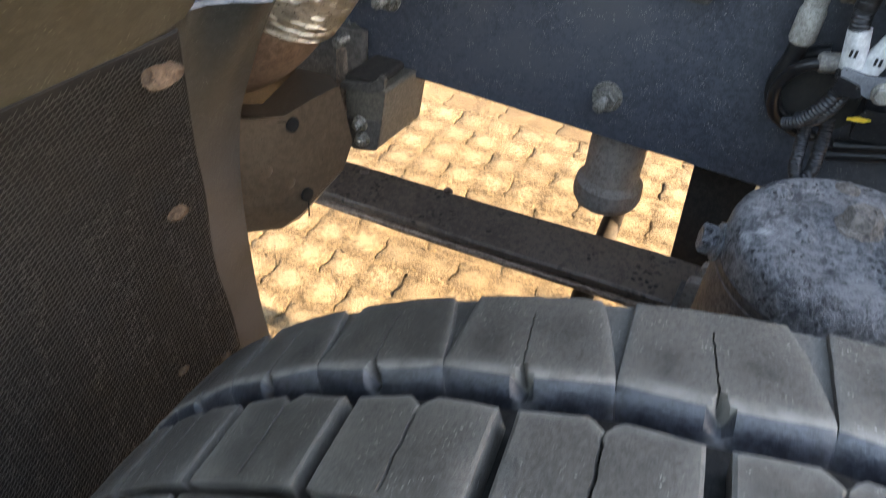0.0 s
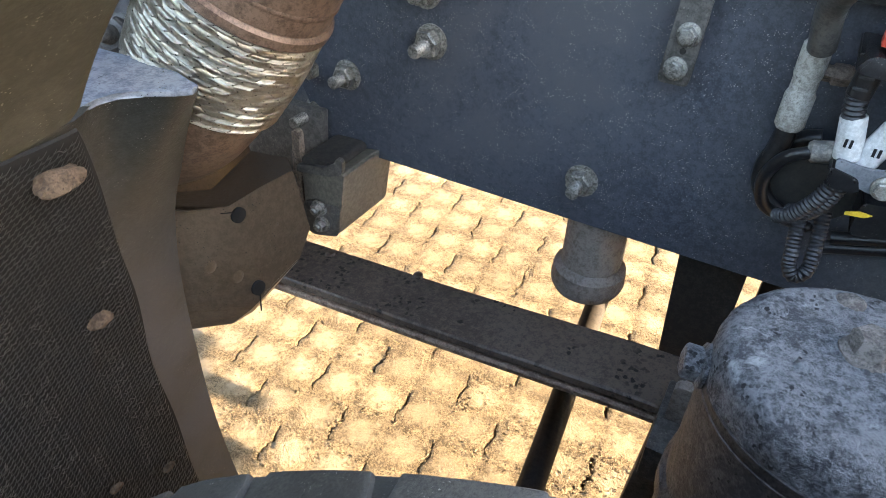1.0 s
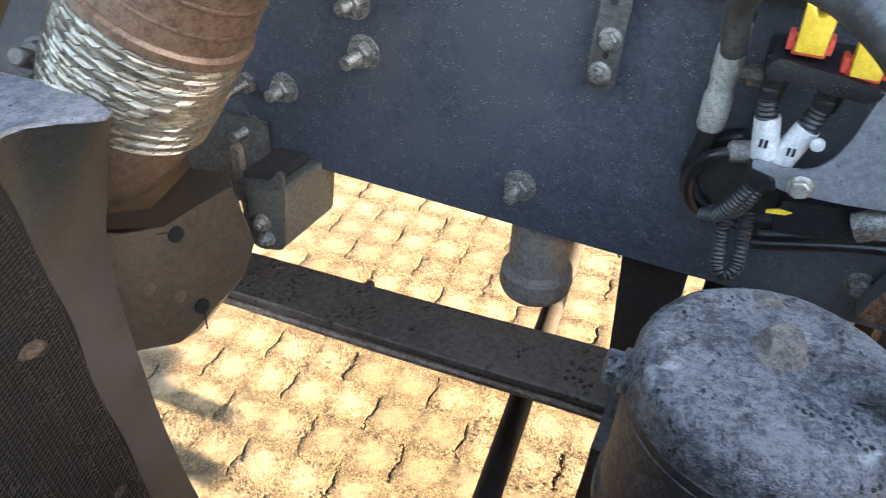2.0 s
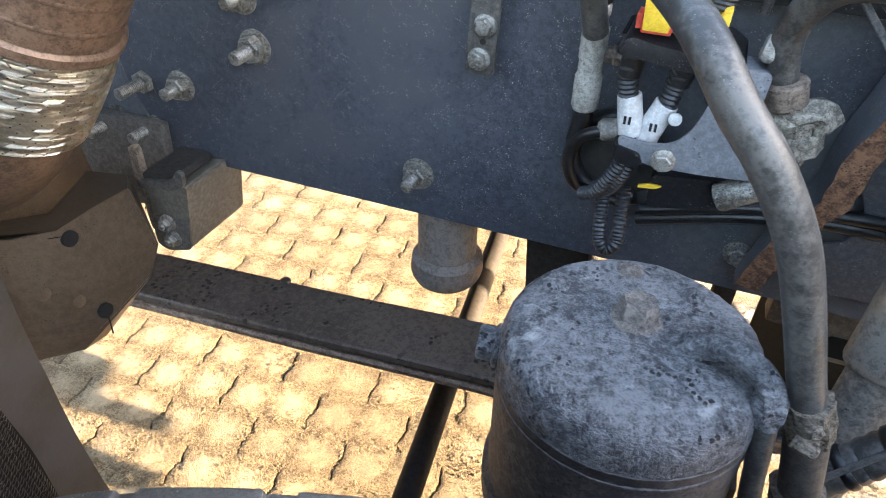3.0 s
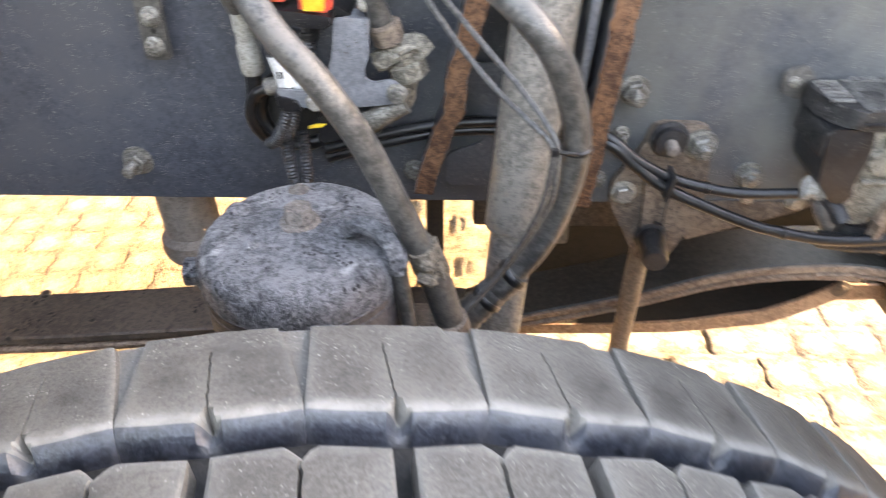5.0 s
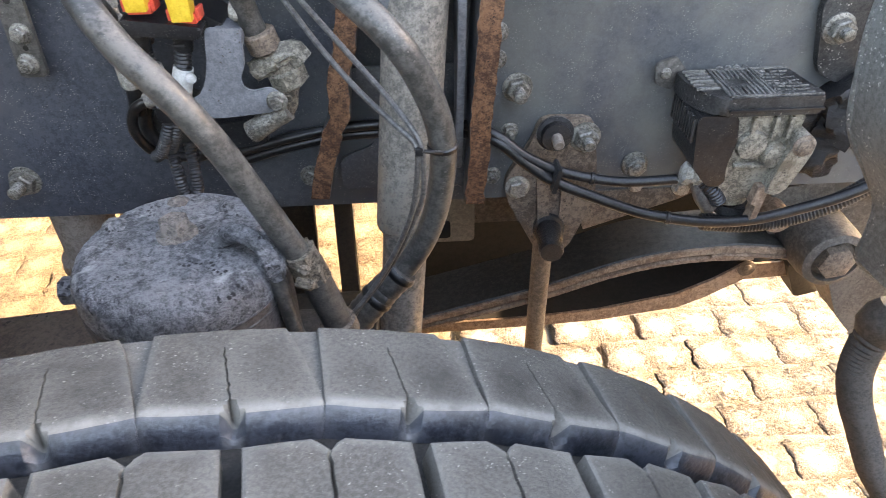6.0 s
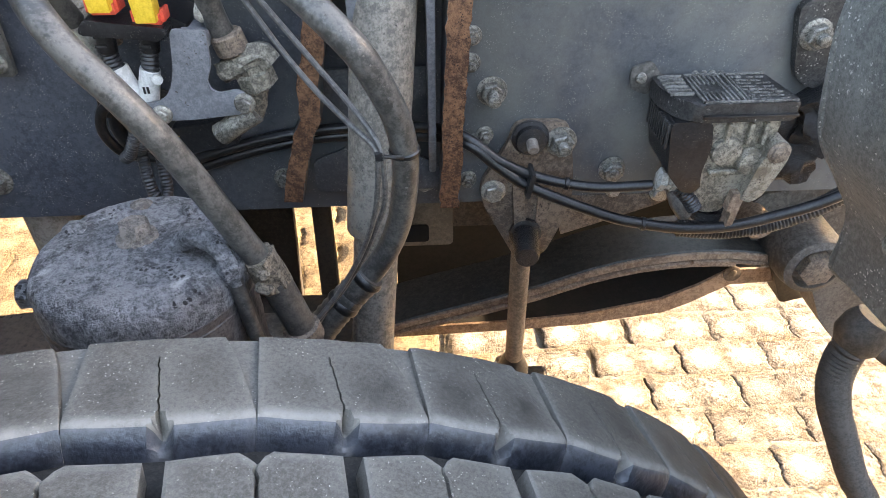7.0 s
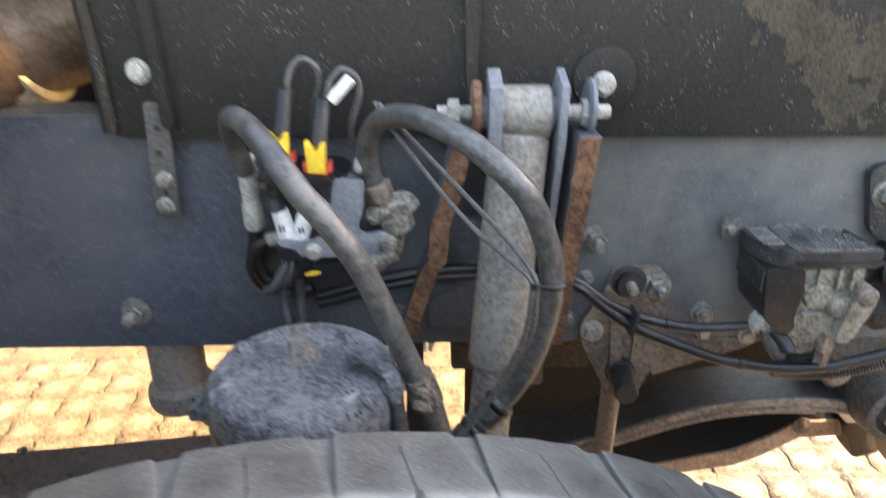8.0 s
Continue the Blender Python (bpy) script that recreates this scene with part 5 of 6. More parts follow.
part("conduit", tube([(0.212, -0.068, 1.030), (0.208, -0.066, 1.010), (0.203, -0.066, 0.982)], 0.0088, 14, 0.002, 0.0014, 0.0046), CONDUIT, cn)
for a_, b_ in (((0.168, -0.070, 1.050), (0.164, -0.070, 1.008)), ((0.217, -0.068, 1.044), (0.209, -0.066, 1.006))):
    g_ = part("cable_clip", rod(a_, b_, 0.0108, 16, 0.1), BLACK, cn, "black latticed plug clip")
    for k in range(3):
        c_ = Vector(a_).lerp(Vector(b_), 0.25 + 0.25 * k)
        part("clip_loop", box((c_.x - 0.0085, c_.y - 0.0122, c_.z - 0.0018), (c_.x + 0.004, c_.y - 0.0095, c_.z + 0.0012), 0.0006), CONDUIT, g_)
for p, q in (((0.168, -0.068, 0.990), (0.1765, -0.068, 0.950)), ((0.2035, -0.066, 0.986), (0.190, -0.064, 0.946))):
    s = part("marker_sleeve", rod(p, q, 0.0115, 18, 0.08, 0.0125), WHITE, cn, "white printed marker sleeve")
    m = (Vector(p) + Vector(q)) / 2
    part("print_mark", box((m.x - 0.004, m.y - 0.0128, m.z - 0.006), (m.x - 0.0015, m.y - 0.0118, m.z + 0.002), 0), CABLE, s, "small dark print mark", 0)
    part("print_mark", box((m.x + 0.0005, m.y - 0.0128, m.z - 0.006), (m.x + 0.0030, m.y - 0.0118, m.z + 0.002), 0), CABLE, s, "small dark print mark", 0)
part("conduit", tube([(0.178, -0.075, 0.936), (0.168, -0.078, 0.908), (0.152, -0.072, 0.880), (0.140, -0.062, 0.868)], 0.0070, 14, 0.004, 0.0012, 0.0040), CONDUIT, cn)
part("conduit", tube([(0.184, -0.072, 0.934), (0.176, -0.074, 0.905), (0.164, -0.066, 0.882), (0.150, -0.05, 0.872)], 0.0066, 14, 0.004, 0.0012, 0.0040), CONDUIT, cn)
part("conduit", tube([(0.160, -0.060, 0.874), (0.164, -0.072, 0.846), (0.168, -0.078, 0.824), (0.176, -0.079, 0.815), (0.185, -0.076, 0.825), (0.184, -0.066, 0.850), (0.180, -0.05, 0.880)], 0.0066, 14, 0.004, 0.0012, 0.0040), CONDUIT, cn, "bent conduit loop")
part("boot", prism([(x, -0.092, z) for x, z in round_outline([(0.164, 0.948), (0.190, 0.942), (0.196, 0.928), (0.168, 0.928)], 0.004)], (0, 0.022, 0), 0.003), CABLE, cn)

cv = thing("solenoid_valve", (0.25, -0.05, 0.93), "grey valve bracket with red and yellow cable connectors", "valve", fit=(0.0013, -0.0232, 0.3331, 0.988, 1.019, 0.988))
PLATE = [(0.136, 1.042), (0.158, 1.039), (0.178, 1.042), (0.188, 1.056), (0.194, 1.074), (0.199, 1.108), (0.230, 1.106), (0.228, 1.074), (0.220, 1.056), (0.227, 1.047), (0.248, 1.051), (0.257, 1.042), (0.248, 1.026), (0.204, 1.022), (0.166, 1.021), (0.141, 1.028)]
PLATE = [(0.25 + (x / UNIT - 0.2513) / 0.988, 0.93 + (z / UNIT - 1.2631) / 0.988) for x, z in PLATE]
outl = round_outline(PLATE, 0.006)
part("bracket_plate", prism([(x, -0.084 + 0.0, z) for x, z in outl], (0, 0.004, 0), 0.001), GREYPLATE, cv, "grey pressed bracket plate")
part("bracket_lug", prism([(x, -0.0835, z) for x, z in round_outline([(0.252, 1.012), (0.282, 1.012), (0.282, 1.030), (0.252, 1.034)], 0.004)], (0, 0.040, 0), 0.001), GREYPLATE, cv)
bolt(cv, (0.2125, -0.0845, 0.937), size=0.018, head=0.007, mat=BARE)
bolt(cv, (0.310, -0.0845, 0.948), size=0.019, head=0.008, mat=DIRTYZINC)
part("end_cap", lathe((0.214, -0.075, 0.976), (0, -1, 0), [(0, 0.0062), (0.003, 0.0062), (0.004, 0.003)], 16), WHITE, cv)
part("solenoid", prism([(x, -0.070, z) for x, z in round_outline([(0.150, 1.045), (0.245, 1.045), (0.262, 1.034), (0.250, 1.022), (0.158, 1.028)], 0.005)], (0, 0.060, 0), 0.003), BLACK, cv, "black plastic solenoid body")
part("socket_base", prism([(x, -0.095, z) for x, z in round_outline([(0.150, 1.036), (0.240, 1.026), (0.246, 1.040), (0.160, 1.052)], 0.006)], (0, 0.060, 0), 0.003), BLACK, cv)
for x, z in ((0.181, 1.060), (0.226, 1.048)):
    cb2 = bmesh.new()
    add_box(cb2, (x - 0.013, -0.086, z - 0.007), (x + 0.013, -0.060, z + 0.005), 0.002)
    add_box(cb2, (x - 0.018, -0.084, z - 0.004), (x - 0.013, -0.064, z + 0.009), 0.001)
    add_box(cb2, (x + 0.013, -0.084, z - 0.004), (x + 0.017, -0.064, z + 0.009), 0.001)
    lock = part("socket", cb2, RED, cv, "red connector lock")
    cb2 = bmesh.new()
    add_prism(cb2, [(p, -0.094, q) for p, q in [(x - 0.011, z - 0.002), (x + 0.011, z - 0.002), (x + 0.012, z + 0.036), (x + 0.006, z + 0.034), (x + 0.003, z + 0.026), (x - 0.003, z + 0.026), (x - 0.006, z + 0.034), (x - 0.013, z + 0.037)]], (0, 0.020, 0), 0.0015)
    part("plug", cb2, YELLOW, lock, "yellow plug")
    part("strain_relief", tube([(x + 0.002, -0.072, z + 0.030), (x + 0.006, -0.070, z + 0.060), (x + 0.010, -0.066, z + 0.085)], 0.0105, 14, 0.004, 0.0012, 0.004), CONDUIT, cv)
for x, z in ((0.192, 1.142), (0.240, 1.130)):
    part("pigtail", tube([(x, -0.066, z - 0.01), (x + 0.006, -0.066, z + 0.022), (x + 0.022, -0.066, z + 0.038), (x + 0.038, -0.064, z + 0.028), (x + 0.040, -0.060, z + 0.006), (x + 0.028, -0.05, z - 0.03), (x + 0.024, -0.04, z - 0.06)], 0.0042, 10, 0.004), GREYCABLE, cv)
part("marker_sleeve", rod((0.272, -0.066, 1.158), (0.246, -0.066, 1.130), 0.0075, 14), WHITE, cv, "white marker sleeve")
part("yellow_clip", prism([(x, -0.066, z) for x, z in [(0.194, 0.891), (0.211, 0.893), (0.217, 0.897), (0.205, 0.898), (0.194, 0.894)]], (0, 0.003, 0), 0.0005), YELLOW, cv, "small yellow clip")
part("black_socket", prism([(x, -0.060, z) for x, z in round_outline([(0.205, 0.868), (0.285, 0.880), (0.285, 0.915), (0.205, 0.905)], 0.005)], (0, 0.05, 0), 0.003), BLACK, cv)
# brass-and-dirt fittings
fb = lathe((0.312, -0.055, 0.999), (0.25, 0.1, -1), [(0, 0.018), (0.003, 0.021), (0.014, 0.021), (0.016, 0.018), (0.024, 0.018), (0.026, 0.024), (0.044, 0.024), (0.048, 0.018)], 8)
part("union_nut", fb, VALVE, cv, "dirty union nut")
part("tee", tube([(0.284, -0.062, 0.975), (0.305, -0.060, 0.985), (0.330, -0.058, 0.996), (0.340, -0.055, 0.985)], 0.013, 14, 0.004, rough=0.005), VALVE, cv, "oil-caked tee fitting")
part("valve_end", tube([(0.318, -0.055, 0.985), (0.322, -0.058, 0.955), (0.312, -0.062, 0.925), (0.295, -0.064, 0.915)], 0.0125, 14, 0.004, rough=0.005), OILY, cv)
part("outlet_cap", lathe((0.288, -0.06, 1.045), (-1, 0, 0.2), [(0, 0.011), (0.012, 0.013), (0.018, 0.010)], 14), BEIGE, cv)
part("lower_fitting", tube([(0.318, -0.072, 0.930), (0.290, -0.074, 0.915), (0.270, -0.072, 0.902)], 0.0135, 12, 0.005, rough=0.002), DIRTYZINC, cv)
part("hose_ferrule", lathe((0.296, -0.059, 1.022), (0.25, 0.1, -1), [(0, 0.0165), (0.002, 0.019), (0.022, 0.019), (0.024, 0.0165)], 20), RUSTYCAST, cv)

# ---- bump stop, track rod, cross parts ----
bs = thing("bump_stop", (-0.058, 0.05, 0.56), "rust-brown tubular bump stop hanging below the rail", "bump stop", fit=(-0.0025, 0.0222, 0.3106, 1.005, 1.036, 0.999))
part("tube", lathe((-0.062, 0.045, 0.740), (0.0, -0.0, -1), [(0, 0.044), (0.10, 0.044), (0.12, 0.044)], 32), SLEEVE, bs)
part("collar", lathe((-0.062, 0.045, 0.650), (0.0, 0.0, -1), [(0, 0.0445), (0.010, 0.0535), (0.030, 0.0555), (0.038, 0.0540), (0.046, 0.0500), (0.048, 0.040)], 32), SLEEVE, bs, "flared rubber foot")
tr = thing("track_rod", (-0.06, 0.1, 0.33), "dark dusty steel steering rod crossing under the truck", "rod", fit=(-0.0085, 0.0585, 0.2841, 1.000, 1.060, 0.995))
part("rod", rod((-0.125, 0.62, 0.36), (-0.015, -0.33, 0.345), 0.022, 20), RODDARK, tr)
part("steering_arm", rod((-0.015, -0.31, 0.345), (0.10, -0.60, 0.345), 0.026, 16), LEAF, tr)
ax = thing("axle_beam", (0.35, 0.3, 0.40), "dark brown forged front axle beam", "axle", fit=(0.0021, 0.0341, 0.3119, 1.008, 1.042, 0.994))
part("beam", box((0.30, 0.055, 0.03), (0.42, 0.10, 0.15), 0.012), BROWN, ax)
part("beam_end", box((0.30, -0.42, 0.03), (0.375, 0.06, 0.505), 0.012), BROWN, ax)
part("spring_seat", box((0.16, -0.14, 0.50), (0.39, 0.02, 0.548), 0.008), DARK, ax)
xm = thing("cross_bracket", (0.10, 0.12, 0.45), "dark steel bracket between spring and rail", "bracket", fit=(-0.0010, 0.0256, 0.3157, 1.013, 1.046, 0.982))
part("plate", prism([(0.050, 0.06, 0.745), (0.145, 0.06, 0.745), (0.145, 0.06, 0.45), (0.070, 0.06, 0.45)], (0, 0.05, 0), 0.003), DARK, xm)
part("post", prism([(0.100, -0.165, 0.60), (0.135, -0.165, 0.60), (0.135, -0.165, 0.30), (0.085, -0.165, 0.30)], (0, 0.06, 0), 0.003), BROWN, xm)
part("clevis", prism([(x, -0.150, z) for x, z in round_outline([(0.108, 0.585), (0.135, 0.585), (0.135, 0.665), (0.108, 0.665)], 0.010)], (0, 0.015, 0), 0.003), SLEEVE, xm)
part("clevis", prism([(x, -0.105, z) for x, z in round_outline([(0.118, 0.585), (0.145, 0.585), (0.145, 0.660), (0.118, 0.660)], 0.010)], (0, 0.015, 0), 0.003), SLEEVE, xm)
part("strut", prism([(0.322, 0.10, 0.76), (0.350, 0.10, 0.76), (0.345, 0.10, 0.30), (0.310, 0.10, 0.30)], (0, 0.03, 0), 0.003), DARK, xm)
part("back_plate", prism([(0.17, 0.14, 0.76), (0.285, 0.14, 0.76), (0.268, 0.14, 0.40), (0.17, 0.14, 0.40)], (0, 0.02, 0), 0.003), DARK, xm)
sp = thing("sump_panel", (0.62, 0.25, 0.60), "brown dusty engine underside behind the rail", "engine", kind="structure", fit=(0.0038, 0.0304, 0.3141, 0.990, 1.066, 1.014))
part("panel", box((0.395, 0.12, 0.60), (0.66, 0.16, 1.05), 0.01), BROWN, sp)
part("lower_panel", prism([(x, 0.30, z) for x, z in round_outline([(0.345, 0.80), (0.345, 0.58), (0.95, 0.62), (0.95, 0.80)], 0.03)], (0, 0.03, 0), 0.006), BROWN, sp)
part("steel_hook", prism([(x, 0.06, z) for x, z in round_outline([(0.455, 0.735), (0.556, 0.735), (0.556, 0.612), (0.455, 0.612)], 0.008)], (0, 0.02, 0), 0.002), BRACKET, sp)
part("hook_slot", prism([(x, 0.057, z) for x, z in round_outline([(0.462, 0.655), (0.515, 0.655), (0.515, 0.622), (0.462, 0.622)], 0.006)], (0, 0.004, 0), 0.001), HOLE, sp)
part("flange_back", box((0.64, 0.18, 0.675), (1.20, 0.195, 1.05), 0.004), BROWN, sp)
# Plain black closers behind the rail, their gloom put into the colour.
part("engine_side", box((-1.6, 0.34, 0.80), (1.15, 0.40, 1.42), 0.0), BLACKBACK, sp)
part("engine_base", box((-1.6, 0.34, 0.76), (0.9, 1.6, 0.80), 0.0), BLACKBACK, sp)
# Unseen panels added in front and overhead to block sky light.
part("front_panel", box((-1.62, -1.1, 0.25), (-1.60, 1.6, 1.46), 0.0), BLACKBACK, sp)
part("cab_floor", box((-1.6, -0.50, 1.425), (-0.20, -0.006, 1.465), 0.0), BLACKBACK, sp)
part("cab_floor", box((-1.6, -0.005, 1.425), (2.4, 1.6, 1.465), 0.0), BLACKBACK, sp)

# ---- heat shield and side bracket ----
sh = thing("heat_shield", (-0.38, -0.19, 0.72), "stained folded sheet-steel heat shield with two drilled holes", "heat shield", fit=None)
FACE = [(-0.362, -0.112, 0.884), (-0.352, -0.104, 0.806), (-0.351, -0.128, 0.776), (-0.357, -0.180, 0.759), (-0.360, -0.206, 0.751), (-0.432, -0.262, 0.752), (-0.480, -0.320, 0.79), (-0.480, -0.320, 0.89), (-0.432, -0.262, 0.893), (-0.392, -0.236, 0.889), (-0.372, -0.203, 0.882), (-0.368, -0.160, 0.884)]
ROOF = [(-0.4099, -0.0666, 0.8640), (-0.4325, -0.1007, 0.8810), (-0.4560, -0.1480, 0.8450), (-0.4720, -0.2200, 0.8700), (-0.5000, -0.3200, 0.8700)]
bm = bmesh.new()
fv = [bm.verts.new(p) for p in FACE]
rv = [bm.verts.new(p) for p in ROOF]
bm.faces.new(fv)
bm.faces.new((fv[0], fv[11], fv[10], rv[2], rv[1], rv[0]))
bm.faces.new((fv[10], fv[9], fv[8], rv[3], rv[2]))
bm.faces.new((fv[8], fv[7], rv[4], rv[3]))
under = [bm.verts.new(p) for p in ((-0.392, -0.090, 0.792), (-0.386, -0.128, 0.752), (-0.381, -0.186, 0.7215), (-0.392, -0.210, 0.716), (-0.444, -0.262, 0.718), (-0.490, -0.320, 0.752))]
for k in range(5):
    bm.faces.new((fv[k + 1], fv[k + 2], under[k + 1], under[k]))
bm.faces.new((fv[1], under[0], rv[0], fv[0]))
bmesh.ops.bevel(bm, geom=[e for e in bm.edges if len(e.link_faces) == 2 and e.calc_face_angle(0) > 0.3], offset=0.006, segments=4, affect="EDGES")
bmesh.ops.solidify(bm, geom=bm.faces[:], thickness=0.0022)
part("sheet", bm, SHIELD, sh)
part("rear_sheet", prism([(-0.478, -0.060, 0.840), (-0.478, -0.340, 0.800), (-0.478, -0.340, 1.000), (-0.478, -0.150, 0.985), (-0.470, -0.075, 0.930)], (0.003, 0, 0), 0.0008), SHIELD, sh, "dull rear sheet behind the exhaust")
FN = Vector((0.991, -0.126, 0.088))
for y, z in ((-0.1952, 0.8706), (-0.1925, 0.7737)):
    c = Vector((-0.369 + 0.127 * (y + 0.1952) - 0.0885 * (z - 0.8706), y, z)) + FN * 0.0002
    part("hole", lathe(c, FN, [(0, 0.0088), (0.0030, 0.0088), (0.0032, 0.0080)], 22), HOLE, sh, "dark disc painted as a drilled hole")
part("slit", rod((-0.3570, -0.1925, 0.772), (-0.3585, -0.1935, 0.740), 0.0009, 6), HOLE, sh, "", 0)
part("slit", rod((-0.3672, -0.1990, 0.876), (-0.3705, -0.2150, 0.8825), 0.0005, 6), HOLE, sh, "", 0)
for y, z in ((-0.150, 0.835), (-0.165, 0.815), (-0.212, 0.80), (-0.24, 0.83)):
    c = Vector((-0.369 + 0.127 * (y + 0.1952) - 0.0885 * (z - 0.8706), y, z))
    part("dent", lathe(c - FN * 0.0004, FN, [(0, 0.0075), (0.0010, 0.0050), (0.0013, 0.0015)], 12), SHIELD, sh)

sbk = thing("shield_bracket", (-0.36, -0.03, 0.78), "folded grey steel bracket box bolted under the rail", "bracket", fit=None)
part("box", prism([(x, -0.072, z) for x, z in round_outline([(-0.384, 0.779), (-0.372, 0.773), (-0.334, 0.783), (-0.322, 0.872), (-0.383, 0.860)], 0.006)], (0.002, 0.100, 0.0), 0.003), BRACKET, sbk)
part("clip_plate", prism([(x, -0.0745, z) for x, z in round_outline([(-0.386, 0.777), (-0.372, 0.771), (-0.335, 0.781), (-0.328, 0.826), (-0.384, 0.818)], 0.006)], (0, 0.002, 0), 0.0008), STEEL, sbk)
# Solid block, dark to stand for the shade inside the channel.
part("channel", prism([(x, -0.070, z) for x, z in round_outline([(-0.384, 0.861), (-0.336, 0.870), (-0.338, 0.880), (-0.384, 0.878)], 0.005)], (0, 0.066, 0), 0.002), DARK, sbk, "dark block painted as an open channel")
ub = prism([(x, -0.0765, z) for x, z in round_outline([(-0.388, 0.858), (-0.340, 0.866), (-0.322, 0.874), (-0.320, 0.892), (-0.328, 0.894), (-0.332, 0.886), (-0.345, 0.876), (-0.388, 0.868)], 0.004)], (0, 0.006, 0), 0.001)
part("channel_lip", ub, STEEL, sbk)
for x, z in ((-0.3590, 0.8165), (-0.3560, 0.7945)):
    bolt(sbk, (x, -0.0750, z), size=0.0165, head=0.008, stud=0.004)
part("backing_plate", prism([(-0.62, -0.020, 0.74), (-0.398, -0.020, 0.80), (-0.392, -0.020, 0.91), (-0.62, -0.020, 0.91)], (0, 0.016, 0), 0.003), STEEL, sbk)
part("hanger", prism([(x, -0.066, z) for x, z in round_outline([(-0.398, 0.79), (-0.391, 0.79), (-0.390, 0.905), (-0.400, 0.905)], 0.005)], (0, 0.010, 0), 0.002), RUSTYCAST, sbk)
part("jagged_tab", prism([(x, -0.068, z) for x, z in ((-0.398, 0.905), (-0.386, 0.90), (-0.390, 0.875), (-0.382, 0.86), (-0.392, 0.835), (-0.402, 0.85))], (0, 0.004, 0), 0.001), RUSTYCAST, sbk, "torn rusty tab")

# ---- exhaust with braided flexible joint ----
PU, PL = Vector((-0.375, -0.248, 1.380)), Vector((-0.437, -0.268, 1.277))
pw = (PL - PU).normalized()
PR = 0.086
ex = thing("exhaust_pipe", tuple(PL), "heat-browned exhaust pipe with a woven steel flexible joint", "exhaust pipe")
plen = (PL - PU).length
# The core's dark colour paints the shade between the braid's strands.
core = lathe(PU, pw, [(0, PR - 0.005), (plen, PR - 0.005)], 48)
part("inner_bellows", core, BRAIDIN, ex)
pu, pv, _ = axes(pw)
bb = bmesh.new()
NS, TURNS = 30, 0.34
steps = 104
for hand in (1, -1):
    for k in range(NS):
        rows = []
        for j in range(steps + 1):
            t = j / steps
            a = 2 * math.pi * (k / NS + hand * TURNS * t)
            phase = 2 * TURNS * t * NS
            over = 0.0012 * math.cos(math.pi * phase) * hand
            hw = 2 * math.pi * PR / NS * 0.44
            swell = 0.003 * math.sin(math.pi * t)
            row = []
            for side in (-1, 1):
                aa = a + side * hw / PR
                row.append(bb.verts.new(PU + pw * (plen * t) + (pu * math.cos(aa) + pv * math.sin(aa)) * (PR + over + swell)))
            rows.append(row)
        for r0, r1 in zip(rows, rows[1:]):
            bb.faces.new((r0[0], r0[1], r1[1], r1[0]))
bmesh.ops.solidify(bb, geom=bb.faces[:], thickness=0.0007)
part("braid", bb, BRAID, ex, "woven bright steel braid", 60)["kind"] = "stuff"
part("ring", lathe(PU - pw * 0.004, pw, [(0, PR), (0.003, PR + 0.004), (0.012, PR + 0.004), (0.016, PR)], 48), EXH, ex)
part("ring", lathe(PL - pw * 0.012, pw, [(0, PR - 0.004), (0.004, PR - 0.001), (0.014, PR - 0.001), (0.018, PR - 0.006)], 48), EXH, ex)
part("upper_pipe", tube([PU + pw * 0.004, PU - pw * 0.05, PU - pw * 0.09 + Vector((0.004, 0.006, 0)), PU - pw * 0.13 + Vector((0.03, 0.05, 0.0)), PU + Vector((0.075, 0.20, 0.118)), PU + Vector((0.11, 0.33, 0.120)), PU + Vector((0.175, 0.375, 0.138)), PU + Vector((0.26, 0.382, 0.163)), PU + Vector((0.44, 0.382, 0.215))], PR - 0.002, 40, 0.012), EXH, ex)
part("lower_pipe", tube([PL - pw * 0.002, PL + pw * 0.02, PL + Vector((-0.055, 0.0, -0.058)), PL + Vector((-0.13, 0.015, -0.10)), PL + Vector((-0.30, 0.04, -0.16))], PR - 0.008, 40, 0.012), EXH, ex)
part("upper_braid", lathe(PU + Vector((0.100, 0.372, 0.108)), (1, 0.0, 0.29), [(0, PR), (0.006, PR + 0.006), (0.045, PR + 0.008), (0.052, PR + 0.003), (0.060, PR + 0.001), (0.064, PR + 0.004), (0.070, PR + 0.004), (0.074, PR - 0.003)], 48), BRAID, ex, "second woven steel sleeve")
for d in (0.022, 0.050):
    part("bead", lathe(PU - pw * (d + 0.006), pw, [(0, PR - 0.0025), (0.002, PR - 0.0014), (0.005, PR - 0.0014), (0.007, PR - 0.0025)], 48), EXH, ex)

# ---- front wheel arch with spray mat ----
AR = 0.88


def arch_at(deg, y, r=AR):
    """deg: angle from +x over the top, seen from the camera's side."""
    return Vector((0.354 + r * math.cos(radians(deg)), y, 0.488 + r * math.sin(radians(deg))))


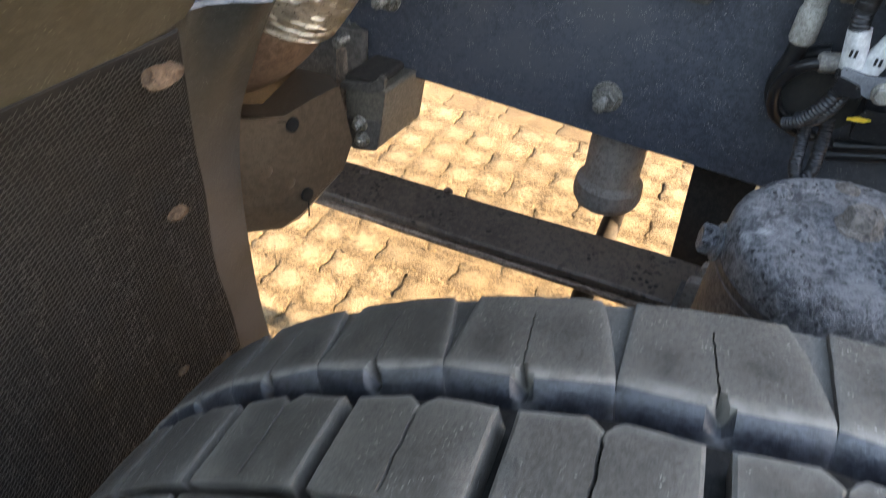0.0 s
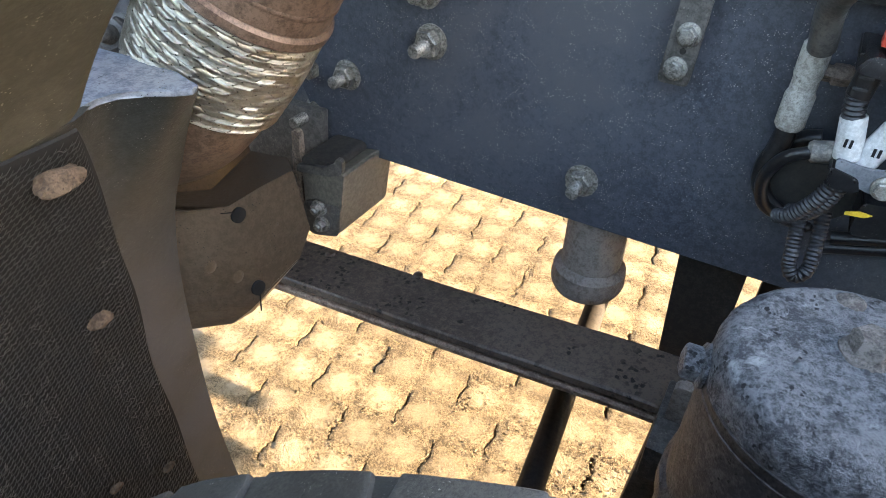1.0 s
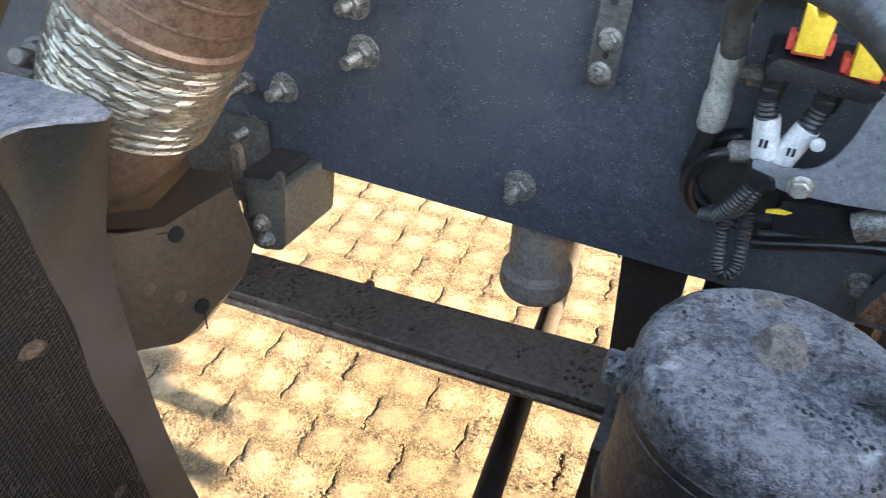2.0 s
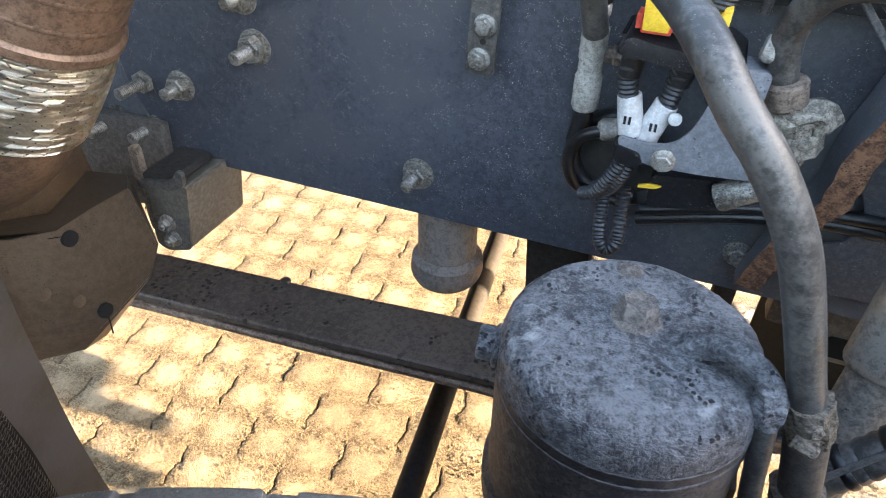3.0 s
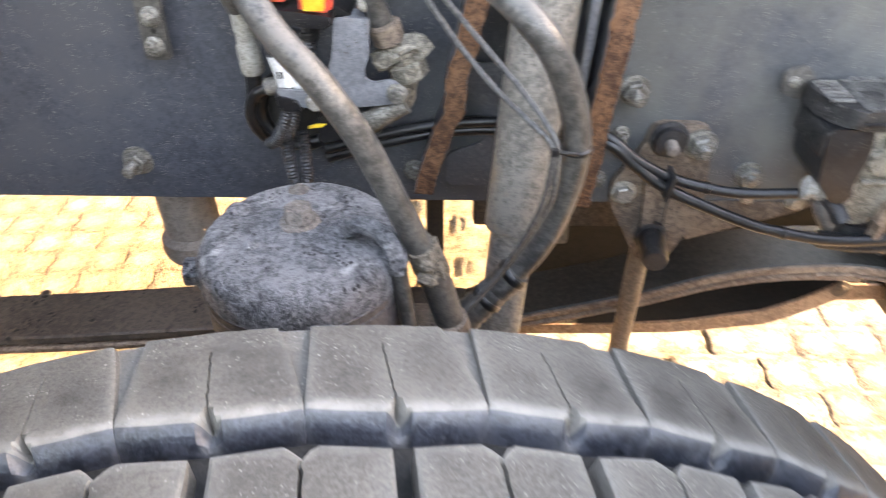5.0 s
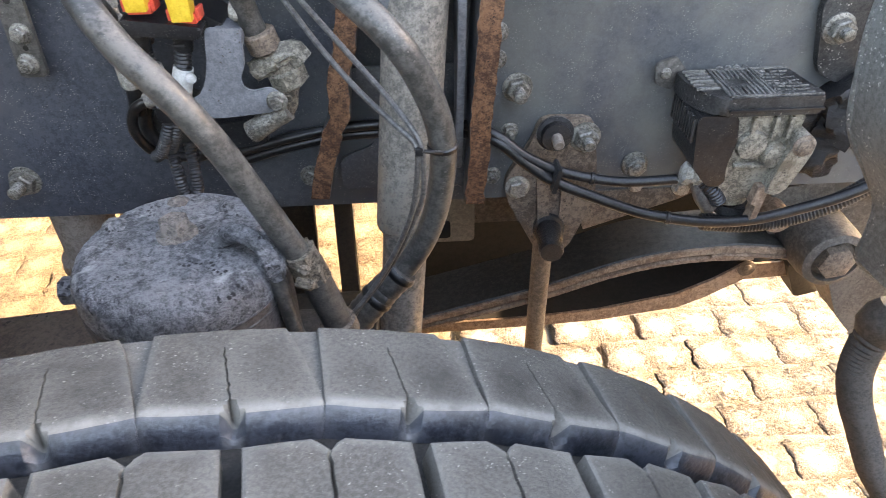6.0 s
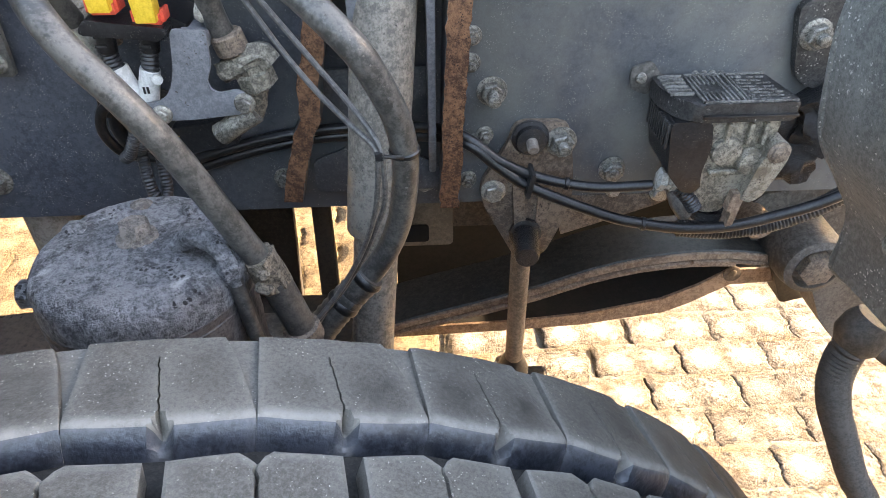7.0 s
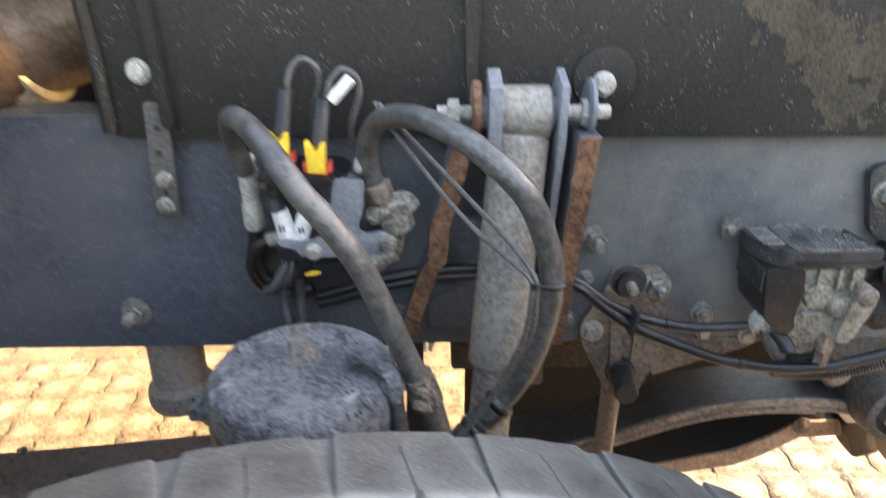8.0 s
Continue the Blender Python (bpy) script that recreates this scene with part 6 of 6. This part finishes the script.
def shell(a0, a1, y0, y1, r, t, na=24, ny=8, edge=None):
    """A bent sheet; edge(s): shift of the y0 edge along its length."""
    bm = bmesh.new()
    lay = []
    for rr in (r, r + t):
        lay.append([[bm.verts.new(arch_at(a0 + (a1 - a0) * i / na, (y0 + (edge(i / na) if edge else 0)) * (1 - j / ny) + y1 * j / ny, rr)) for j in range(ny + 1)] for i in range(na + 1)])
    for q in lay:
        for i in range(na):
            for j in range(ny):
                bm.faces.new((q[i][j], q[i][j + 1], q[i + 1][j + 1], q[i + 1][j]))
    a, b = lay
    for i in range(na):
        for j in (0, ny):
            bm.faces.new((a[i][j], a[i + 1][j], b[i + 1][j], b[i][j]))
    for j in range(ny):
        for i in (0, na):
            bm.faces.new((a[i][j], a[i][j + 1], b[i][j + 1], b[i][j]))
    return bm


arch = thing("front_wheel_arch", (-0.5, -0.6, 0.3), "dusty dark grey plastic wheel arch with a woven spray mat", "wheel arch", fit=(0.0105, 0.0135, 0.3301, 0.750, 0.967, 0.964))
LIP_Z = 1.015


def bulge(d, y):
    """How far the shell's top stands back from the round form: forward at the tip, hollow behind it."""
    u = max(0.0, min(1.0, (158 - d) / 14.6)) ** 1.5
    tip = math.exp(-(max(0.0, -0.368 - y) / 0.026) ** 2)
    hollow = math.exp(-((y + 0.428) / 0.026) ** 2)
    return u * (-0.045 * tip + 0.026 * hollow)


def mat_edge(d):
    return -0.373 - 0.082 * math.exp(-(d - 146) / 16)


def shell_edge(s):
    d = 143.5 + 63.5 * s
    u = max(0.0, min(1.0, (d - 155) / 24))
    return 0.018 * u * u * (3 - 2 * u) - 0.033 * max(0.0, (154 - d) / 10.5) ** 1.3


def rolled(bm):
    for v in bm.verts:
        d = math.degrees(math.atan2(v.co.z - 0.488, v.co.x - 0.354)) % 360
        v.co.x -= bulge(d, v.co.y)
    return bm


part("shell", rolled(shell(143.5, 207, -0.331, -1.05, AR, 0.006, 70, 60, shell_edge)), ARCHSKY, arch)
# Backing coloured near-black to paint the shade in the mat's holes.
part("mat_backing", rolled(shell(144.2, 206, 0.0, -1.0, AR - 0.004, 0.0035, 40, 40, lambda s: mat_edge(144.2 + 61.8 * s) + 0.003 * math.sin(s * 23))), BLACKBACK, arch, "black mat backing, shade of the holes in its colour")
wb, fray = bmesh.new(), bmesh.new()
wr = random.Random(5)


def mat_ribbon(bm, pts, w):
    """A flat strand of the mat through (degrees, y, lift) points; w: half its width in degrees."""
    row = []
    for d, y, lift in pts:
        pair = []
        for side in (-w, w):
            p = arch_at(d + side, y, AR - lift)
            pair.append(bm.verts.new((p.x - bulge(d, y), p.y, p.z)))
        row.append(pair)
    for a, b in zip(row, row[1:]):
        bm.faces.new((a[0], a[1], b[1], b[0]))


MAT_STEP, MAT_COL = 0.50, 0.0078
for k in range(70):
    off = k * MAT_COL + 0.003
    for j in range(122):
        d = 144.4 + MAT_STEP * (j + 0.5 * (k % 2)) + wr.uniform(-0.05, 0.05)
        y = mat_edge(d) - off
        up = 0.0062 + 0.0012 * noise.noise(Vector((d * 0.5, y * 25, 0.0)))
        mat_ribbon(wb, [(d, y + 0.0008, up), (d + 0.30, y - 0.5 * MAT_COL, up + 0.0018), (d + 0.58, y - MAT_COL - 0.0008, up)], 0.070 + 0.03 * wr.random())
        if wr.random() < (0.08 if d < 158 else 0.40) and noise.noise(Vector((d * 0.06, y * 45, 4.0))) > 0.05:
            a = wr.uniform(-0.2, 0.35)
            mat_ribbon(fray, [(d - 0.1, y, up + 0.002), (d + a, y - 0.004, up + 0.005), (d + 2 * a, y - wr.uniform(0.006, 0.011), up + 0.003)], 0.05)
woven = part("woven_mat", wb, MAT, arch, "coarse woven spray mat", 0)
woven["kind"] = "stuff"
part("frayed_fibre", fray, GREYCABLE, arch, "pale frayed fibres", 0)["kind"] = "stuff"
lipb = prism([(x, y, LIP_Z) for x, y in ((-0.62, -0.372), (-0.514, -0.354), (-0.442, -0.350), (-0.359, -0.353), (-0.312, -0.362), (-0.306, -0.374), (-0.320, -0.386), (-0.349, -0.401), (-0.370, -0.416), (-0.375, -0.434), (-0.366, -0.468), (-0.40, -0.486), (-0.62, -0.486))], (0, 0, -0.006), 0.002)
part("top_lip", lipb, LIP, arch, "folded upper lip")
part("upper_panel", shell(95, 140.2, -0.494, -1.05, AR - 0.035, 0.006, 44, 12, lambda s: -0.003 * s - 0.05 * max(0.0, (s - 0.965) / 0.035) ** 2), PANELGREY, arch, "overlapping upper arch panel")
bolt(arch, (-0.60, -0.27, 0.985), (0.5, -0.75, 0.45), 0.044, 0.02, 0.03, True, STEEL, name="stud")
for d, y, r, flat in ((146.4, -0.494, 0.0165, 0.6), (163.4, -0.457, 0.0120, 0.7), (186, -0.4225, 0.0085, 0.7), (183, -0.50, 0.008, 0.6)):
    sbm = bmesh.new()
    bmesh.ops.create_icosphere(sbm, subdivisions=3, radius=r)
    c = arch_at(d, y, AR - 0.019)
    c.x -= bulge(d, y)
    for v in sbm.verts:
        v.co = Vector((v.co.x * 0.8, v.co.y * 1.25, v.co.z * flat)) * (1 + 0.55 * noise.noise(v.co * 70) + 0.2 * noise.noise(v.co * 190)) + c
    part("mud_clod", sbm, CLOD, arch, "lump of dried mud")

# ---- rear wheel arch panel ----
rear = thing("rear_wheel_arch", (1.0, -0.5, 0.7), "dusty grey plastic wheel arch panel behind the tyre", "wheel arch", fit=(0.0072, -0.0137, 0.3266, 0.977, 1.025, 0.993))
edge = [(0.935, 1.30), (0.915, 1.16), (0.905, 1.075), (0.912, 1.008), (0.926, 0.947), (0.965, 0.89), (0.994, 0.845), (1.000, 0.80), (1.003, 0.761), (1.045, 0.725), (1.093, 0.689), (1.16, 0.64)]
rbm = bmesh.new()
cols = []
for yy, grow in ((-0.205, 0.0), (-0.23, 0.002), (-0.36, 0.012), (-0.5, 0.015), (-0.75, 0.02), (-1.05, 0.03)):
    cols.append([[rbm.verts.new((x + grow + o, yy + (0.04 * max(0, (0.80 - z)) if yy > -0.3 else 0), z)) for x, z in edge] for o in (0.0, 0.006)])
for c0, c1 in zip(cols, cols[1:]):
    for o in (0, 1):
        for k in range(len(edge) - 1):
            rbm.faces.new((c0[o][k], c0[o][k + 1], c1[o][k + 1], c1[o][k]))
for k in range(len(edge) - 1):
    rbm.faces.new((cols[0][0][k], cols[0][0][k + 1], cols[0][1][k + 1], cols[0][1][k]))
part("panel", rbm, DUSTYARCH, rear)
part("rolled_edge", tube([(x + 0.003, -0.205 + 0.04 * max(0, 0.80 - z), z) for x, z in edge], 0.0042, 10, 0.01), DUSTYARCH, rear)
bolt(rear, (0.985, -0.30, 0.87), (-1, -0.3, 0.2), 0.022, 0.008, 0.0, True, DIRTYZINC)

cp = thing("corrugated_pipe", (1.2, -0.17, 0.1), "brown dusty corrugated drain pipe", "pipe", fit=(0.0042, 0.0033, 0.3353, 0.936, 1.020, 0.971))
part("pipe", tube([(1.135, -0.165, 0.600), (1.118, -0.168, 0.560), (1.120, -0.17, 0.50), (1.145, -0.17, 0.43), (1.185, -0.17, 0.355), (1.25, -0.17, 0.235), (1.32, -0.17, 0.13), (1.36, -0.17, 0.02)], 0.0225, 20, 0.006, 0.0042, 0.0075), PIPEBROWN, cp)
part("cuff", lathe((1.145, -0.163, 0.625), (-0.4, 0, -1), [(0, 0.028), (0.02, 0.036), (0.045, 0.036), (0.06, 0.027)], 24), PIPEBROWN, cp)
part("spout", tube([(1.15, -0.18, 0.585), (1.19, -0.20, 0.560), (1.215, -0.205, 0.530)], 0.016, 14), PIPEBROWN, cp)

# ---- paving ----
PLX, PLY = 0.2245, 0.1120


def row_bend(x):
    """The rows' drift in y and their slope at x: laid slightly askew, straighter towards the rear."""
    if x < 0.3:
        return 0.1 * x, 0.1
    u = min(1.0, (x - 0.3) / 0.7)
    return 0.03 + 0.07 * (u - u * u / 2), 0.1 * (1 - u)


def row_slip(x):
    """How far the cross joints have spread along x."""
    u = max(0.0, min(1.0, x / 0.8))
    return 0.08 * u * u * (3 - 2 * u)


def row_lean(j):
    """How many rows' worth of lean a row has: it eases off deep under the truck."""
    return j if j <= 9 else max(0.0, 18.0 - j)


ground = thing("ground", (0, 0, -0.02), "sandy ground of worn concrete paving seen under the truck", "ground", kind="structure", fit=None)
gbm = bmesh.new()
vs = [gbm.verts.new((x, y, -0.03)) for x, y in ((-400, -400), (400, -400), (400, 400), (-400, 400))]
gbm.faces.new(vs)
part("earth", gbm, EARTH, ground, "worn dusty yard", 0)


def joint_wave(t):
    """The jagged cross joint that neighbouring pavers share; t from -1 to 1."""
    return 0.0034 * zigzag((t + 1) / 2 + 0.1, 1.5) + 0.0025 * noise.noise(Vector((t * 3.3, 0.7, 0.2))) + 0.0040 * noise.noise(Vector((t * 7.0, 5.7, 0.2))) + 0.0028 * noise.noise(Vector((t * 17.0, 2.7, 0.2)))


def paver_mesh(seed, pale=False):
    """One worn, sand-dusted paver with jagged ends and a pillowed top, about its centre."""
    hx, hy = PLX / 2 - 0.0014, PLY / 2 - 0.0010
    us = [-1, -0.985, -0.94] + [-0.86 + 1.72 * k / 19 for k in range(20)] + [0.94, 0.985, 1]
    vs_ = [-1, -0.96, -0.86] + [-0.75 + 1.5 * k / 17 for k in range(18)] + [0.86, 0.96, 1]
    verts, faces = [], []
    top = {}
    for i, u in enumerate(us):
        for j, v in enumerate(vs_):
            x = hx * u + joint_wave(v) + (0.0030 * noise.noise(Vector((v * 2.6, seed * 3.0, u))) + 0.0026 * noise.noise(Vector((v * 9, seed * 5.0, u))) + 0.0016 * noise.noise(Vector((v * 21, seed * 5.0, u)))) * abs(u) ** 3
            y = hy * v + 0.0030 * zigzag((u + 1) / 2, 2) + 0.0012 * noise.noise(Vector((u * 14, 3.3, 0.0)))
            n = Vector((x * 45 + seed * 9, y * 45, seed))
            z = 0.0022 * (1 - u * u) ** 0.5 * (1 - v * v) - 0.001 - 0.0012 * math.exp(-(u / 0.10) ** 2)
            z += 0.0012 * noise.noise(n) + 0.0011 * noise.noise(n * 2.7) + 0.0007 * noise.noise(n * 6.0)
            z -= 0.0010 * (max(0.0, abs(u) - 0.93) / 0.07) + 0.0012 * (max(0.0, abs(v) - 0.8) / 0.2)
            top[i, j] = len(verts)
            verts.append((x, y, z))
    for i in range(len(us) - 1):
        for j in range(len(vs_) - 1):
            faces.append((top[i, j], top[i + 1, j], top[i + 1, j + 1], top[i, j + 1]))
    nu2, nv2 = len(us), len(vs_)
    rim = [top[i, 0] for i in range(nu2)] + [top[nu2 - 1, j] for j in range(1, nv2)] + [top[i, nv2 - 1] for i in range(nu2 - 2, -1, -1)] + [top[0, j] for j in range(nv2 - 2, 0, -1)]
    low = []
    for q in rim:
        low.append(len(verts))
        verts.append((verts[q][0], verts[q][1], -0.035))
    for k in range(len(rim)):
        faces.append((rim[k], low[k], low[(k + 1) % len(rim)], rim[(k + 1) % len(rim)]))
    me = bpy.data.meshes.new("paver")
    me.from_pydata(verts, [], faces)
    for p in me.polygons:
        p.use_smooth = True
    me.materials.append(PALEPAVER if pale else PAVER)
    return me


PAVERS = [paver_mesh(s) for s in range(8)]
PALE = [paver_mesh(s, True) for s in range(8)]
rnd = random.Random(11)
far_v, far_f = [], []
for j in range(-10, 24):
    for i in range(-14, 19):
        x = i * PLX + (PLX / 2 if j % 2 else 0.0) + PAVE_X
        x += row_slip(x) - row_bend(x)[1] * row_lean(j) * PLY
        lift_, lean = row_bend(x)
        y = j * PLY + PAVE_Y + lift_
        z = rnd.uniform(-0.0012, 0.0012)
        me = (PALE if x + rnd.uniform(-0.2, 0.2) > 0.55 else PAVERS)[rnd.randrange(8)]
        if -1.5 < x < 1.9 and -0.25 < y < 1.35:
            o = new("paver", me)
            o.parent = ground
            o.location = (x, y, z + 0.02)
            o.rotation_euler = (rnd.uniform(-0.008, 0.008), rnd.uniform(-0.005, 0.005), lean + rnd.uniform(-0.008, 0.008))
        else:
            base = len(far_v)
            far_v += [(v.co.x + x, v.co.y + y + v.co.x * lean, v.co.z + z) for v in me.vertices]
            far_f += [tuple(base + q for q in p.vertices) for p in me.polygons]
fm = bpy.data.meshes.new("paving")
fm.from_pydata(far_v, [], far_f)
fm.materials.append(FARPAVER)
fo = new("paving", fm)
fo.parent = ground
fo.location = (0, 0, 0.02)
fo["kind"] = "stuff"

# sand drifted into the long joints and low spots
sv, sf = [], []
nx, ny = 560, 330
X0, X1, Y0, Y1 = -1.7, 2.1, -0.35, 2.45
for j in range(ny + 1):
    for i in range(nx + 1):
        x, y = X0 + (X1 - X0) * i / nx, Y0 + (Y1 - Y0) * j / ny
        lift_, lean = row_bend(x)
        row = (y - PAVE_Y - lift_) / PLY + 0.5
        fr_ = row - math.floor(row)
        near = min(fr_, 1 - fr_) * PLY
        n1 = noise.noise(Vector((x * 9, y * 9, 0.3)))
        n2 = noise.noise(Vector((x * 45, y * 45, 1.7)))
        h = -0.0052 + 0.0055 * math.exp(-(near / 0.014) ** 2) + 0.0034 * n1 + 0.0022 * n2
        jr = math.floor(row)
        col_ = (x - row_slip(x) + lean * row_lean(jr) * PLY - PAVE_X - (PLX / 2 if jr % 2 else 0.0)) / PLX + 0.5
        fc = col_ - math.floor(col_)
        nearx = min(fc, 1 - fc) * PLX
        h -= 0.013 * math.exp(-(nearx / 0.010) ** 2) * (1.0 if near > 0.012 else 0.25)
        sv.append((x, y, h))
for j in range(ny):
    for i in range(nx):
        a = j * (nx + 1) + i
        sf.append((a, a + 1, a + nx + 2, a + nx + 1))
sm = bpy.data.meshes.new("drifted_sand")
sm.from_pydata(sv, [], sf)
for p in sm.polygons:
    p.use_smooth = True
sm.materials.append(SAND)
so = new("drifted_sand", sm)
so.parent = ground
so.location = (0, 0, 0.02)
so["kind"] = "stuff"
stb = bmesh.new()
for k in range(60):
    x, y = rnd.uniform(-1.3, 1.7), rnd.uniform(-0.1, 1.2)
    a = rnd.uniform(-0.6, 0.6)
    l = rnd.uniform(0.008, 0.03)
    add_rod(stb, (x, y, 0.006), (x + l * math.cos(a), y + l * math.sin(a), 0.007 + rnd.uniform(-0.002, 0.003)), 0.0011, 5)
cl_v, cl_f = [], []
for k in range(120000):
    x, y = rnd.uniform(-1.2, 1.5), rnd.uniform(-0.15, 1.15)
    if noise.noise(Vector((x * 7, y * 7, 3.1))) + rnd.uniform(-0.45, 0.45) < -0.12:
        continue
    r = 0.0007 + 0.0021 * rnd.random() ** 4
    top_z = 0.0200 + 0.4 * r
    base = len(cl_v)
    for p in ((1, 0, 0), (-1, 0, 0), (0, 1, 0), (0, -1, 0), (0, 0, 0.8), (0, 0, -0.8)):
        q = Vector(p) * r * rnd.uniform(0.7, 1.25)
        cl_v.append((x + q.x + rnd.uniform(-0.3, 0.3) * r, y + q.y + rnd.uniform(-0.3, 0.3) * r, top_z + q.z))
    cl_f += [tuple(base + i for i in f) for f in ((0, 2, 4), (2, 1, 4), (1, 3, 4), (3, 0, 4), (2, 0, 5), (1, 2, 5), (3, 1, 5), (0, 3, 5))]
cm = bpy.data.meshes.new("sand_grit")
cm.from_pydata(cl_v, [], cl_f)
cm.materials.append(STONE)
co_ = new("sand_grit", cm)
co_.parent = ground
co_["kind"] = "stuff"
tw = part("straw_litter", stb, STRAW, ground, "scattered dry stalks")
tw["kind"] = "stuff"

# ---- plain unseen walls added round the yard to block low sky light ----
yard = thing("wall_unseen", (0, -4.5, 0), "plain unseen walls added to block low sky light", "wall", kind="structure", fit=None)
part("wall", box((-7.0, -4.7, 0.0), (9.0, -4.5, 1.9), 0.0), EARTH, yard)
part("wall", box((-7.0, 5.0, 0.0), (9.0, 5.2, 2.4), 0.0), EARTH, yard)
part("wall", box((-7.2, -4.5, 0.0), (-7.0, 5.0, 1.9), 0.0), EARTH, yard)
